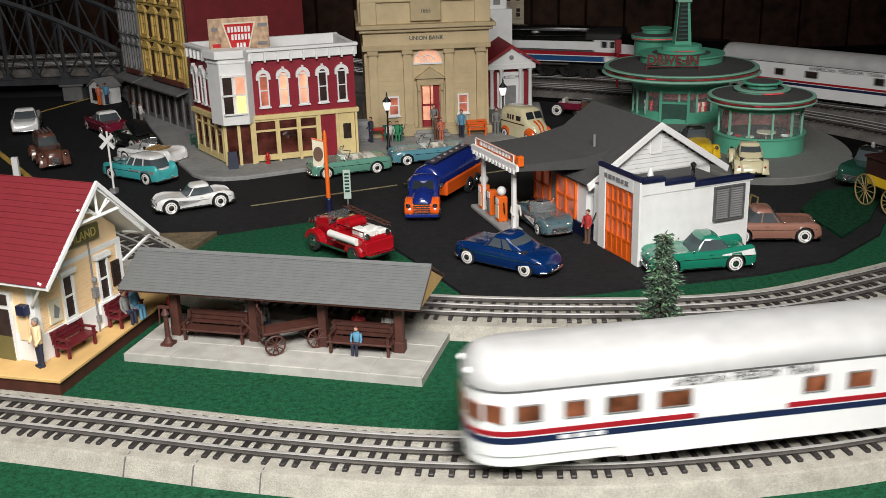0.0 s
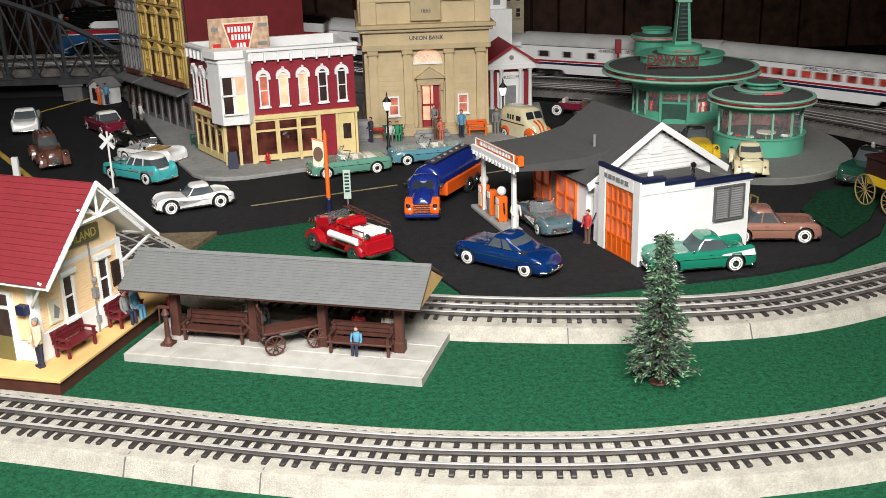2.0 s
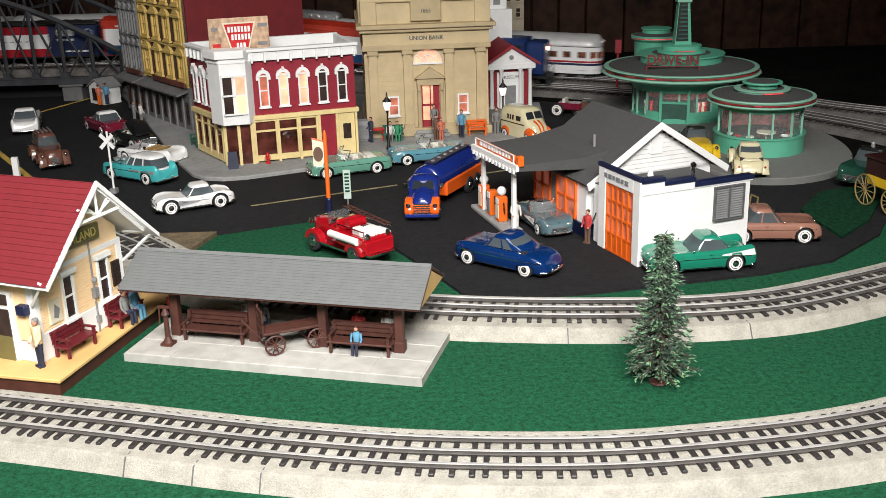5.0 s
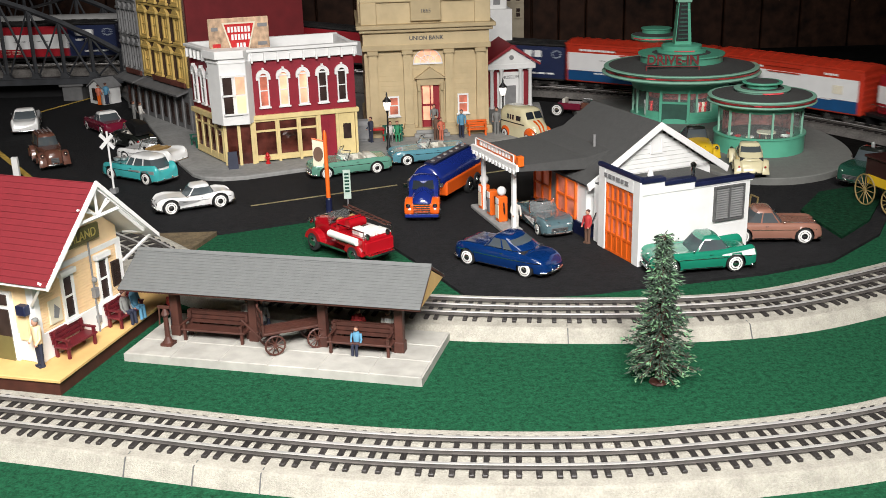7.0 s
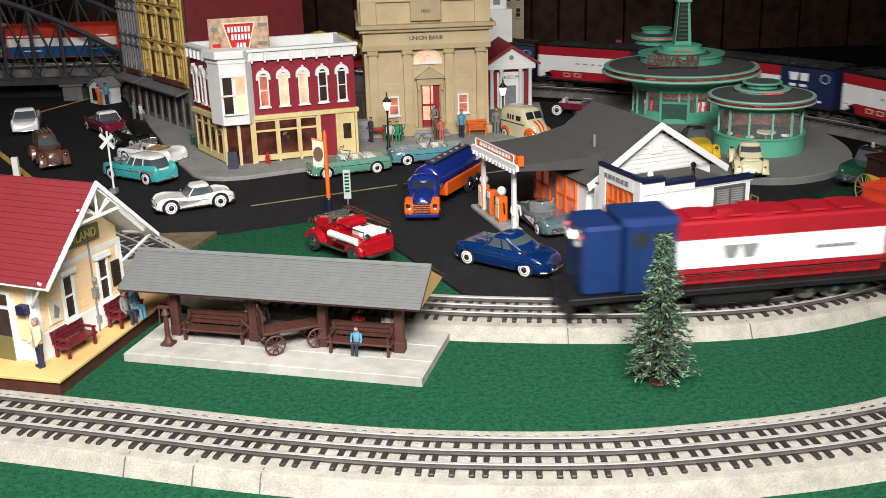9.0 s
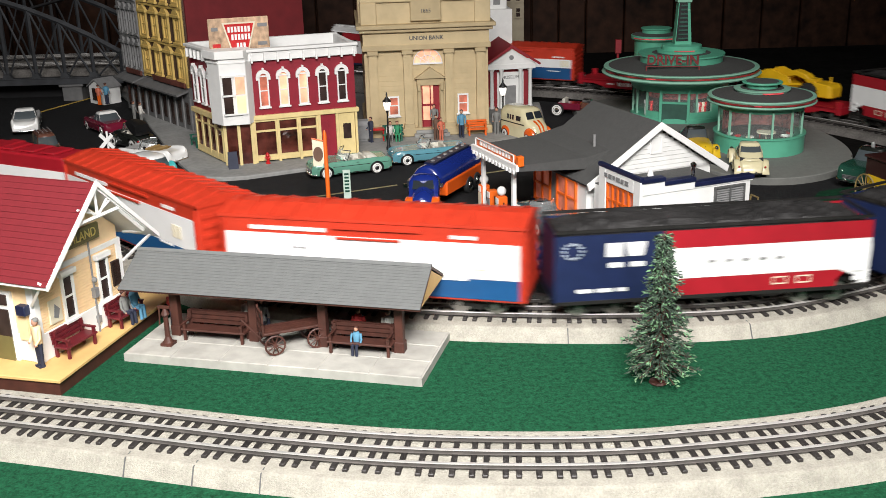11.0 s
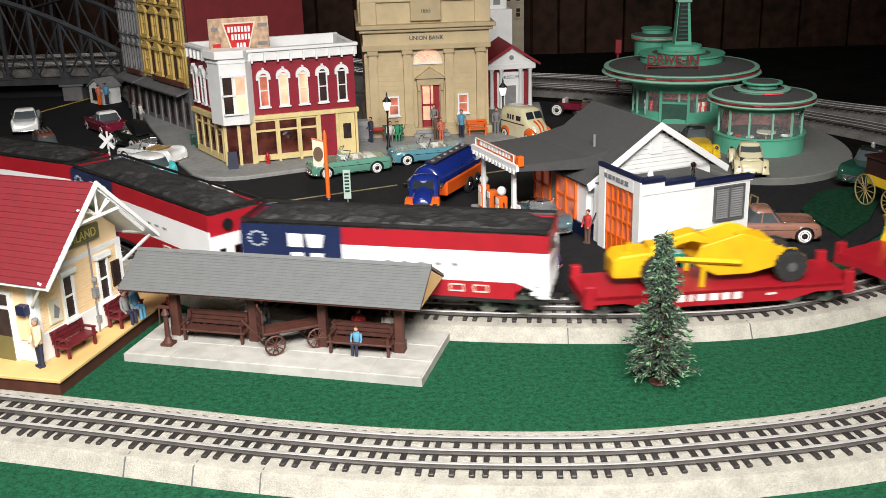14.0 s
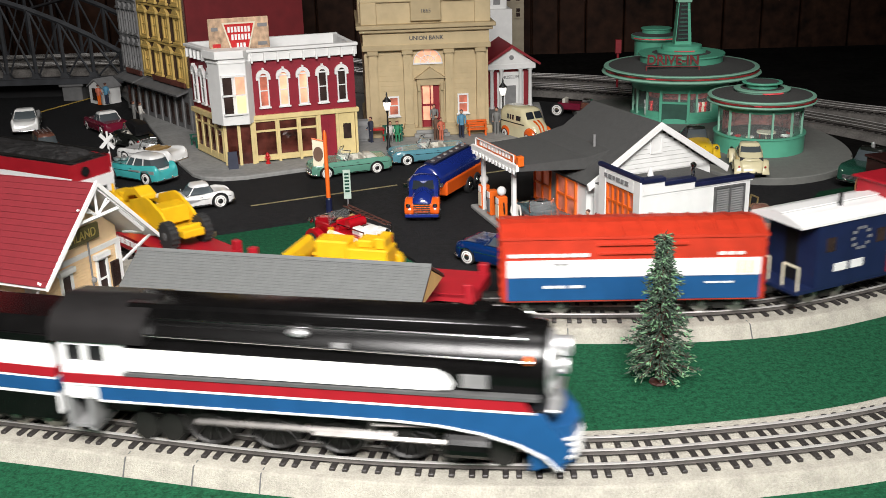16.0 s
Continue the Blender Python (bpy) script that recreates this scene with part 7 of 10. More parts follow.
def fire_engine():
    r = thing("fire_engine", road(-0.095, 1.004, 132) @ Matrix.Diagonal((1.0, 1.05, 1.08, 1)), "red vintage fire engine with ladder and white hoses", "truck")
    part("chassis", Shape().box(-0.045, 0.048, -0.010, 0.010, 0.010, 0.016), FIRE, r)
    part("body", Shape().box(-0.048, -0.004, -0.0175, 0.0175, 0.014, 0.027), FIRE, r, "red hose body", 0.0015)
    part("hood", Shape().loft([section(x, 0.009 * w, 0.014, z, 0.002) for x, w, z in ((0.014, 1.15, 0.030), (0.030, 1.05, 0.029), (0.044, 0.9, 0.027))]), FIRE, r, smooth=50)
    part("radiator", Shape().box(0.044, 0.0465, -0.0085, 0.0085, 0.014, 0.029), CHROME, r, "", 0.0006)
    part("seat", Shape().box(0.000, 0.009, -0.0145, 0.0145, 0.020, 0.028).box(-0.004, 0.0, -0.0145, 0.0145, 0.02, 0.036), FIRE, r, "", 0.001)
    part("windscreen", Shape().box(0.013, 0.0137, -0.013, 0.013, 0.029, 0.040), CLEAR, r)
    for y in (-1, 1):
        n = 8
        for x in (0.034, -0.032):
            part("fender", Shape().extrude_y([(x + 0.0145 * math.cos(math.pi * k / n), 0.010 + 0.0115 * math.sin(math.pi * k / n)) for k in range(n + 1)], y * 0.0115, y * 0.0195), FIRE, r, bevel=0.001)
            tyre(r, x, y * 0.0175, 0.0090, 0.004, False)
        part("running_board", Shape().box(-0.02, 0.022, y * 0.0115, y * 0.0195, 0.0095, 0.0115), CHROME, r)
        part("hose", Shape().tube((-0.040, y * 0.019, 0.0235), (0.004, y * 0.019, 0.0235), 0.0034, 10), WHITEWALL, r, "white canvas hose roll", smooth=50)
        part("headlight", Shape().ball((0.047, y * 0.012, 0.026), 0.0028), CHROME, r)
    part("hose_bed", Shape().ball((-0.036, 0.003, 0.0265), 0.0095, 10, 6, (1.0, 1.1, 0.45)), WHITEWALL, r, "heap of folded white hose", smooth=True)
    part("reel", Shape().tube((-0.013, -0.010, 0.033), (-0.013, 0.010, 0.033), 0.0045, 14), FIRE, r, "red hose reel")
    s = Shape()
    for y in (-0.0145, -0.0085):
        s.tube((-0.050, y, 0.036), (0.018, y, 0.041), 0.0008, 5)
    for k in range(10):
        x = -0.047 + k * 0.0068
        s.tube((x, -0.0145, 0.0363 + k * 0.0005), (x, -0.0085, 0.0363 + k * 0.0005), 0.0006, 5)
    part("ladder", s, BROWN, r, "dark wooden ladder")
    for x, y, z in ((-0.047, -0.012, 0.026), (-0.047, 0.012, 0.026), (-0.006, -0.019, 0.022), (0.004, 0.019, 0.021), (0.010, -0.012, 0.033)):
        part("fitting", Shape().lathe([(0.0022, 0), (0.0022, 0.003), (0.003, 0.0034), (0.001, 0.005)], 10), CHROME, r, m=pose(x, y, z))
    part("hand_rail", Shape().tube((-0.048, -0.0165, 0.0335), (-0.006, -0.0165, 0.0335), 0.0007, 5).tube((-0.048, 0.0165, 0.0335), (-0.006, 0.0165, 0.0335), 0.0007, 5).tube((-0.048, -0.0165, 0.0265), (-0.048, -0.0165, 0.0335), 0.0007, 5).tube((-0.048, 0.0165, 0.0265), (-0.048, 0.0165, 0.0335), 0.0007, 5), CHROME, r, "chrome hand rails")
    part("tail_step", Shape().box(-0.054, -0.047, -0.015, 0.015, 0.010, 0.012), CHROME, r)
    part("tail_board", Shape().box(-0.0505, -0.048, -0.017, 0.017, 0.012, 0.024), FIRE, r, "red tail board", 0.001)
    for k, (hx, hy) in enumerate(((-0.040, -0.008), (-0.032, -0.004), (-0.038, 0.004), (-0.030, 0.008))):
        part("hose_fold", Shape().box(hx - 0.007, hx + 0.006, hy - 0.005, hy + 0.005, 0.0265, 0.0315 + 0.0006 * k), WHITEWALL, r, "folded white hose", 0.0012)
    for y in (-0.007, 0.007):
        part("seat_pad", Shape().ball((0.002, y, 0.0325), 0.0048, 12, 8, (0.7, 1, 0.9)), TANSEAT, r, "tan seat pad", smooth=True)
    part("steering_wheel", Shape().tube((0.011, 0.006, 0.032), (0.0116, 0.006, 0.0327), 0.004, 12), BLACK, r)
    part("bell", Shape().lathe([(0.003, 0.031), (0.0022, 0.034), (0.0008, 0.036)], 10, 0.026, 0), CHROME, r)


fire_engine()


COACHBROWN = paint("coach_brown_mat", (0.030, 0.010, 0.009), 0.35)


def wagon_coach():
    """Black horse-drawn coach with yellow spoked wheels."""
    r = thing("horse_wagon", road(0.492, 1.10, -75, 0.006), "dark brown horse-drawn wagon with dull yellow spoked wheels", "wagon")
    part("body", Shape().box(-0.028, 0.028, -0.014, 0.014, 0.022, 0.052).box(-0.03, 0.034, -0.016, 0.016, 0.052, 0.055), COACHBROWN, r, "dark brown coach body", 0.001)
    part("side_panel", Shape().box(-0.022, 0.022, -0.0148, 0.0148, 0.024, 0.034), TAXI, r, "yellow lower panel")
    part("shaft", Shape().tube((0.028, -0.006, 0.018), (0.06, -0.006, 0.016), 0.001, 5).tube((0.028, 0.006, 0.018), (0.06, 0.006, 0.016), 0.001, 5), BROWN, r)
    for x, rr in ((-0.02, 0.017), (0.022, 0.013)):
        for y in (-0.018, 0.018):
            s = Shape()
            n = 20
            for i in range(n):
                a, b = 2 * math.pi * i / n, 2 * math.pi * (i + 1) / n
                s.tube((x + rr * math.cos(a), y, rr + rr * math.sin(a)), (x + rr * math.cos(b), y, rr + rr * math.sin(b)), 0.0009, 5)
            for i in range(12):
                a = 2 * math.pi * i / 12
                s.tube((x, y, rr), (x + rr * math.cos(a), y, rr + rr * math.sin(a)), 0.0006, 4)
            part("wheel", s.tube((x, y - 0.0015, rr), (x, y + 0.0015, rr), 0.0022, 8), mat("dull_yellow_mat", (0.26, 0.19, 0.07), 0.6), r, "dull yellow spoked wheel")


wagon_coach()


# ---- the trains; every car heads along +x ----
TRAINWHITE = mat("train_white_mat", (0.80, 0.80, 0.79), 0.3, 0, 0.03, 60, coat=0.3)
TRAINGREYROOF = mat("coach_roof_mat", (0.55, 0.55, 0.54), 0.4, 0.2, 0.08, 60)
TRAINRED = mat("train_red_mat", (0.34, 0.011, 0.020), 0.36, 0, 0.08, 70)
TRAINBLUE = mat("train_blue_mat", (0.012, 0.075, 0.205), 0.36, 0, 0.08, 70)
TRAINNAVY = mat("train_navy_mat", (0.010, 0.018, 0.062), 0.4, 0, 0.12, 70)
SMOKE = mat("boiler_black_mat", (0.004, 0.0038, 0.0038), 0.24, 0.0, 0.25, 80, spec=0.35)
TRUCKGREY = mat("truck_frame_mat", (0.016, 0.015, 0.014), 0.5, 0.2, 0.25, 120)
WHEELSTEEL = mat("wheel_rim_mat", (0.42, 0.40, 0.38), 0.35, 0.9, 0.15, 90)
AMBERWIN = mat("amber_window_mat", (0.20, 0.065, 0.03), 0.35, 0, 0.6, 90, emit=0.16)
REDWIN = mat("red_window_mat", (0.42, 0.045, 0.03), 0.35, 0, 0.5, 70, emit=0.35)
HEADLAMP = mat("headlamp_mat", (1.0, 0.85, 0.6), 0.3, 0, 0.02, 60, emit=5.0)


def bogie(parent, x, wheels=2, base=0.03, r=0.0085):
    """A truck with side frames, springs and flanged wheels."""
    ob = part("truck", Shape().box(x - base / 2 - 0.009, x + base / 2 + 0.009, -0.0205, -0.0175, 0.006, 0.012).box(x - base / 2 - 0.009, x + base / 2 + 0.009, 0.0175, 0.0205, 0.006, 0.012)
              .box(x - 0.004, x + 0.004, -0.0195, 0.0195, 0.005, 0.013).box(x - 0.006, x + 0.006, -0.0215, -0.0175, 0.004, 0.010).box(x - 0.006, x + 0.006, 0.0175, 0.0215, 0.004, 0.010), TRUCKGREY, parent, "dark cast truck frame", 0.0006)
    for k in range(wheels):
        xx = x - base / 2 + base * k / max(1, wheels - 1)
        for y in (-1, 1):
            s = Shape().tube((xx, y * 0.0145, r), (xx, y * 0.0175, r), r, 18).tube((xx, y * 0.0135, r), (xx, y * 0.0147, r), r * 1.12, 18).tube((xx, y * 0.0205, r), (xx, y * 0.0222, r), 0.0024, 8)
            part("wheel", s, WHEELSTEEL, ob, "steel wheel")
    return ob


def coupler(parent, x, s):
    part("coupler", Shape().box(min(x, x + s * 0.008), max(x, x + s * 0.008), -0.0025, 0.0025, 0.009, 0.013), TRUCKGREY, parent)


def outline(L, hw, tail=0.0, n=10):
    """Plan of a coach; the tail end is rounded over that length."""
    pts = [(L / 2, -hw), (L / 2, hw)]
    if tail:
        for k in range(n + 1):
            a = math.pi / 2 + math.pi * k / n
            pts.append((-L / 2 + tail + tail * math.cos(a), hw * math.copysign(abs(math.sin(a)) ** 0.7, math.sin(a)) if k not in (n / 2,) else 0.0))
    else:
        pts += [(-L / 2, hw), (-L / 2, -hw)]
    return pts


def band(pts, L, hw, e, z0, z1):
    q = [(x * (1 + e * 2 / L), y * (1 + e / hw)) for x, y in pts]
    return Shape().prism(q, z0, z1)


SPINNING = []
LA_CAR = 0.375


def coach(L=LA_CAR, tail=0.0, dome=False, windows=10, lit=AMBERWIN, label="white streamlined coach with red and blue stripes and silver roof", lettered=True, plain=False, wins=None):
    r = thing("passenger_coach", pose(0, 0, 0), label, "train car", "passenger train cars")
    hw = 0.0285
    pts = outline(L, hw, tail)
    part("body", Shape().loft([[(x, y, z) for x, y in pts] for z in (0.016, 0.060)]), TRAINWHITE, r, "white side", smooth=30)
    rf = []
    for z, ky, kx in ((0.0585, 1.012, 1.001), (0.0605, 1.012, 1.001), (0.064, 0.985, 0.998), (0.069, 0.90, 0.99), (0.0735, 0.74, 0.975), (0.077, 0.50, 0.96), (0.079, 0.2, 0.94)):
        rf.append([(x * kx if tail and x < 0 else x, y * ky, z) for x, y in pts])
    part("roof", Shape().loft(rf), TRAINGREYROOF, r, "rounded silver-grey roof", smooth=30)
    part("drip_rail", band(pts, L, hw, 0.0007, 0.0578, 0.0588), DARKGREY, r)
    part("red_stripe", band(pts, L, hw, 0.0003, 0.0295, 0.0328), TRAINRED, r, "red stripe")
    part("blue_stripe", band(pts, L, hw, 0.00035, 0.0245, 0.0285), TRAINNAVY, r, "navy stripe")
    # skirt between the trucks
    for y in (-1, 1):
        a, b = sorted((y * hw * 0.9, y * hw))
        sk = Shape().extrude_y([(-L * 0.27, 0.016), (-L * 0.255, 0.0085), (L * 0.255, 0.0085), (L * 0.27, 0.016)], a, b)
        sk.extrude_y([(L * 0.44, 0.016), (L * 0.45, 0.009), (L * 0.497, 0.009), (L * 0.497, 0.016)], a, b)
        if not tail:
            sk.extrude_y([(-L * 0.497, 0.016), (-L * 0.497, 0.009), (-L * 0.45, 0.009), (-L * 0.44, 0.016)], a, b)
        part("skirt", sk, TRAINWHITE, r)
        n = windows
        row = wins or [(-L / 2 + (tail * 1.1 if tail else 0.02) + (k + 0.5) / n * (L - 0.045 - tail * 0.8), 0.0085 if k % 3 else 0.011) for k in range(n) if plain or not 0.40 < (k + 0.5) / n < 0.56]
        if wins:
            part("stripe_gap", Shape().box(-0.0508, 0.0065, *sorted((y * hw, y * (hw + 0.0008)))  , 0.0293, 0.0330), TRAINWHITE, r, "white break in the red stripe")
        for x, w in row:
            g = part("window", Shape().box(x - w, x + w, y * (hw + 0.0004) - 0.0003, y * (hw + 0.0004) + 0.0003, 0.0385, 0.0495), lit, r, "lit window with blurred figures")
            part("window_rim", frame_rect(Shape(), x - w, x + w, 0.0385, 0.0495, 0.0007, y * (hw + 0.0007) - 0.0004, y * (hw + 0.0007) + 0.0004), GREY, g)
    if tail:
        for k in range(-2, 3):
            a = math.pi + k * 0.5
            x, yy = -L / 2 + tail + tail * math.cos(a), hw * math.copysign(abs(math.sin(a)) ** 0.7, math.sin(a)) if k else 0.0
            part("end_window", Shape().box(-0.0006, 0.0006, -0.006, 0.006, 0.0385, 0.0495), lit, r, m=pose(x, yy, 0, 0, 0, (k * 26)))
        part("tail_skirt", band(outline(L, hw * 0.97, tail), L, hw, -0.0004, 0.009, 0.0165), TRAINWHITE, r)
        part("marker_lamp", Shape().ball((-L / 2 + 0.002, 0.010, 0.066), 0.0022).ball((-L / 2 + 0.002, -0.010, 0.066), 0.0022), WHITE, r)
        part("number_bars", Shape().box(-0.135, -0.128, -hw - 0.0009, -hw - 0.0003, 0.0255, 0.0278).box(-0.125, -0.118, -hw - 0.0009, -hw - 0.0003, 0.0255, 0.0278).box(-0.115, -0.108, -hw - 0.0009, -hw - 0.0003, 0.0255, 0.0278), WHITE, r)
        part("roof_vent", Shape().box(-0.07, -0.05, -0.017, -0.009, 0.0728, 0.0748), TRAINGREYROOF, r)
    if lettered:
        words("AMERICAN  FREEDOM  TRAIN", 0.0078, DARKGREY, r, pose(-0.021 if tail else 0.03, -hw - 0.0004, 0.0540, 90), squeeze=0.86 if tail else 1.15)
        words("AMERICAN  FREEDOM  TRAIN", 0.0078, DARKGREY, r, pose(-0.03, hw + 0.0004, 0.0535, 90, 0, 180), squeeze=1.15)
    if dome:
        s = Shape().loft([[(x * k, y * k2, z) for x, y in ((-0.055, -0.018), (-0.06, 0), (-0.055, 0.018), (0.055, 0.018), (0.06, 0), (0.055, -0.018))] for z, k, k2 in ((0.074, 1, 1), (0.084, 0.98, 0.95), (0.089, 0.9, 0.7), (0.091, 0.8, 0.3))])
        d = part("dome", s, mat("dome_glass_mat", (0.5, 0.5, 0.5), 0.15, 0.6), r, "silver glazed dome", smooth=40)
        q = Shape()
        for k in range(7):
            x = -0.048 + k * 0.016
            q.box(x - 0.0008, x + 0.0008, -0.0185, 0.0185, 0.074, 0.086)
        part("dome_ribs", q, CHROME, d)
    for x in (-L * 0.355, L * 0.355):
        bogie(r, x, 2, 0.034)
    coupler(r, L / 2, 1)
    coupler(r, -L / 2, -1)
    part("diaphragm", Shape().box(L / 2, L / 2 + 0.004, -0.016, 0.016, 0.014, 0.058), BLACK, r, "black diaphragm", 0.001)
    return r


def steam_engine():
    """Black streamlined steam engine with a white, red and blue skirt."""
    r = thing("steam_engine", pose(0, 0, 0), "black streamlined steam engine with white, red and blue side bands", "locomotive")
    L = 0.352
    ring = lambda x, k=1.0, zc=0.0625: [(x, 0.0265 * k * math.cos(a), zc + 0.0265 * k * math.sin(a)) for a in [2 * math.pi * i / 28 for i in range(28)]]
    part("boiler", Shape().loft([ring(-0.13), ring(0.150), ring(0.156, 0.97)]), SMOKE, r, "black boiler", smooth=40)
    s = Shape().loft([[(x, y, z) for y, z in ((-0.015, 0.082), (-0.0145, 0.0905), (-0.012, 0.0925), (0.012, 0.0925), (0.0145, 0.0905), (0.015, 0.082))] for x in (-0.13, 0.135)])
    s.loft([[(x, y, z) for y, z in ((-0.015 * k, 0.082), (-0.0145 * k, 0.082 + 0.0085 * k), (-0.012 * k, 0.082 + 0.0105 * k), (0.012 * k, 0.082 + 0.0105 * k), (0.0145 * k, 0.082 + 0.0085 * k), (0.015 * k, 0.082))] for x, k in ((0.135, 1), (0.148, 0.7))])
    part("skyline_casing", s, SMOKE, r, "black casing along the boiler top", 0.0006, 40)
    part("stack", Shape().lathe([(0.007, 0.090), (0.0075, 0.097), (0.005, 0.097)], 16, 0.115, 0), SMOKE, r)
    part("boiler_bands", Shape().loft([ring(-0.06, 1.012), ring(-0.058, 1.012)]).loft([ring(0.03, 1.012), ring(0.032, 1.012)]).loft([ring(0.10, 1.012), ring(0.102, 1.012)]), SMOKE, r)
    for y in (-1, 1):
        part("handrail", Shape().tube((-0.12, y * 0.0285, 0.0785), (0.150, y * 0.0285, 0.0745), 0.0007, 6), CHROME, r)
        part("pipe", Shape().tube((-0.11, y * 0.0205, 0.0865), (0.145, y * 0.0205, 0.0855), 0.0007, 6), CHROME, r)
        a, b = sorted((y * 0.0272, y * 0.0292))
        c, d = sorted((y * 0.0290, y * 0.0297))
        n = 8
        panel = [(-0.130, 0.0535), (0.085, 0.0535), (0.098, 0.0545), (0.100, 0.058), (0.096, 0.0635), (0.088, 0.067), (-0.130, 0.0685)]
        part("white_panel", Shape().extrude_y(panel, a, b), TRAINWHITE, r, "white skirt panel with a rounded end")
        part("running_board", Shape().box(-0.13, 0.155, *sorted((y * 0.024, y * 0.0305)), 0.0505, 0.0525), DARKGREY, r)
        part("red_band", Shape().extrude_y([(-0.176, 0.0435), (0.150, 0.0435), (0.146, 0.0500), (-0.176, 0.0500)], c, d), TRAINRED, r, "red band")
        part("white_line", Shape().box(-0.176, 0.152, c, d, 0.0418, 0.0433), TRAINWHITE, r)
        blue = [(-0.15, 0.0325), (0.060, 0.0325)] + [(0.060 + 0.112 * math.sin(t * 1.35), 0.0325 - 0.026 * (1 - math.cos(t * 1.35)) / (1 - math.cos(1.35))) for t in (0.2, 0.4, 0.6, 0.8, 1.0)]
        blue += [(0.176, 0.020), (0.168, 0.030), (0.158, 0.0416), (-0.15, 0.0416)]
        part("blue_skirt", Shape().extrude_y(blue, *sorted((y * 0.0262, y * 0.0292))), TRAINBLUE, r, "blue skirt sweeping down to the pilot")
        w = Shape()
        edge = [(-0.15, 0.0318), (0.060, 0.0318)] + [(0.060 + 0.112 * math.sin(t * 1.35), 0.0318 - 0.026 * (1 - math.cos(t * 1.35)) / (1 - math.cos(1.35))) for t in (0.2, 0.4, 0.6, 0.8, 1.0)]
        for p, q in zip(edge, edge[1:]):
            w.tube((p[0], y * 0.0293, p[1]), (q[0], y * 0.0293, q[1]), 0.0009, 6)
        part("white_edge", w, TRAINWHITE, r)
        part("marker_lamp", Shape().ball((0.148, y * 0.0255, 0.074), 0.003), ORANGE, r, "orange marker lamp")
        part("cylinder", Shape().tube((0.095, y * 0.0265, 0.018), (0.123, y * 0.0265, 0.018), 0.0085, 16), SMOKE, r)
        SPINNING.append((part("main_rod", Shape().bar((0.10, y * 0.0275, 0.0185), (0.010, y * 0.0275, 0.0185), 0.0026), WHEELSTEEL, r, "steel main rod"), 0.0, "slide"))
        SPINNING.append((part("side_rod", Shape().bar((-0.075, y * 0.0262, 0.0195), (0.066, y * 0.0262, 0.0195), 0.0028), WHEELSTEEL, r, "steel side rod"), 0.0, "orbit"))
        part("valve_gear", Shape().bar((0.11, y * 0.0255, 0.029), (0.045, y * 0.0255, 0.026), 0.0018).bar((0.045, y * 0.0255, 0.03), (0.040, y * 0.0255, 0.015), 0.0018), WHEELSTEEL, r)
    for k in range(4):
        xa = -0.075 + k * 0.047
        for y in (-1, 1):
            s, x, zc = Shape(), 0.0, 0.0
            s.tube((x, y * 0.014, zc), (x, y * 0.0152, zc), 0.0212, 24)
            n = 24
            for i in range(n):
                a, b = 2 * math.pi * i / n, 2 * math.pi * (i + 1) / n
                s.tube((x + 0.0185 * math.cos(a), y * 0.0172, zc + 0.0185 * math.sin(a)), (x + 0.0185 * math.cos(b), y * 0.0172, zc + 0.0185 * math.sin(b)), 0.0016, 5)
            for i in range(12):
                a = 2 * math.pi * i / 12
                s.tube((x, y * 0.0172, zc), (x + 0.018 * math.cos(a), y * 0.0172, zc + 0.018 * math.sin(a)), 0.0009, 4)
            s.extrude_y([(-0.012, -0.014), (0.012, -0.014), (0.009, -0.008), (-0.009, -0.008)], *sorted((y * 0.016, y * 0.0185)))
            d = part("driver", s.tube((x, y * 0.015, zc), (x, y * 0.020, zc), 0.004, 10), TRUCKGREY, r, "spoked driving wheel")
            SPINNING.append((d, xa * 0.91 - 0.0035, "wheel"))
    part("frame", Shape().box(-0.17, 0.15, -0.011, 0.011, 0.016, 0.042).box(-0.17, 0.16, -0.024, 0.024, 0.038, 0.050), BLACK, r)
    # cab
    s = Shape().box(-0.176, -0.128, -0.0290, 0.0290, 0.0325, 0.0505).box(-0.176, -0.128, -0.0290, 0.0290, 0.0505, 0.058)
    for y in (-1, 1):
        a, b = sorted((y * 0.0272, y * 0.029))
        for x0, x1 in ((-0.176, -0.171), (-0.160, -0.155), (-0.143, -0.128)):
            s.box(x0, x1, a, b, 0.058, 0.070)
        s.box(-0.176, -0.128, a, b, 0.0695, 0.0725)
    part("cab", s, TRAINWHITE, r, "white cab side")
    part("cab_inside", Shape().box(-0.172, -0.13, -0.026, 0.026, 0.058, 0.072), BLACK, r)
    part("cab_roof", Shape().loft([[(x, y, z) for y, z in ((-0.0305, 0.072), (-0.029, 0.081), (-0.022, 0.089), (0, 0.0935), (0.022, 0.089), (0.029, 0.081), (0.0305, 0.072))] for x in (-0.182, -0.112)]), mat("cab_roof_mat", (0.014, 0.013, 0.013), 0.35, 0.0, spec=0.35), r, "dark grey curved cab roof", smooth=50)
    part("cab_steps", Shape().box(-0.176, -0.172, -0.029, 0.029, 0.010, 0.034).box(-0.160, -0.156, -0.029, 0.029, 0.010, 0.034).box(-0.176, -0.156, -0.029, 0.029, 0.012, 0.014), GREY, r)
    for x in (-0.105, -0.125):
        for y in (-1, 1):
            part("trailing_wheel", Shape().tube((x, y * 0.014, 0.0095), (x, y * 0.0175, 0.0095), 0.0098, 18), TRUCKGREY, r)
    for x in (0.096, 0.130):
        for y in (-1, 1):
            part("lead_wheel", Shape().tube((x, y * 0.014, 0.009), (x, y * 0.0175, 0.009), 0.0092, 18), TRUCKGREY, r)
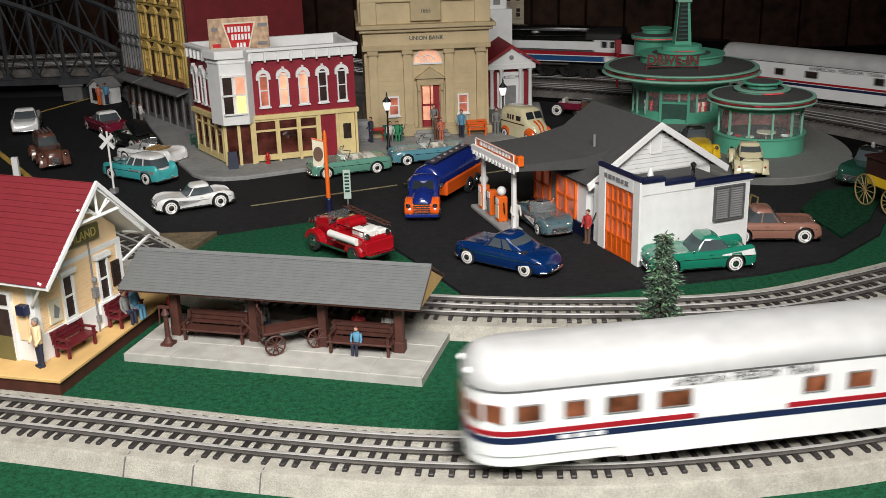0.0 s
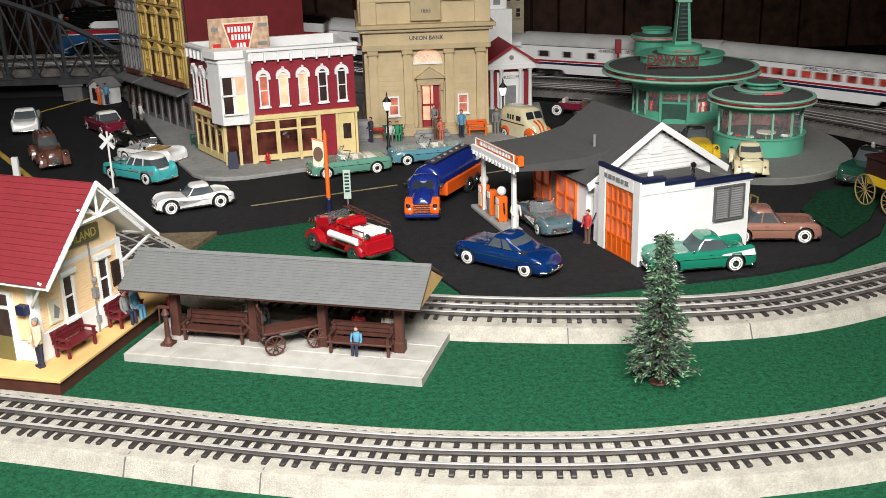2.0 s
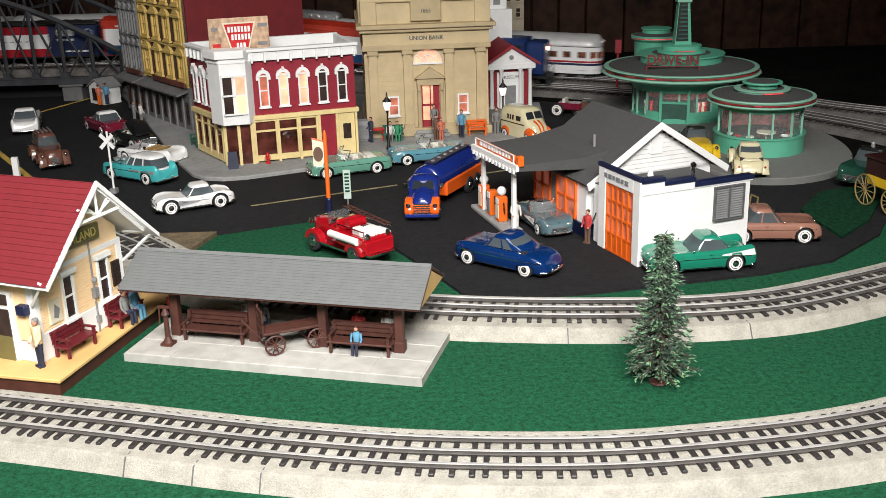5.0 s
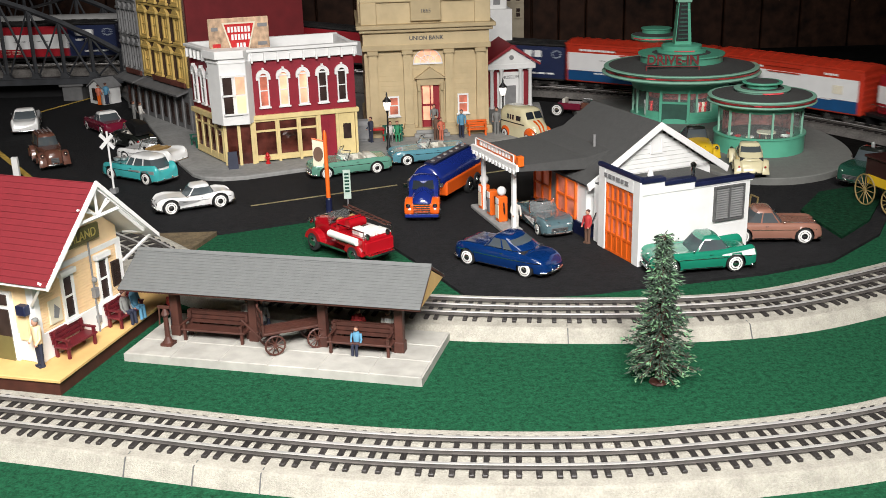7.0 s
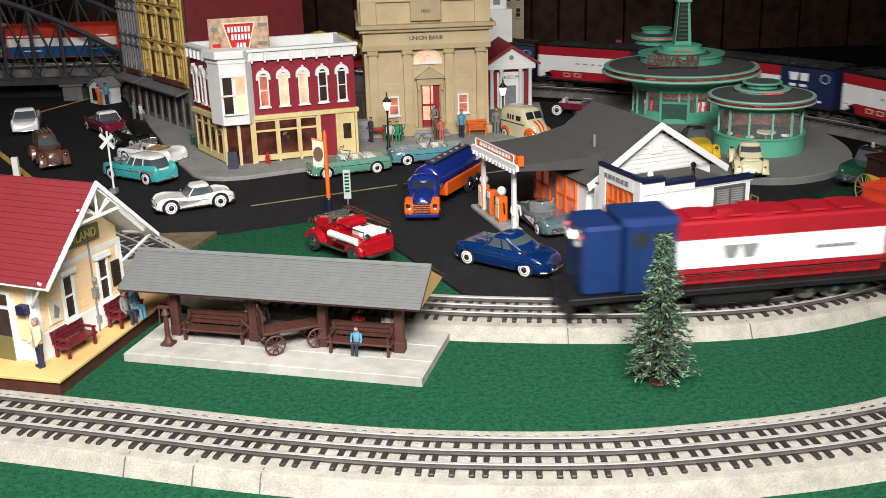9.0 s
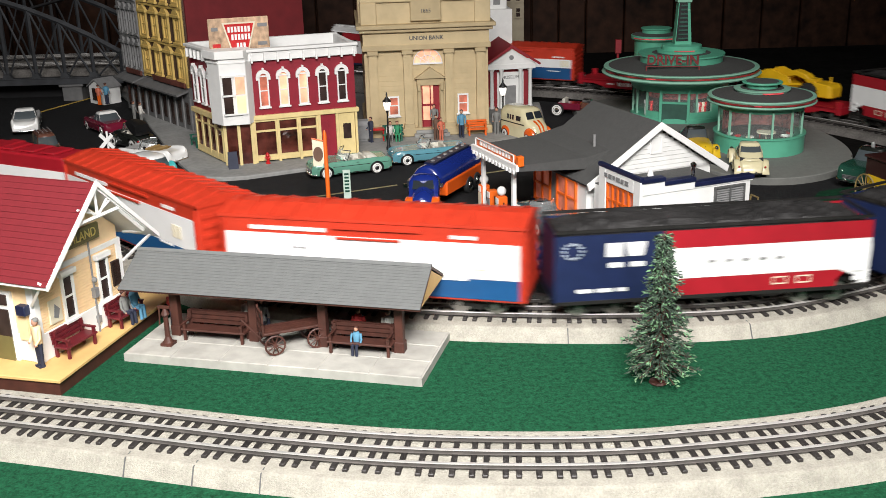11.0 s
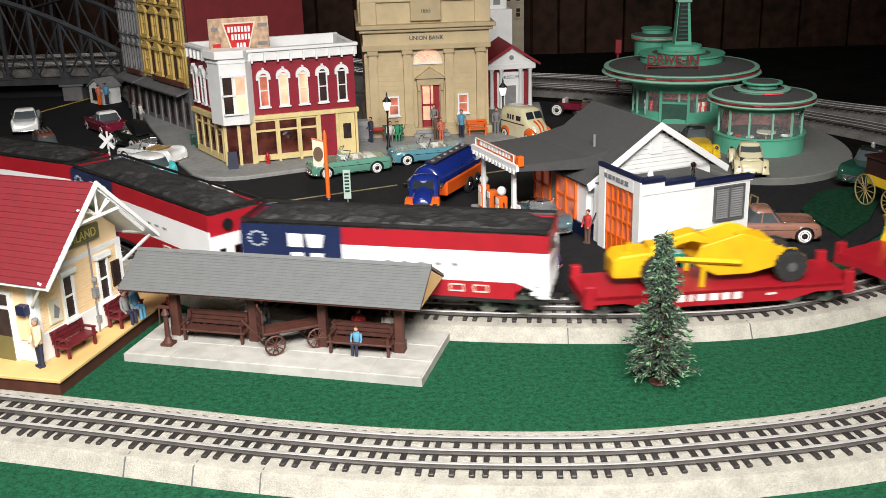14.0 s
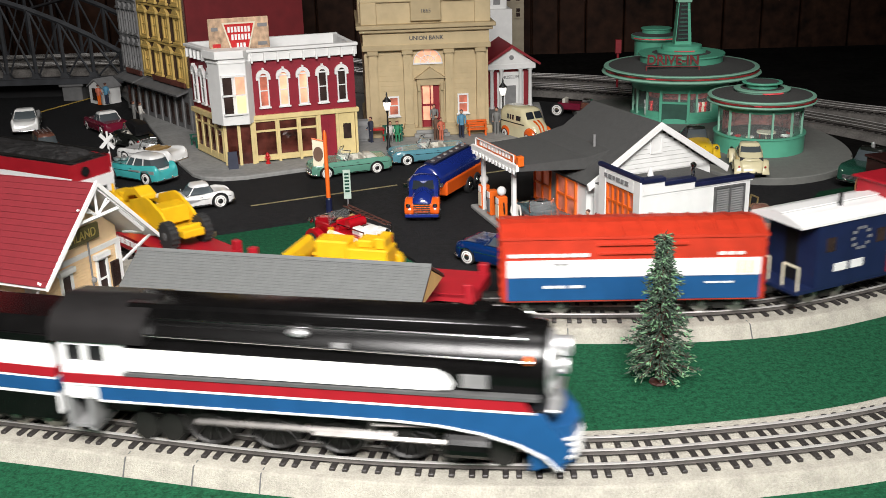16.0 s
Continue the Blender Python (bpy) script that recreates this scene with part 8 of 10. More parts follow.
    # silver front, lamps and pilot
    part("smokebox_rim", Shape().loft([ring(0.156, 0.98), ring(0.159, 0.94), ring(0.1595, 0.78)]), SMOKE, r, "black smokebox rim", smooth=40)
    part("smokebox_front", Shape().loft([ring(0.158, 0.80), ring(0.1615, 0.77), ring(0.163, 0.62), ring(0.165, 0.3)]), SILVER, r, "silver smokebox door", smooth=30)
    for a in range(10):
        an = 2 * math.pi * a / 10
        part("door_bolt", Shape().ball((0.1615, 0.0186 * math.cos(an), 0.0625 + 0.0186 * math.sin(an)), 0.0011, 6, 4), CHROME, r)
    part("hinge", Shape().box(0.162, 0.1655, -0.019, 0.004, 0.0675, 0.0685).box(0.162, 0.1655, -0.019, 0.004, 0.0545, 0.0555), SILVER, r)
    part("front_platform", Shape().box(0.150, 0.168, -0.024, 0.024, 0.0405, 0.0425), SILVER, r, "silver front platform", 0.0006)
    part("air_pumps", Shape().tube((0.158, -0.012, 0.030), (0.158, -0.012, 0.0405), 0.0052, 10).tube((0.158, 0.012, 0.030), (0.158, 0.012, 0.0405), 0.0052, 10), BLACK, r, "black air pumps")
    part("headlight", Shape().tube((0.160, 0, 0.074), (0.173, 0, 0.074), 0.0062, 16).tube((0.160, 0, 0.0615), (0.171, 0, 0.0615), 0.0058, 16), SILVER, r, "silver twin headlights", smooth=50)
    part("lens", Shape().tube((0.173, 0, 0.074), (0.1734, 0, 0.074), 0.005, 14).tube((0.171, 0, 0.0615), (0.1714, 0, 0.0615), 0.0047, 14), WHITE, r)
    part("front_shield", Shape().ball((0.161, 0, 0.0365), 0.011, 16, 10, (0.8, 1.25, 0.8)), SILVER, r, "silver coupler shroud", smooth=True)
    pil = Shape().loft([[(0.150, -0.029, z1), (0.176 + 0.0, -0.013, z1 - 0.001), (0.180, 0, z1 - 0.0015), (0.176, 0.013, z1 - 0.001), (0.150, 0.029, z1)] for z1 in (0.0045, 0.030)])
    p = part("pilot", pil, TRAINBLUE, r, "blue wedge pilot")
    for k in range(4):
        z = 0.0075 + k * 0.0042
        q = Shape()
        pts = [(0.160, -0.0235), (0.1768, -0.0132), (0.1808, 0), (0.1768, 0.0132), (0.160, 0.0235)]
        for a, b in zip(pts, pts[1:]):
            q.tube((*a, z), (*b, z), 0.0011, 5)
        part("pilot_stripe", q, TRAINWHITE, p, "white pilot stripe")
    part("generator", Shape().box(0.105, 0.122, -0.0282, -0.026, 0.056, 0.064).box(0.02, 0.03, -0.0275, -0.025, 0.076, 0.079), GREY, r)
    part("bell_bracket", Shape().ball((-0.005, -0.021, 0.082), 0.004, 10, 6, (2.0, 0.8, 0.7)).ball((-0.005, 0.021, 0.082), 0.004, 10, 6, (2.0, 0.8, 0.7)), SILVER, r, smooth=True)
    # shorter wheelbase behind the stack
    for o in r.children_recursive:
        for v in o.data.vertices:
            v.co.x = v.co.x * 0.91 - (0.0 if o.name.startswith("driver") else 0.0035)
    return r


def tender():
    r = thing("tender", pose(0, 0, 0), "tender with white, red and blue bands and black coal top", "locomotive")
    L, hw = 0.196, 0.0285
    part("body", Shape().box(-L / 2, L / 2, -hw, hw, 0.016, 0.070), TRAINWHITE, r, "white tender side", 0.0012)
    part("top", Shape().box(-L / 2 - 0.0005, L / 2 + 0.0005, -hw - 0.0004, hw + 0.0004, 0.0665, 0.0725).extrude_x([(-hw, 0.0725), (hw, 0.0725), (hw * 0.6, 0.080), (-hw * 0.6, 0.080)], -L * 0.48, L * 0.48), SMOKE, r, "black tender top", 0.0006)
    pts = outline(L, hw)
    part("red_band", band(pts, L, hw, 0.0004, 0.0435, 0.0500), TRAINRED, r)
    part("blue_band", band(pts, L, hw, 0.0004, 0.0325, 0.0416), TRAINBLUE, r)
    part("frame", Shape().box(-L / 2 + 0.001, L / 2 - 0.001, -hw - 0.0003, hw + 0.0003, 0.013, 0.0300), SMOKE, r, "black frame")
    for x in (-0.058, 0.058):
        bogie(r, x, 3, 0.05)
    coupler(r, -L / 2, -1)
    coupler(r, L / 2, 1)
    return r


def bars(parent, mat_, y, x0, z, widths, h, gap=0.0016, sgn=1, name="lettering_bar"):
    s, x = Shape(), x0
    for w in widths:
        a, b = sorted((x, x + sgn * w))
        s.box(a, b, y - 0.0003, y + 0.0003, z, z + h)
        x += sgn * (w + gap)
    return part(name, s, mat_, parent)


def nw_shapes(parent, y, x, z, h, mat_=None):
    """Two broad white letter-like blocks, as plain shapes, reading from the front end backwards."""
    m_ = mat_ or WHITE
    part("letter_shape", Shape().extrude_y([(x, z), (x - h * 1.1, z), (x - h * 1.1, z + h), (x, z + h)], y - 0.0003, y + 0.0003), m_, parent)
    part("letter_shape", Shape().extrude_y([(x - h * 1.55, z), (x - h * 2.55, z), (x - h * 2.75, z + h), (x - h * 1.35, z + h)], y - 0.0003, y + 0.0003), m_, parent)


def boxcar(L=0.220, low=0.0392, high=0.0565, label="red, white and blue boxcar with ribbed orange-red roof"):
    r = thing("boxcar", pose(0, 0, 0), label, "train car", "freight cars")
    hw = 0.029
    part("body", Shape().box(-L / 2, L / 2, -hw, hw, 0.014, 0.078), ORANGERED, r, "orange-red body", 0.0012)
    part("roof", Shape().extrude_x([(-hw - 0.001, 0.0765), (hw + 0.001, 0.0765), (hw + 0.001, 0.079), (0.006, 0.0845), (-0.006, 0.0845), (-hw - 0.001, 0.079)], -L / 2 - 0.001, L / 2 + 0.001), ORANGERED, r, "orange-red roof")
    for k in range(14):
        x = -L / 2 + 0.008 + k * (L - 0.016) / 13
        part("roof_rib", Shape().extrude_x([(-hw - 0.001, 0.079), (0, 0.0855), (hw + 0.001, 0.079), (hw + 0.001, 0.0802), (0, 0.0868), (-hw - 0.001, 0.0802)], x - 0.0012, x + 0.0012), ORANGERED, r)
    for x in (-L / 2, L / 2):
        for k in range(6):
            sx = 0.0012 if x > 0 else -0.0012
            part("end_rib", Shape().box(min(x, x + sx), max(x, x + sx), -hw + 0.003, hw - 0.003, 0.021 + k * 0.009, 0.0245 + k * 0.009), ORANGERED, r)
    for y in (-1, 1):
        a, b = sorted((y * (hw - 0.001), y * (hw + 0.0005)))
        part("white_band", Shape().box(-L / 2 + 0.004, L / 2 - 0.004, a, b, low + 0.0003, high), TRAINWHITE, r, "white band")
        part("blue_band", Shape().box(-L / 2 + 0.004, L / 2 - 0.004, a, b, 0.0165, low), TRAINBLUE, r, "blue band")
        c, d = sorted((y * hw, y * (hw + 0.0022)))
        dr = part("sliding_door", Shape().box(-0.028, 0.028, c, d, 0.062, 0.0635).box(-0.045, 0.030, c, d, 0.0705, 0.0725), ORANGERED, r, "sliding door with track")
        bars(r, WHITE, y * (hw + 0.0008), y * 0.104, high + 0.003, [0.007] * 8, 0.0035, sgn=-y)
        bars(r, WHITE, y * (hw + 0.0008), y * -0.070, high + 0.003, [0.006] * 3, 0.003, sgn=-y)
        bars(r, GREY, y * (hw + 0.0009), y * 0.066, 0.052, [0.005] * 2, 0.0012, sgn=-y)
        bars(r, TRAINWHITE, y * (hw + 0.0009), y * 0.075, 0.029, [0.008, 0.009, 0.0, 0.012], 0.0025, sgn=-y)
        bars(r, TRAINWHITE, y * (hw + 0.0009), y * -0.060, 0.032, [0.012, 0.010], 0.0016, sgn=-y)
        bars(r, IVORY, y * (hw + 0.001), y * -0.085, 0.042, [0.004, 0.004, 0.004], 0.012, sgn=-y)
        for x in (-L / 2 + 0.003, L / 2 - 0.0045):
            part("ladder", Shape().box(x, x + 0.0015, c, d, 0.016, 0.074), ORANGERED, r)
    for x in (-L * 0.34, L * 0.34):
        bogie(r, x, 2, 0.030)
    part("underframe", Shape().box(-L / 2, L / 2, -0.012, 0.012, 0.009, 0.014), TRUCKGREY, r)
    coupler(r, L / 2, 1)
    coupler(r, -L / 2, -1)
    return r


def hopper(L=0.260):
    r = thing("hopper_car", pose(0, 0, 0), "navy, red and white coal hopper heaped with black coal", "train car", "freight cars")
    hw = 0.029
    xb = L * 0.16
    part("tub", Shape().extrude_y([(-L / 2 + 0.001, 0.0460), (-L / 2 + 0.034, 0.016), (L / 2, 0.016), (L / 2, 0.0705), (-L / 2 + 0.001, 0.0705)], -hw + 0.001, hw - 0.001), TRAINRED, r, "red tub with a sloping rear sheet")
    part("end_beam", Shape().box(-L / 2 - 0.0006, -L / 2 + 0.0008, -hw, hw, 0.0400, 0.0520), TRAINWHITE, r, "white end beam")
    for y in (-0.0275, -0.012, 0.004, 0.0195):
        part("end_leg", Shape().box(-L / 2 - 0.0004, -L / 2 + 0.001, y, y + 0.008, 0.0190, 0.0400), TRAINWHITE, r, "white end leg")
    part("brake_wheel", Shape().tube((-L / 2 - 0.001, 0.010, 0.0615), (-L / 2 - 0.003, 0.010, 0.0615), 0.005, 12), BLACK, r)
    part("brake_rigging", Shape().box(-L / 2 + 0.004, -L / 2 + 0.02, -0.02, 0.02, 0.018, 0.022), BLACK, r)
    for y in (-1, 1):
        a, b = sorted((y * (hw - 0.0015), y * hw))
        part("navy_side", Shape().box(xb, L / 2, a, b, 0.016, 0.0720), TRAINNAVY, r, "navy front third")
        part("red_top_band", Shape().box(-L / 2, xb, a, b, 0.0575, 0.0720), TRAINRED, r, "red band")
        part("white_band", Shape().extrude_y([(-L / 2 + 0.026, 0.0315), (xb, 0.0315), (xb, 0.0573), (-L / 2, 0.0573), (-L / 2, 0.019), (-L / 2 + 0.009, 0.019), (-L / 2 + 0.012, 0.026)], a, b), TRAINWHITE, r, "white band")
        part("red_low_band", Shape().box(-L / 2 + 0.027, xb, a, b, 0.016, 0.0312), TRAINRED, r, "red lower band")
        part("side_sill", Shape().box(-L / 2, L / 2, *sorted((y * (hw - 0.001), y * (hw + 0.0012))), 0.0145, 0.0172), TRUCKGREY, r)
        yy = y * (hw + 0.0002)
        nw_shapes(r, yy, L * 0.34, 0.0535, 0.0115)
        bars(r, WHITE, yy, L * 0.332, 0.0445, [0.011, 0.0], 0.004, sgn=-1)
        bars(r, WHITE, yy, L * 0.265, 0.0445, [0.011], 0.004, sgn=-1)
        c = Shape()
        for k in range(12):
            t0 = 2 * math.pi * k / 12
            c.box(L * 0.445 + 0.0072 * math.cos(t0) - 0.0013, L * 0.445 + 0.0072 * math.cos(t0) + 0.0013, yy - 0.0003, yy + 0.0003, 0.0595 + 0.0062 * math.sin(t0) - 0.0008, 0.0595 + 0.0062 * math.sin(t0) + 0.0008)
        part("round_badge", c, mat("badge_grey_mat", (0.4, 0.45, 0.5), 0.5), r)
        bars(r, GREY, yy, L * 0.02, 0.044, [0.006] * 5, 0.002, 0.008, sgn=-1)
        for xx in (-0.055, -0.075):
            part("panel_plate", frame_rect(Shape(), xx - 0.006, xx + 0.006, 0.022, 0.0285, 0.0009, yy - 0.0003, yy + 0.0003), IVORY, r)
        bars(r, WHITE, yy, L * 0.43, 0.024, [0.012, 0.012, 0.008], 0.003, 0.004, sgn=-1)
        part("end_post", Shape().box(L / 2 - 0.003, L / 2, *sorted((y * (hw - 0.002), y * (hw + 0.001))), 0.016, 0.072), TRAINNAVY, r)
        part("ladder", Shape().box(-L / 2 + 0.006, -L / 2 + 0.014, *sorted((y * (hw - 0.001), y * (hw + 0.0015))), 0.022, 0.0245).box(-L / 2 + 0.006, -L / 2 + 0.014, *sorted((y * (hw - 0.001), y * (hw + 0.0015))), 0.030, 0.0325), TRAINWHITE, r)
    part("front_end", Shape().box(L / 2 - 0.001, L / 2 + 0.0006, -hw, hw, 0.016, 0.072), TRAINNAVY, r, "navy front end")
    part("top_rim", frame_rect(Shape(), -L / 2, L / 2, -hw, hw, 0.0016, 0, 0.0022), TRUCKGREY, r, m=pose(0, 0, 0.0742, 90))
    # heaped coal, uneven
    rg = random.Random(11)
    n, k = 44, 10
    v = []
    for i in range(n + 1):
        for j in range(k + 1):
            u, w = i / n * 2 - 1, j / k * 2 - 1
            hgt = 0.0085 * (1 - u**8) * (1 - w**4)
            v.append((u * (L / 2 - 0.002), w * (hw - 0.0015), 0.0705 + hgt + (rg.random() - 0.5) * 0.0028 * (1 if abs(u) < 1 and abs(w) < 1 else 0)))
    s = Shape().add(v, [(i * (k + 1) + j, (i + 1) * (k + 1) + j, (i + 1) * (k + 1) + j + 1, i * (k + 1) + j + 1) for i in range(n) for j in range(k)])
    part("coal_load", s, COAL, r, "heaped black coal")
    for x in (-0.05, 0.0, 0.05):
        part("hopper_bay", Shape().loft([[(x - 0.022, -0.024, 0.016), (x + 0.022, -0.024, 0.016), (x + 0.022, 0.024, 0.016), (x - 0.022, 0.024, 0.016)], [(x - 0.008, -0.02, 0.008), (x + 0.008, -0.02, 0.008), (x + 0.008, 0.02, 0.008), (x - 0.008, 0.02, 0.008)]]), BLACK, r)
    for x in (-L * 0.36, L * 0.36):
        bogie(r, x, 2, 0.030)
    coupler(r, L / 2, 1)
    coupler(r, -L / 2, -1)
    return r


def flatcar(L=0.224):
    r = thing("flat_car", pose(0, 0, 0), "bright red flat car with white lettering bars", "train car", "freight cars")
    hw = 0.028
    part("deck", Shape().box(-L / 2, L / 2, -hw, hw, 0.0165, 0.0205), TRAINRED, r, "red deck", 0.0006)
    for y in (-1, 1):
        a, b = sorted((y * hw, y * (hw - 0.002)))
        part("side_sill", Shape().extrude_y([(-L / 2, 0.0135), (-L * 0.36, 0.0135), (-L * 0.26, 0.0075), (L * 0.26, 0.0075), (L * 0.36, 0.0135), (L / 2, 0.0135), (L / 2, 0.0206), (-L / 2, 0.0206)], a, b), TRAINRED, r, "red fish-belly sill")
        yy = y * (hw + 0.0003)
        bars(r, WHITE, yy, y * 0.036, 0.0118, [0.006, 0.003, 0.007, 0.007, 0.006, 0.006], 0.0058, 0.0035, sgn=-y)
        bars(r, WHITE, yy, y * 0.056, 0.0135, [0.012], 0.002, sgn=-y)
        bars(r, WHITE, yy, y * -0.038, 0.0135, [0.008], 0.0015, sgn=-y)
        for x in (-L / 2 + 0.004, L / 2 - 0.004):
            part("stake_block", Shape().box(x - 0.004, x + 0.004, *sorted((y * (hw - 0.006), y * (hw + 0.001))), 0.010, 0.0295), TRAINRED, r, "", 0.0008)
    for x in (-L / 2 + 0.001, L / 2 - 0.001):
        part("end_sill", Shape().box(x - 0.002, x + 0.002, -hw, hw, 0.011, 0.0206), TRAINRED, r)
    for x in (-L * 0.36, L * 0.36):
        bogie(r, x, 2, 0.028)
    coupler(r, L / 2, 1)
    coupler(r, -L / 2, -1)
    return r


def big_wheel(parent, x, y, rr, w):
    ob = part("wheel", Shape().tube((x, y - w / 2, rr), (x, y + w / 2, rr), rr, 28), RUBBER, parent, "black ribbed rubber wheel", 0.0008)
    for k in range(18):
        a = 2 * math.pi * k / 18
        part("tread_lug", Shape().box(x + rr * math.cos(a) - 0.0009, x + rr * math.cos(a) + 0.0009, y - w / 2, y + w / 2, rr + rr * math.sin(a) - 0.0009, rr + rr * math.sin(a) + 0.0009), RUBBER, ob)
    for k in (-1, 1):
        part("hub", Shape().tube((x, y + k * w / 2, rr), (x, y + k * (w / 2 + 0.0008), rr), rr * 0.30, 12), DARKGREY, ob)


def scraper(parent_m):
    """Yellow earth scraper: two-wheel tractor, gooseneck and bowl."""
    r = thing("earth_scraper", parent_m, "yellow toy earth scraper with black rubber wheels", "construction machine")
    part("tractor", Shape().loft([[(x, y, z) for y, z in ((-w, 0.009), (-w, t), (w, t), (w, 0.009))] for x, w, t in ((0.084, 0.013, 0.026), (0.078, 0.016, 0.030), (0.055, 0.016, 0.032), (0.040, 0.014, 0.030))]), YELLOW, r, "yellow tractor body", 0.0015)
    part("tractor_seat", Shape().box(0.040, 0.050, -0.010, 0.010, 0.030, 0.036), YELLOW, r, "", 0.001)
    part("stack", Shape().tube((0.068, 0.006, 0.030), (0.068, 0.006, 0.040), 0.0016, 8), YELLOW, r)
    for y in (-0.0195, 0.0195):
        big_wheel(r, 0.044, y, 0.0150, 0.009)
        big_wheel(r, -0.076, y, 0.0140, 0.009)
    part("gooseneck", Shape().extrude_y([(0.046, 0.030), (0.030, 0.042), (0.010, 0.047), (-0.004, 0.040), (-0.004, 0.034), (0.012, 0.038), (0.030, 0.033), (0.036, 0.026)], -0.009, 0.009), YELLOW, r, "yellow gooseneck", 0.001)
    bowl = Shape()
    for y in (-1, 1):
        bowl.extrude_y([(0.012, 0.020), (0.006, 0.036), (-0.030, 0.046), (-0.040, 0.044), (-0.062, 0.034), (-0.082, 0.018), (-0.040, 0.008), (-0.010, 0.008)], *sorted((y * 0.0155, y * 0.0185)))
    bowl.extrude_y([(-0.010, 0.008), (-0.040, 0.008), (-0.082, 0.018), (-0.082, 0.022), (-0.040, 0.013), (-0.010, 0.012)], -0.0155, 0.0155)
    bowl.box(-0.060, -0.036, -0.0155, 0.0155, 0.020, 0.038)
    part("bowl", bowl, YELLOW, r, "yellow scraper bowl", 0.0008)
    part("arm", Shape().bar((0.030, 0.019, 0.026), (-0.030, 0.021, 0.020), 0.004).bar((0.030, -0.019, 0.026), (-0.030, -0.021, 0.020), 0.004), YELLOW, r)
    part("support_leg", Shape().tube((0.004, 0.021, 0.018), (0.005, 0.021, 0.0), 0.0025, 8).tube((0.004, -0.021, 0.018), (0.005, -0.021, 0.0), 0.0025, 8), YELLOW, r)
    part("push_block", Shape().box(-0.094, -0.080, -0.012, 0.012, 0.012, 0.020), YELLOW, r, "", 0.001)
    for o in r.children_recursive:
        for v in o.data.vertices:
            v.co *= 0.92
    return r


def bulldozer(parent_m):
    r = thing("bulldozer", parent_m, "yellow toy bulldozer with broad front blade", "construction machine")
    for y in (-1, 1):
        n = 10
        pts = [(0.026 + 0.0085 * math.cos(-math.pi / 2 + math.pi * k / n), 0.0085 + 0.0085 * math.sin(-math.pi / 2 + math.pi * k / n)) for k in range(n + 1)]
        pts += [(-0.032 + 0.0085 * math.cos(math.pi / 2 + math.pi * k / n), 0.0085 + 0.0085 * math.sin(math.pi / 2 + math.pi * k / n)) for k in range(n + 1)]
        t = part("crawler", Shape().extrude_y(pts, *sorted((y * 0.0125, y * 0.0215))), YELLOW, r, "yellow crawler track", 0.0006)
        s = Shape()
        for k in range(12):
            s.box(-0.034 + k * 0.0055, -0.032 + k * 0.0055, *sorted((y * 0.0125, y * 0.0217)), 0.0165, 0.0182)
        part("track_shoe", s, YELLOW, t)
        part("track_gap", Shape().box(-0.028, 0.022, *sorted((y * 0.0214, y * 0.0219)), 0.006, 0.0105), DARKGREY, t)
    part("hood", Shape().box(0.0, 0.030, -0.0105, 0.0105, 0.012, 0.032), YELLOW, r, "yellow engine hood", 0.0015)
    part("rear_body", Shape().box(-0.036, 0.0, -0.0125, 0.0125, 0.012, 0.027).box(-0.034, -0.024, -0.011, 0.011, 0.027, 0.037).box(-0.022, -0.008, -0.009, 0.009, 0.027, 0.034), YELLOW, r, "", 0.0012)
    part("stack", Shape().tube((0.018, 0, 0.032), (0.018, 0, 0.041), 0.0014, 8), YELLOW, r)
    b = Shape()
    prof = [(0.0, 0.0), (-0.004, 0.007), (-0.005, 0.013), (-0.003, 0.021), (0.0, 0.024), (0.0022, 0.024), (-0.0008, 0.020), (-0.0026, 0.013), (-0.0016, 0.007), (0.0022, 0.0)]
    part("blade", b.extrude_y([(x + 0.050, z) for x, z in prof], -0.027, 0.027), YELLOW, r, "curved yellow blade")
    for sy in (-0.023, 0.023):
        part("push_arm", Shape().bar((0.047, sy, 0.007), (-0.005, sy, 0.009), 0.003), YELLOW, r)
    return r


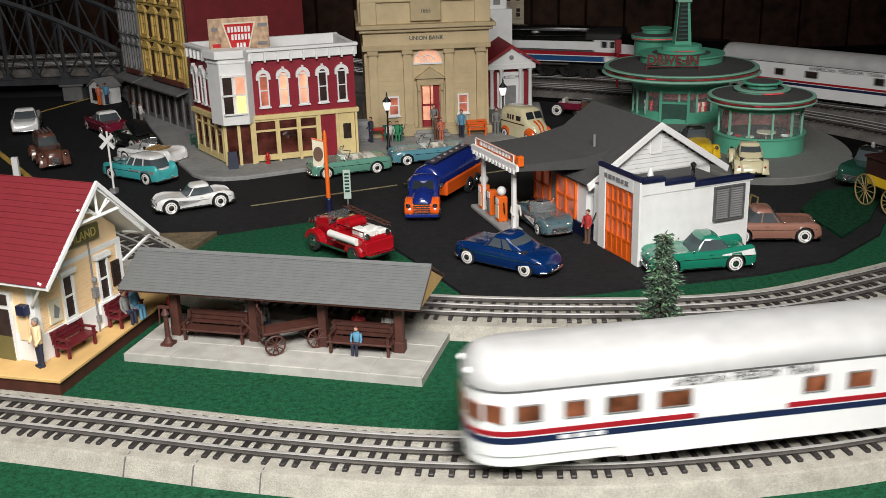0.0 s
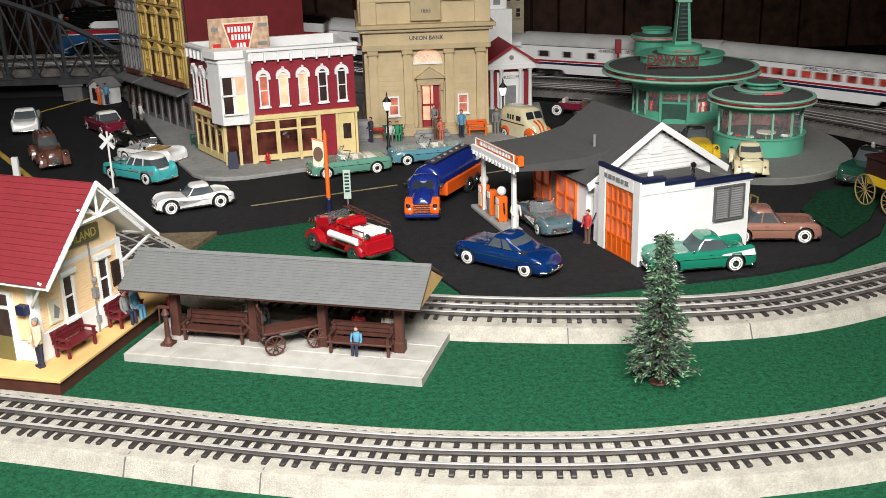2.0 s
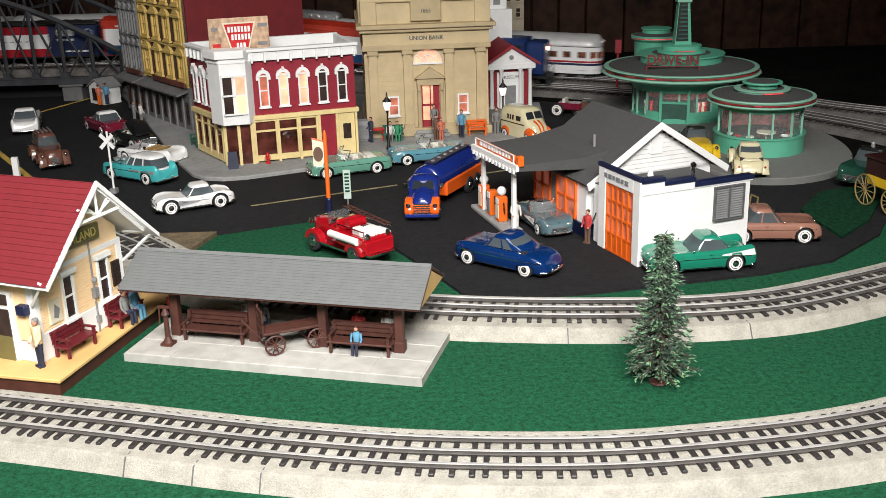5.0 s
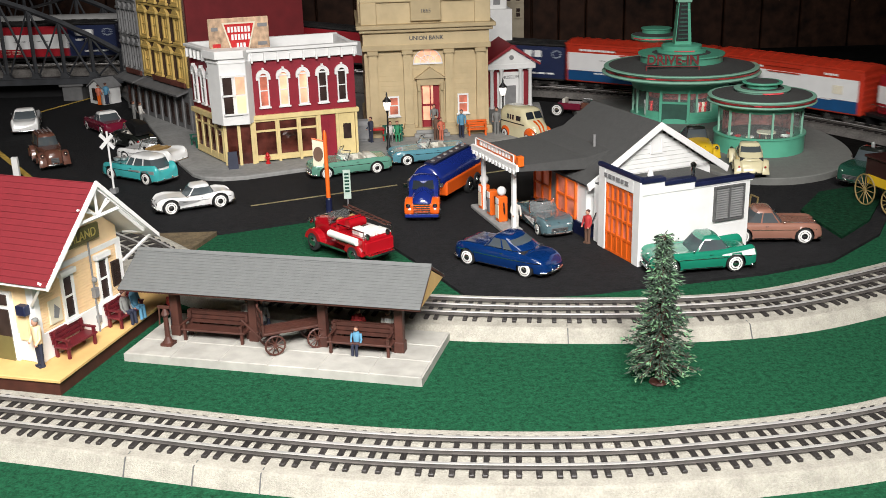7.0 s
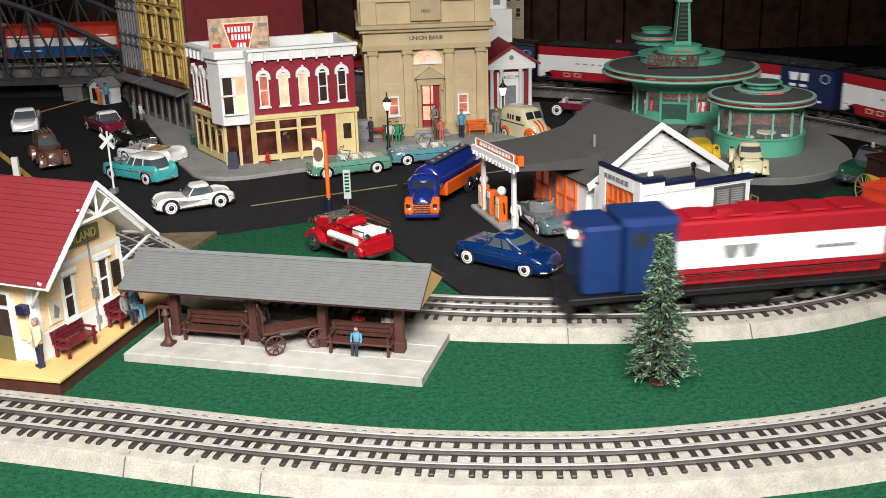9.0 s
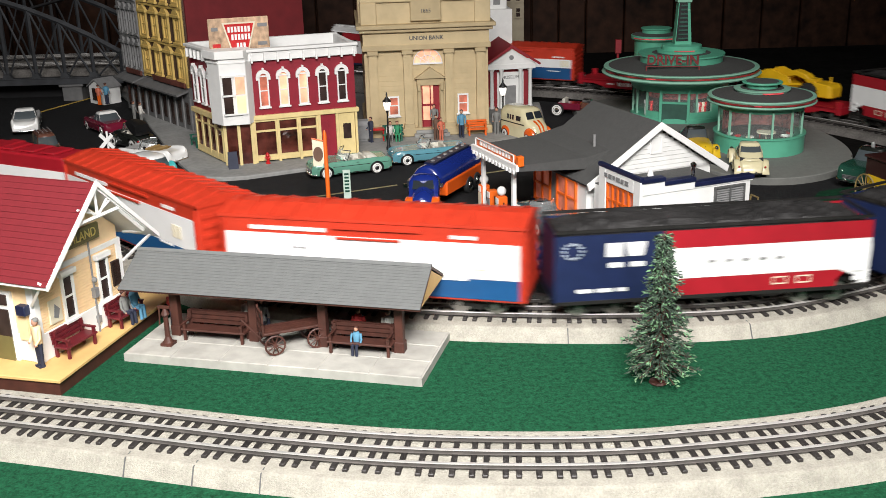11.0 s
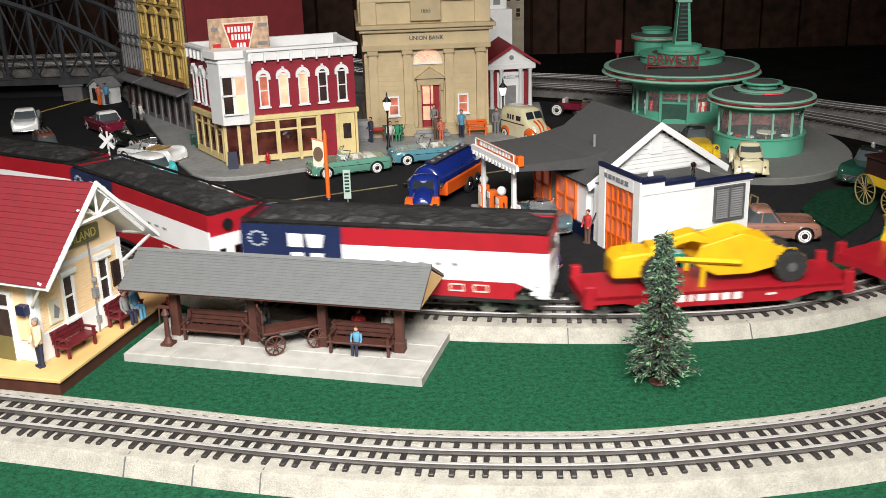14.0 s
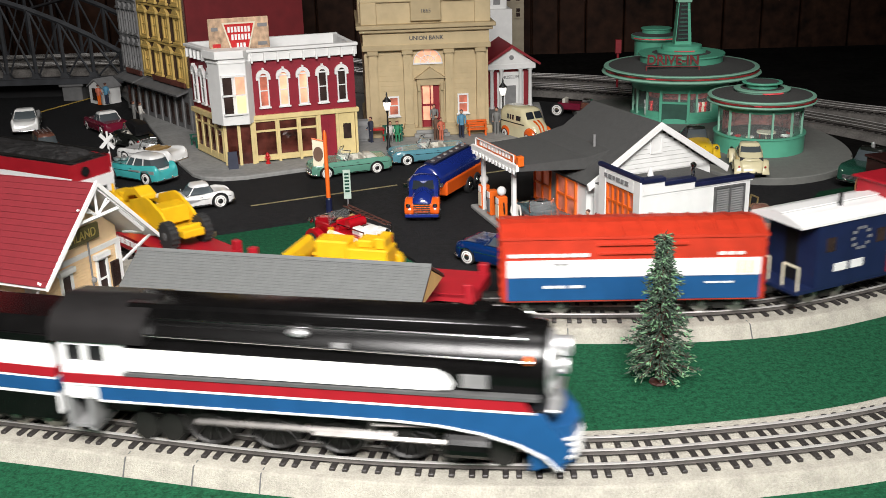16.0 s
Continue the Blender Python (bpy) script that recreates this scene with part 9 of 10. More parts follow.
def caboose(L=0.238):
    r = thing("caboose", pose(0, 0, 0), "navy, red and white caboose with white roof and red cupola", "train car", "freight cars")
    hw = 0.0275
    part("body", Shape().box(-L / 2 + 0.02, L / 2 - 0.02, -hw, hw, 0.016, 0.071), TRAINRED, r, "red body", 0.0008)
    for y in (-1, 1):
        a, b = sorted((y * (hw - 0.001), y * (hw + 0.0006)))
        part("navy_side", Shape().box(0.02, L / 2 - 0.02, a, b, 0.016, 0.071), TRAINNAVY, r, "navy front half")
        part("white_band", Shape().box(-L / 2 + 0.02, 0.0198, a, b, 0.034, 0.057), TRAINWHITE, r, "white band")
        c = Shape()
        for k in range(10):
            t0 = 2 * math.pi * k / 10
            c.box(0.052 + 0.009 * math.cos(t0) - 0.0018, 0.052 + 0.009 * math.cos(t0) + 0.0018, *sorted((y * hw, y * (hw + 0.0009))), 0.053 + 0.009 * math.sin(t0) - 0.0012, 0.053 + 0.009 * math.sin(t0) + 0.0012)
        part("round_badge", c, GREY, r)
        bars(r, WHITE, y * (hw + 0.0009), 0.080, 0.028, [0.014, 0.014], 0.007, 0.004, sgn=-1)
        for x in (-0.075, -0.045, -0.01, 0.03, 0.085):
            part("window", Shape().box(x - 0.005, x + 0.005, *sorted((y * hw, y * (hw + 0.0009))), 0.046, 0.058), DUSK, r)
        for x in (-L / 2 + 0.004, L / 2 - 0.004):
            part("end_rail", Shape().tube((x, y * 0.025, 0.016), (x, y * 0.025, 0.036), 0.0009, 6).tube((x, y * 0.025, 0.036), (x, y * 0.008, 0.036), 0.0009, 6).tube((x, y * 0.008, 0.036), (x, y * 0.008, 0.016), 0.0009, 6), IVORY, r, "pale end rail")
            part("step", Shape().box(x - 0.004, x + 0.004, *sorted((y * 0.018, y * 0.026)), 0.006, 0.008), BLACK, r)
    part("front_end", Shape().box(L / 2 - 0.0205, L / 2 - 0.0194, -hw, hw, 0.016, 0.071), TRAINNAVY, r, "navy end wall")
    part("end_door", Shape().box(L / 2 - 0.0196, L / 2 - 0.019, -0.007, 0.007, 0.017, 0.060), BLACK, r)
    part("end_deck", Shape().box(-L / 2, L / 2, -hw, hw, 0.0135, 0.0165), TRAINNAVY, r)
    part("roof", Shape().loft([[(x, y, z) for y, z in ((-hw - 0.002, 0.070), (-hw - 0.002, 0.072), (-0.015, 0.0765), (0, 0.078), (0.015, 0.0765), (hw + 0.002, 0.072), (hw + 0.002, 0.070))] for x in (-L / 2, L / 2)]), TRAINWHITE, r, "white curved roof")
    part("roof_walk", Shape().box(-L / 2, L / 2, -0.006, 0.006, 0.0782, 0.0792), TRAINWHITE, r)
    cu = part("cupola", Shape().box(-0.035, 0.012, -0.020, 0.020, 0.072, 0.088), TRAINRED, r, "red cupola", 0.0008)
    part("cupola_roof", Shape().box(-0.038, 0.015, -0.0225, 0.0225, 0.088, 0.0905), TRAINRED, cu, "", 0.001)
    for y in (-1, 1):
        for x in (-0.024, 0.0):
            part("cupola_window", Shape().box(x - 0.006, x + 0.006, *sorted((y * 0.0198, y * 0.0205)), 0.079, 0.086), DUSK, cu)
    part("stove_pipe", Shape().tube((0.06, 0.01, 0.076), (0.06, 0.01, 0.088), 0.0016, 8), BLACK, r)
    for x in (-L * 0.33, L * 0.33):
        bogie(r, x, 2, 0.028)
    coupler(r, L / 2, 1)
    coupler(r, -L / 2, -1)
    return r


DIESELBLUE = mat("diesel_blue_mat", (0.010, 0.030, 0.115), 0.36, 0, 0.1, 70)


def diesel(L=0.284):
    r = thing("diesel_engine", pose(0, 0, 0), "blue, red and white diesel road switcher engine", "locomotive")
    hw = 0.029
    part("frame", Shape().box(-L / 2, L / 2, -hw, hw, 0.0155, 0.0205), BLACK, r, "black walkway frame", 0.0006)
    part("short_hood", Shape().box(L * 0.345, L * 0.462, -0.0262, 0.0262, 0.0205, 0.0785), DIESELBLUE, r, "blue short hood", 0.003)
    part("cab", Shape().box(L * 0.19, L * 0.34, -0.0285, 0.0285, 0.0205, 0.079).extrude_x([(-0.0295, 0.077), (0.0295, 0.077), (0.022, 0.083), (-0.022, 0.083)], L * 0.18, L * 0.35), DIESELBLUE, r, "blue cab", 0.0015)
    part("long_hood", Shape().box(-L * 0.455, L * 0.19, -0.0205, 0.0205, 0.0205, 0.075), TRAINRED, r, "red long hood", 0.002)
    for y in (-1, 1):
        part("white_band", Shape().box(-L * 0.453, L * 0.188, *sorted((y * 0.020, y * 0.0212)), 0.036, 0.060), TRAINWHITE, r, "white band")
        for x0 in (L * 0.21, L * 0.275):
            part("cab_window", Shape().box(x0, x0 + 0.013, *sorted((y * 0.0282, y * 0.029)), 0.060, 0.072), GLASS, r)
        s, yy = Shape(), y * 0.0215
        part("letter_shape", Shape().extrude_y([(0.010, 0.043), (0.002, 0.043), (-0.002, 0.054), (0.013, 0.054)], yy - 0.0003, yy + 0.0003).extrude_y([(-0.006, 0.043), (-0.014, 0.043), (-0.018, 0.054), (-0.003, 0.054)], yy - 0.0003, yy + 0.0003), GREY, r)
        bars(r, GREY, yy, -0.068, 0.046, [0.006] * 5, 0.0025, 0.001, sgn=-1)
        for z in (0.0265, 0.0300):
            part("louvre", Shape().box(-L * 0.44, L * 0.17, *sorted((y * 0.0205, y * 0.0213)), z, z + 0.0012), DEEPRED, r)
        rail_ = Shape().tube((-L * 0.46, y * 0.0283, 0.034), (L * 0.18, y * 0.0283, 0.034), 0.0006, 5)
        for k in range(9):
            x = -L * 0.46 + k * L * 0.08
            rail_.tube((x, y * 0.0283, 0.0205), (x, y * 0.0283, 0.034), 0.0006, 5)
        part("handrail", rail_, CHROME, r)
        part("number_board", Shape().box(L * 0.466, L * 0.470, *sorted((y * 0.009, y * 0.018)), 0.061, 0.067), WHITE, r)
        part("class_lamp", Shape().ball((L * 0.462, y * 0.020, 0.069), 0.0024), NEON, r, "red class lamp")
        bars(r, GREY, y * 0.022, L * 0.36, 0.040, [0.004, 0.004, 0.004], 0.010, 0.003, sgn=1)
    part("headlight", Shape().tube((L * 0.460, 0, 0.066), (L * 0.470, 0, 0.066), 0.0035, 12), HEADLAMP, r, "lit headlight")
    s = Shape()
    for k in range(5):
        x = -0.10 + k * 0.032
        s.box(x - 0.010, x + 0.010, -0.015, 0.015, 0.075, 0.0775)
    part("roof_fan", s, TRAINRED, r, "red roof fan hatch", 0.001)
    part("exhaust", Shape().box(0.0, 0.014, -0.005, 0.005, 0.075, 0.080).box(-0.03, -0.012, -0.018, 0.018, 0.0752, 0.0785), TRAINRED, r)
    part("fuel_tank", Shape().box(-0.035, 0.035, -0.024, 0.024, 0.004, 0.0155), BLACK, r, "", 0.002)
    part("pilot", Shape().box(L / 2 - 0.004, L / 2, -0.027, 0.027, 0.003, 0.0155).box(-L / 2, -L / 2 + 0.004, -0.027, 0.027, 0.003, 0.0155), BLACK, r)
    part("front_rail", Shape().tube((L / 2 - 0.002, -0.026, 0.0205), (L / 2 - 0.002, -0.026, 0.036), 0.0008, 5).tube((L / 2 - 0.002, 0.026, 0.0205), (L / 2 - 0.002, 0.026, 0.036), 0.0008, 5).tube((L / 2 - 0.002, -0.026, 0.036), (L / 2 - 0.002, 0.026, 0.036), 0.0008, 5), BLACK, r)
    for x in (-L * 0.31, L * 0.31):
        bogie(r, x, 3, 0.046)
    coupler(r, L / 2, 1)
    coupler(r, -L / 2, -1)
    return r


# passenger train
back = 0.0
for k, (ob, ln) in enumerate(((steam_engine(), 0.330), (tender(), 0.208), (coach(windows=6, lit=DUSK, plain=False), 0.386), (coach(windows=7, lit=DUSK), 0.386),
                              (coach(windows=13, plain=True, lit=REDWIN, label="white coach with a row of red-lit windows"), 0.386),
                              (coach(windows=11, dome=True, plain=True, lit=REDWIN, label="white dome coach with silver glazed dome"), 0.386),
                              (coach(tail=0.030, wins=((-0.1535, 0.0080), (-0.1255, 0.0072), (-0.0966, 0.0109), (-0.0648, 0.0105), (0.0242, 0.0079), (0.0533, 0.0084), (0.084, 0.0080), (0.115, 0.0080), (0.146, 0.0080)), label="white observation coach with a rounded tail"), 0.386))):
    MOVING.append((ob, PA, LA, KNOTS_A, back, ln - 0.006))
    back += ln
# freight train
back = 0.0
bx, bw, hp = boxcar(), boxcar(L=0.262, low=0.0335, high=0.064, label="red boxcar with a broad white band over blue"), hopper()
for o in bx.children_recursive:
    for v in o.data.vertices:
        v.co.x *= 0.955
        v.co.z = 0.014 + (v.co.z - 0.014) * 0.86 if v.co.z > 0.014 else v.co.z
rows = [(diesel(), 0.295), (bw, 0.275), (copy_thing(bw, pose(0, 0, 0)), 0.275), (hp, 0.280)] + [(copy_thing(hp, pose(0, 0, 0)), 0.280) for k in range(3)]
rows += [(flatcar(), 0.258), (flatcar(), 0.234), (bx, 0.228), (caboose(), 0.246)]
for k, (ob, ln) in enumerate(rows):
    slack = 0.014 if 3 <= k <= 6 else 0.029 if k == 7 else 0.009 if k == 8 else 0.006
    MOVING.append((ob, PB, LB, KNOTS_B, back, ln - slack))
    if k == 7:
        MOVING.append((scraper(pose(0, 0, 0)), PB, LB, KNOTS_B, back, ln - slack, 0.0208, 0.009))
    if k == 8:
        MOVING.append((bulldozer(pose(0, 0, 0)), PB, LB, KNOTS_B, back, ln - slack, 0.0208, 0.002))
    back += ln


# ---- figures, signs, lamps, tree ----
def figure(m, shirt, trousers, seated=False, h=0.037, hair=BROWN, label="small painted standing figurine"):
    """A painted toy figurine, one plain mesh."""
    k = h / 0.037
    s = Shape().at(Matrix.Scale(k, 4))
    hz = 0.0 if not seated else -0.0075
    s.mi = 1
    if seated:
        for y in (-0.0022, 0.0022):
            s.tube((0, y, 0.0105), (-0.0075, y, 0.0105), 0.0018, 7).tube((-0.0075, y, 0.0105), (-0.008, y, 0.0005), 0.0015, 7)
    else:
        for y in (-0.0019, 0.0019):
            s.tube((0, y, 0.0), (0, y, 0.018), 0.0014, 8, 0.0021)
            s.box(-0.003, 0.0014, y - 0.0013, y + 0.0013, 0, 0.0016)
    s.mi = 0
    s.loft([[(1.0 * a * 0.0026, b * 0.0042 * w, z + hz) for a, b in ((-1, -0.6), (-1, 0.6), (0, 1), (1, 0.6), (1, -0.6), (0, -1))] for z, w in ((0.0165, 0.85), (0.022, 0.8), (0.0285, 1.1), (0.0305, 0.6))])
    for y in (-1, 1):
        s.tube((0, y * 0.0045, 0.029 + hz), (-0.001, y * 0.0055, 0.0225 + hz), 0.0012, 7).tube((-0.001, y * 0.0055, 0.0225 + hz), (-0.004, y * 0.0045, 0.0185 + hz), 0.001, 7)
    s.mi = 2
    s.ball((-0.0003, 0, 0.0338 + hz), 0.0024, 10, 6, (1, 0.9, 1.15)).ball((-0.0042, 0.0045, 0.0183 + hz), 0.0011, 6, 4).ball((-0.0042, -0.0045, 0.0183 + hz), 0.0011, 6, 4)
    s.mi = 3
    s.ball((0.0004, 0, 0.0350 + hz), 0.0024, 10, 6, (1.05, 1, 0.8))
    ob = part("figurine", s, [shirt, trousers, SKIN, hair], smooth=60, m=m)
    return tagged(ob, label, "figurine", "figurines")


FBLUE = mat("shirt_blue_mat", (0.10, 0.28, 0.42), 0.7)
FGREY = mat("cloth_grey_mat", (0.20, 0.20, 0.19), 0.7)
FRED = mat("cloth_red_mat", (0.42, 0.03, 0.03), 0.7)
FCORAL = mat("cloth_coral_mat", (0.60, 0.16, 0.09), 0.7)
FBROWN = mat("cloth_brown_mat", (0.13, 0.07, 0.045), 0.7)
FWHITE = mat("cloth_white_mat", (0.65, 0.63, 0.58), 0.7)
FGREEN = mat("cloth_green_mat", (0.03, 0.26, 0.12), 0.7)
FNAVY = mat("cloth_navy_mat", (0.02, 0.025, 0.05), 0.7)
# depot
figure(DB @ pose(0.004, -0.006, 0, 0, 0, 70), STATION, FNAVY, h=0.040, hair=FGREY, label="figurine in dark dungarees standing on the depot deck")
figure(DB @ pose(0.012, 0.086, 0, 0, 0, 180), FGREY, FNAVY, True, label="seated figurine in grey suit on a depot bench")
figure(DB @ pose(0.012, 0.098, 0, 0, 0, 180), FBLUE, FBLUE, True, label="seated figurine in light blue dress on a depot bench")
# shelter
figure(SB @ pose(0.184, 0.026, 0, 0, 0, 90), FBLUE, FNAVY, True, h=0.029, label="seated figurine in blue jacket on the shelter bench")
figure(SB @ pose(0.016, 0.048, 0, 0, 0, -90), FRED, FNAVY, h=0.034, label="figurine in red coat behind the shelter bench")
figure(SB @ pose(0.080, 0.055, 0, 0, 0, -90), FWHITE, FGREY, True, label="seated figurine in white facing the rear track")
figure(SB @ pose(0.092, 0.055, 0, 0, 0, -90), FGREY, FNAVY, True, label="seated dark haired figurine facing the rear track")
figure(SB @ pose(0.178, 0.049, 0, 0, 0, -90), FRED, FNAVY, True, label="seated figurine in red facing the rear track")
figure(SB @ pose(0.203, 0.049, 0, 0, 0, -90), FWHITE, FNAVY, True, label="seated figurine in white facing the rear track")
# bank front
figure(TB2 @ pose(0.098, -0.010, 0.0095, 0, 0, 90), FGREY, FGREY, label="figurine in grey suit on the bank steps")
figure(TB2 @ pose(0.098, -0.040, 0, 0, 0, 90), FBROWN, FBROWN, label="figurine in brown coat before the bank")
figure(TB2 @ pose(0.105, -0.042, 0, 0, 0, 90), FCORAL, FCORAL, h=0.033, label="figurine in coral dress before the bank")
figure(TB2 @ pose(0.136, -0.030, 0, 0, 0, 90), FBLUE, FNAVY, h=0.041, hair=FNAVY, label="policeman figurine in blue shirt and dark cap")
figure(TB2 @ pose(0.032, -0.034, 0, 0, 0, 90), FWHITE, FGREY, True, label="seated figurine in white on a green bench")
figure(TB2 @ pose(0.042, -0.034, 0, 0, 0, 90), FGREEN, FGREEN, True, label="seated figurine in green on a green bench")
figure(TB2 @ pose(0.004, -0.034, 0, 0, 0, 40), FNAVY, FNAVY, label="figurine in dark blue beside the news stand")
figure(pose(0.084, 1.515, 0.008, 0, 0, 80), FGREY, FGREY, h=0.040, label="figurine in pale grey suit near the street lamp")
# gas station and street
figure(pose(0.078, 1.062, 0.003, 0, 0, 110), FWHITE, FWHITE, h=0.036, hair=TAXI, label="attendant figurine in white beside the pumps")
figure(pose(0.148, 1.015, 0.003, 0, 0, 40), FRED, FBROWN, h=0.036, label="mechanic figurine in red shirt holding a hose")
part_h = thing("air_hose", pose(0.148, 1.015, 0.003), "thin black air hose held by a mechanic", "hose")
part("hose", Shape().tube((0.003, 0.0, 0.019), (0.009, 0.003, 0.031), 0.0008, 6).tube((0.009, 0.003, 0.031), (0.018, 0.006, 0.041), 0.0008, 6).tube((0.018, 0.006, 0.041), (0.027, 0.008, 0.046), 0.0008, 6), BLACK, part_h)
figure(pose(-0.492, 1.672, 0.008, 0, 0, 220), FGREY, FGREY, h=0.036, label="grey seated figurine group on the street pavement")
figure(pose(-0.478, 1.66, 0.008, 0, 0, 220), FWHITE, FGREY, h=0.036, label="pale grey figurine on the street pavement")
figure(pose(-0.60, 1.84, 0.008, 0, 0, 250), FCORAL, ORANGE, h=0.036, label="figurine in orange at the street stall")
figure(pose(-0.588, 1.845, 0.008, 0, 0, 250), FBLUE, FNAVY, h=0.038, label="figurine in blue at the street stall")

stall = thing("market_stall", pose(-0.615, 1.875, 0.003, 0, 0, -40), "white gabled street stall with dark opening", "kiosk")
part("wall", Shape().box(-0.022, 0.022, 0, 0.035, 0, 0.03).extrude_y([(-0.022, 0.03), (0.022, 0.03), (0, 0.042)], 0, 0.035), WHITE, stall)
part("opening", Shape().box(-0.012, 0.004, -0.001, 0.001, 0.006, 0.028), DUSK, stall)
part("roof", Shape().extrude_y([(-0.025, 0.029), (0, 0.043), (0.025, 0.029), (0.025, 0.031), (0, 0.0455), (-0.025, 0.031)], -0.003, 0.037), GREY, stall)


rk = thing("hand_trolley", pose(0.318, 1.055, 0.003, 0, 0, 20), "small brass coloured wheeled trolley behind the garage", "trolley")
BRASS = mat("dull_brass_mat", (0.36, 0.27, 0.12), 0.4, 0.5, 0.2, 120)
for y in (-0.006, 0.006):
    part("rail", Shape().tube((-0.012, y, 0.010), (0.012, y, 0.012), 0.0012, 8), BRASS, rk)
    part("upright", Shape().tube((0.011, y, 0.012), (0.013, y, 0.032), 0.0010, 8), BRASS, rk)
    for x in (-0.010, 0.010):
        part("wheel", Shape().tube((x, y - 0.001, 0.0055), (x, y + 0.001, 0.0055), 0.0055, 16), BRASS, rk, "brass wheel")
part("cross_bar", Shape().tube((0.013, -0.006, 0.032), (0.013, 0.006, 0.032), 0.0010, 8), BRASS, rk)
part("deck", Shape().box(-0.012, 0.011, -0.006, 0.006, 0.0115, 0.0135), BRASS, rk)


def street_lamp(x, y, z=0.008):
    r = thing("street_lamp", pose(x, y, z), "black cast street lamp with a glowing white lantern", "street lamp", "street lamps")
    part("post", Shape().lathe([(0.0034, 0), (0.0034, 0.003), (0.0022, 0.006), (0.0018, 0.016), (0.0013, 0.018), (0.0011, 0.052), (0.002, 0.053), (0.0016, 0.056)], 12), BLACK, r, smooth=50)
    part("lantern", Shape().lathe([(0.0028, 0.056), (0.0050, 0.063), (0.0052, 0.066), (0.0040, 0.068)], 14), LAMPGLOW, r, "glowing white lantern glass", smooth=50)
    part("cap", Shape().lathe([(0.0062, 0.0675), (0.0058, 0.069), (0.003, 0.072), (0.0012, 0.075), (0.0014, 0.077), (0.0004, 0.081)], 14), BLACK, r, smooth=50)


street_lamp(-0.072, 1.434)
street_lamp(0.094, 1.522)


def crossing_sign(m, label):
    r = thing("crossing_sign", m, label, "sign")
    part("post", Shape().tube((0, 0, 0), (0, 0, 0.078), 0.0013, 8), WHITE, r)
    part("base", Shape().box(-0.004, 0.004, -0.004, 0.004, 0, 0.006), GREY, r)
    part("blade", Shape().at(pose(0, -0.002, 0.066, 0, 45, 0)).box(-0.012, 0.012, -0.0006, 0.0006, -0.0022, 0.0022), WHITE, r, "white cross blade")
    part("blade", Shape().at(pose(0, -0.0034, 0.066, 0, -45, 0)).box(-0.012, 0.012, -0.0006, 0.0006, -0.0022, 0.0022), WHITE, r, "white cross blade")


crossing_sign(pose(-0.408, 1.262, 0.003, 0, 0, -10), "white railway crossing sign with crossed blades")
gp = thing("crossing_post", pose(-0.556, 1.335, 0.003), "short white crossing gate post", "post")
part("post", Shape().box(-0.004, 0.004, -0.003, 0.003, 0, 0.032), WHITE, gp, "", 0.0006)

ps = thing("pole_sign", pose(-0.129, 1.150, 0.003), "tall orange pole with a round hanging service sign", "sign")
part("pole", Shape().lathe([(0.0028, 0.018), (0.0026, 0.020), (0.0022, 0.092), (0.0008, 0.096)], 12), ORANGE, ps, "orange pole", smooth=50)
part("pole_base", Shape().lathe([(0.0038, 0), (0.0036, 0.016), (0.0028, 0.018)], 12), NAVY, ps, "dark blue pole base")
pb = part("sign_board", Shape().extrude_y([(-0.0145, 0.055), (-0.004, 0.055), (-0.002, 0.060), (-0.002, 0.082), (-0.0145, 0.086)], -0.0008, 0.0008), IVORY, ps, "ivory shield board")
part("sign_disc", Shape().extrude_y([(-0.0085 + 0.0055 * math.cos(2 * math.pi * k / 16), 0.069 + 0.0085 * math.sin(2 * math.pi * k / 16)) for k in range(16)], -0.0014, 0.0014), FBROWN, pb, "brown oval emblem")
part("sign_arm", Shape().tube((-0.015, 0, 0.087), (0.002, 0, 0.083), 0.0008, 6), ORANGE, ps)

ss = thing("street_sign", pose(-0.107, 1.150, 0.003), "narrow white vertical street sign with dark green bars", "sign")
part("post", Shape().tube((0, 0, 0), (0, 0, 0.044), 0.0009, 6), GREY, ss)
sb2 = part("board", Shape().box(-0.0042, 0.0042, -0.0012, -0.0004, 0.016, 0.050), mat("sign_pale_green_mat", (0.45, 0.55, 0.48), 0.6), ss, "", 0.0003)
s = Shape()
for k in range(6):
    s.box(-0.0026, 0.0026, -0.0016, -0.0011, 0.024 + k * 0.004, 0.0262 + k * 0.004)
part("lettering_bar", s, DKGREEN, sb2)

ab = thing("sandwich_board", pose(-0.275, 1.352, 0.008, 0, 0, 15), "dark blue folding sandwich board on the pavement", "sign")
part("panel", Shape().loft([[(-0.0065, -0.006, 0), (0.0065, -0.006, 0), (0.0065, -0.005, 0), (-0.0065, -0.005, 0)], [(-0.006, -0.001, 0.022), (0.006, -0.001, 0.022), (0.006, 0, 0.022), (-0.006, 0, 0.022)]]), FNAVY, ab)
part("panel", Shape().loft([[(-0.0065, 0.005, 0), (0.0065, 0.005, 0), (0.0065, 0.006, 0), (-0.0065, 0.006, 0)], [(-0.006, 0.0002, 0.022), (0.006, 0.0002, 0.022), (0.006, 0.0012, 0.022), (-0.006, 0.0012, 0.022)]]), FNAVY, ab)

fh = thing("fire_hydrant", pose(-0.232, 1.372, 0.008), "small red fire hydrant on the pavement", "hydrant")
part("body", Shape().lathe([(0.0034, 0), (0.0034, 0.0015), (0.0022, 0.002), (0.0022, 0.010), (0.003, 0.0105), (0.0026, 0.013), (0.0008, 0.015)], 12), RED, fh, smooth=50)
part("outlet", Shape().tube((-0.004, 0, 0.008), (0.004, 0, 0.008), 0.0012, 8).tube((0, -0.004, 0.008), (0, 0, 0.008), 0.0015, 8), RED, fh)

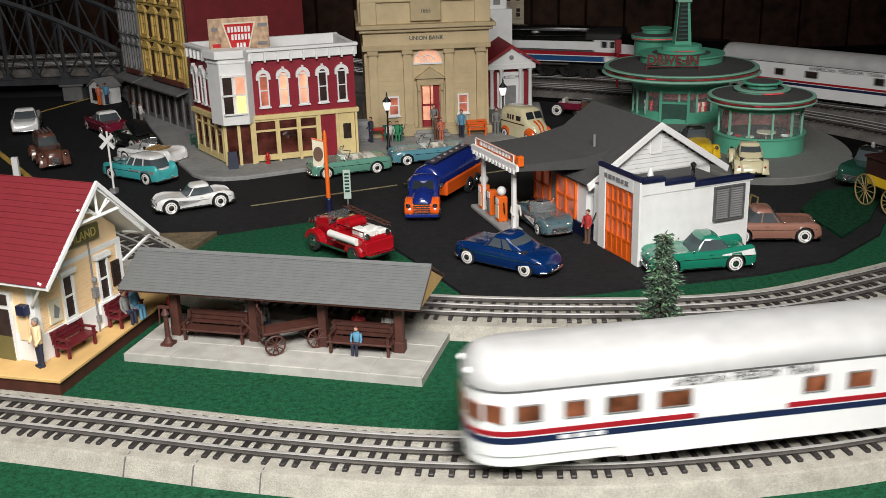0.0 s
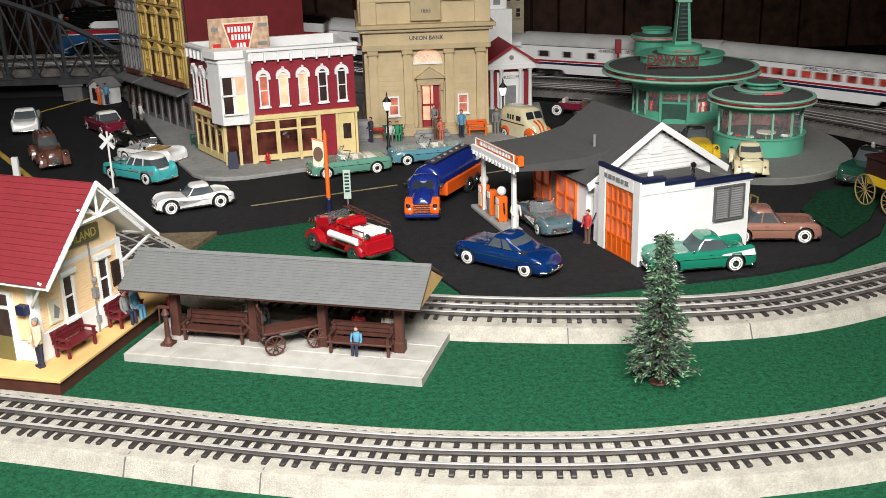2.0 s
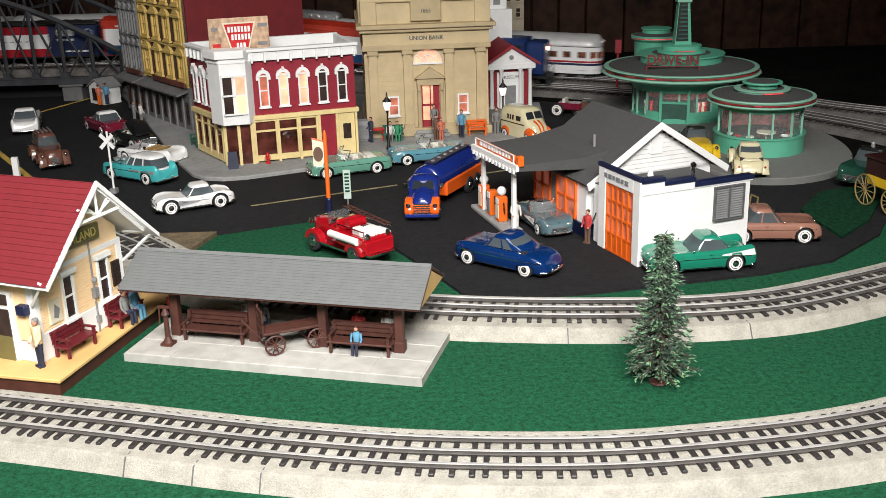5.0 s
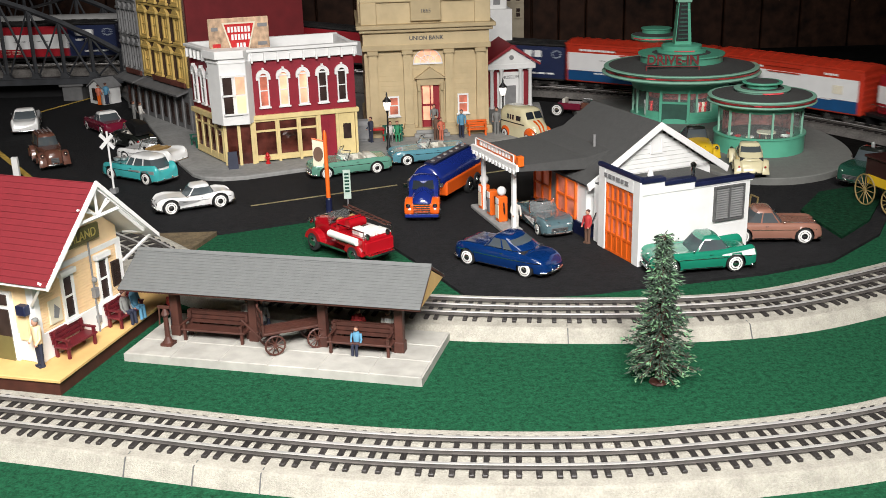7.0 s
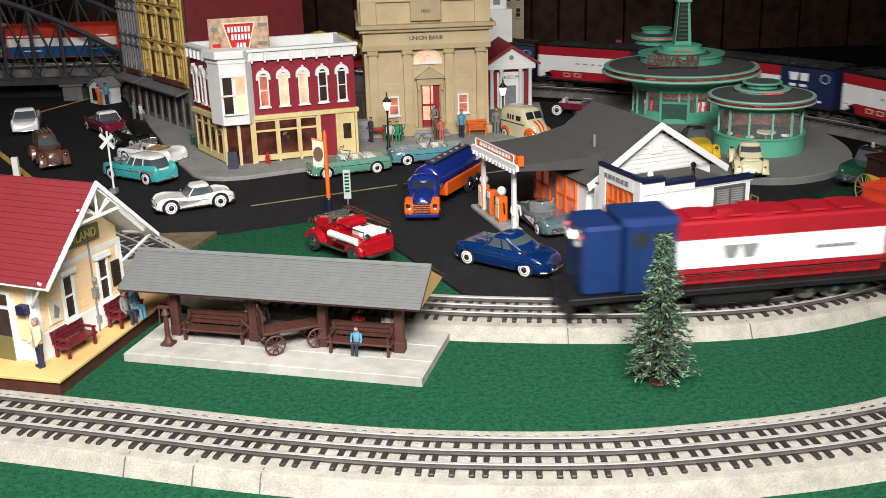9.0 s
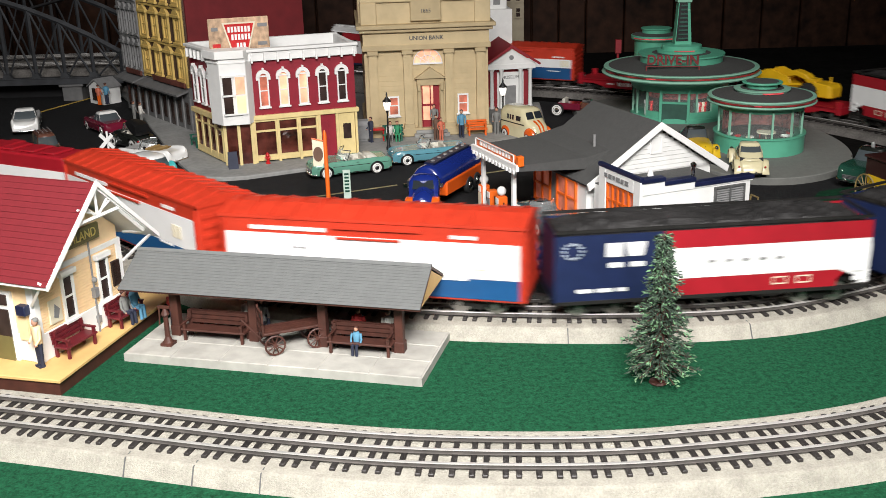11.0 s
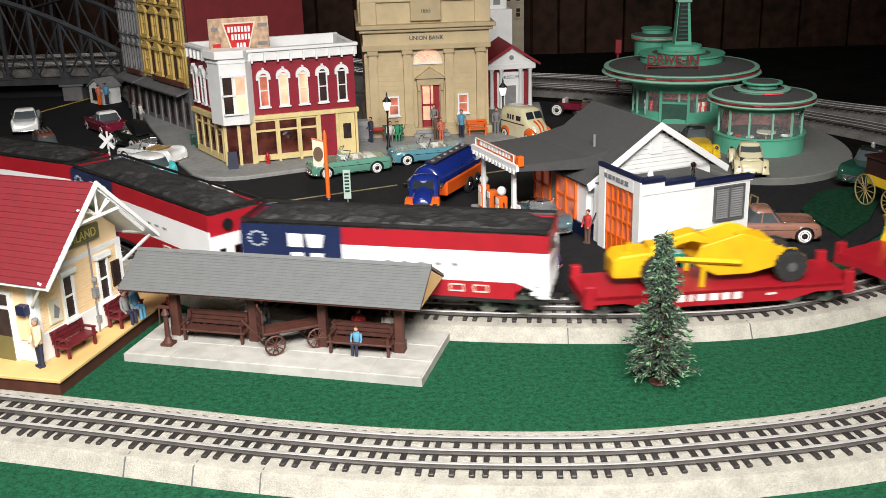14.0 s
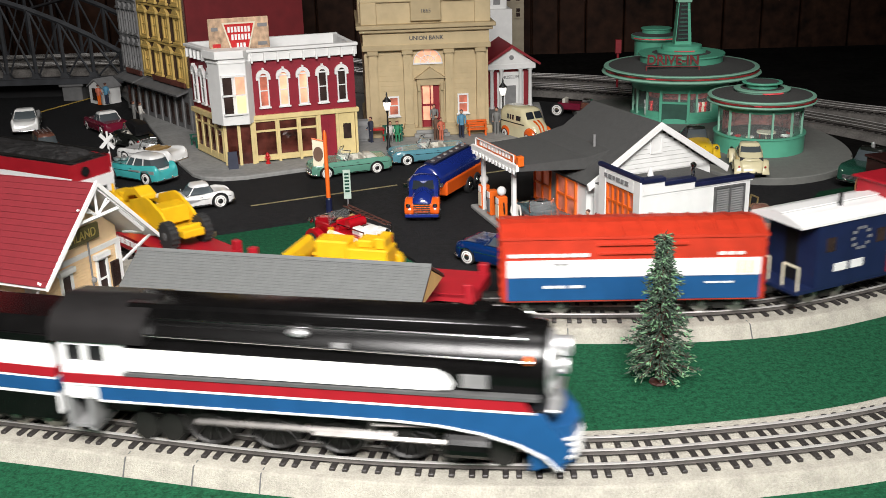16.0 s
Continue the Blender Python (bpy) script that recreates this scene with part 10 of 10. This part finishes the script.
ns = thing("mail_box", TB2 @ pose(-0.010, -0.024, 0), "grey round-topped mail collection box", "mail box")
part("body", Shape().extrude_x([(-0.008, 0.004), (0.008, 0.004), (0.008, 0.024), (0.0055, 0.030), (0, 0.0325), (-0.0055, 0.030), (-0.008, 0.024)], -0.011, 0.011).box(-0.009, 0.009, -0.006, 0.006, 0, 0.004), GREY, ns, "", 0.0006)
part("stand", Shape().box(0.013, 0.034, -0.010, 0.004, 0.016, 0.018).box(0.014, 0.016, -0.009, 0.003, 0, 0.016).box(0.031, 0.033, -0.009, 0.003, 0, 0.016), RED, ns, "red news rack", 0.0005)

rt = thing("signal_post", pose(0.314, 1.83, 0.0), "small red trackside signal post", "signal")
part("post", Shape().tube((0, 0, 0), (0, 0, 0.09), 0.0022, 8).box(-0.005, 0.005, -0.004, 0.004, 0.075, 0.098), DEEPRED, rt)


def spruce(x, y, h):
    """A bottle-brush spruce: a tapered trunk, drooping limbs and many small leaf clumps."""
    r = thing("spruce_tree", pose(x, y, 0.0), "model spruce tree with grey-green needles on the grass", "tree")
    rg = random.Random(21)
    part("trunk", Shape().tube((0, 0, -0.001), (0.001, 0, h * 0.5), 0.0030, 8, 0.002).tube((0.001, 0, h * 0.5), (0.0015, 0, h * 0.98), 0.002, 8, 0.0005).ball((0, 0, 0.001), 0.006, 10, 6, (1.2, 1.2, 0.4)), BROWN, r, "brown trunk")
    limbs = Shape()
    sets = [Shape() for _ in range(3)]
    for i in range(210):
        f = (i + rg.random()) / 210
        z = h * (0.09 + 0.89 * f**0.85)
        u = z / h
        reach = np.interp(u, (0.1, 0.2, 0.3, 0.5, 0.57, 0.62, 0.68, 0.8, 0.86, 1.0), (0.022, 0.0255, 0.024, 0.0175, 0.012, 0.0095, 0.0115, 0.0085, 0.0045, 0.0035)) * (0.50 + 0.62 * rg.random()**1.3)
        a = i * 2.399963 + rg.random() * 0.5
        droop = -0.22 - 0.25 * rg.random()
        tip = Vector((math.cos(a) * reach, math.sin(a) * reach, z + droop * reach))
        limbs.tube((0.001 * u, 0, z), tuple(tip), 0.0007, 4, 0.0003)
        n = 10 + int(reach / 0.0008)
        for k in range(n):
            q = 0.18 + 0.85 * (k + rg.random()) / n
            c = Vector((0, 0, z)).lerp(tip, q) + Vector((rg.gauss(0, 0.0013), rg.gauss(0, 0.0013), rg.gauss(0, 0.0011)))
            ln = 0.0030 + 0.0028 * rg.random()
            d = Vector((math.cos(a + rg.gauss(0, 0.55)), math.sin(a + rg.gauss(0, 0.55)), rg.gauss(-0.1, 0.4))).normalized()
            sd = d.cross(Vector((rg.gauss(0, 1), rg.gauss(0, 1), rg.gauss(0, 1)))).normalized() * (0.0005 + 0.0004 * rg.random())
            up = d.cross(sd).normalized() * 0.0004
            p0, p1, p2 = c, c + d * ln * 0.5, c + d * ln
            which = 2 if rg.random() < (0.30 if q > 0.75 else 0.08) else (1 if rg.random() < 0.45 else 0)
            sets[which].add([tuple(p0), tuple(p1 + sd), tuple(p2), tuple(p1 - sd), tuple(p1 + up), tuple(p1 - up)], [(0, 1, 4), (1, 2, 4), (2, 3, 4), (3, 0, 4), (1, 0, 5), (2, 1, 5), (3, 2, 5), (0, 3, 5)])
    tagged(part("limb", limbs, BROWN, r), kind="stuff")
    cols = (mat("needle_dark_mat", (0.040, 0.066, 0.045), 0.8, 0, 0.3, 200), mat("needle_mid_mat", (0.085, 0.14, 0.09), 0.8, 0, 0.3, 200), mat("needle_tip_mat", (0.16, 0.31, 0.16), 0.8, 0, 0.2, 200))
    for st, c in zip(sets, cols):
        tagged(part("needle", st, c, r), kind="stuff")


spruce(0.156, 0.697, 0.117)


# ---- what moves ----
def motions():
    for ob, P, L, knots, back_, length, *load in MOVING:
        up = Matrix.Translation((load[1] if len(load) > 1 else 0.0, 0, load[0] if load else 0.0))
        walk(ob, [(0.25 * k, ride(P, L, knots, back_, length, 0.25 * k) @ up) for k in range(65)])
    # driving wheels and rods of the steam engine turn with its way
    times = [k / 15 for k in range(241)]
    for ob, x, way in SPINNING:
        rows_ = []
        for t in times:
            a = front_at(KNOTS_A, t) / 0.0195
            c, s_ = 0.0062 * math.cos(a), -0.0062 * math.sin(a)
            if way == "wheel":
                rows_.append((t, pose(x, 0, 0.0195, 0, math.degrees(a), 0)))
            elif way == "orbit":
                rows_.append((t, pose(c, 0, s_)))
            else:
                rows_.append((t, pose(c, 0, 0)))
        walk(ob, rows_)


motions()
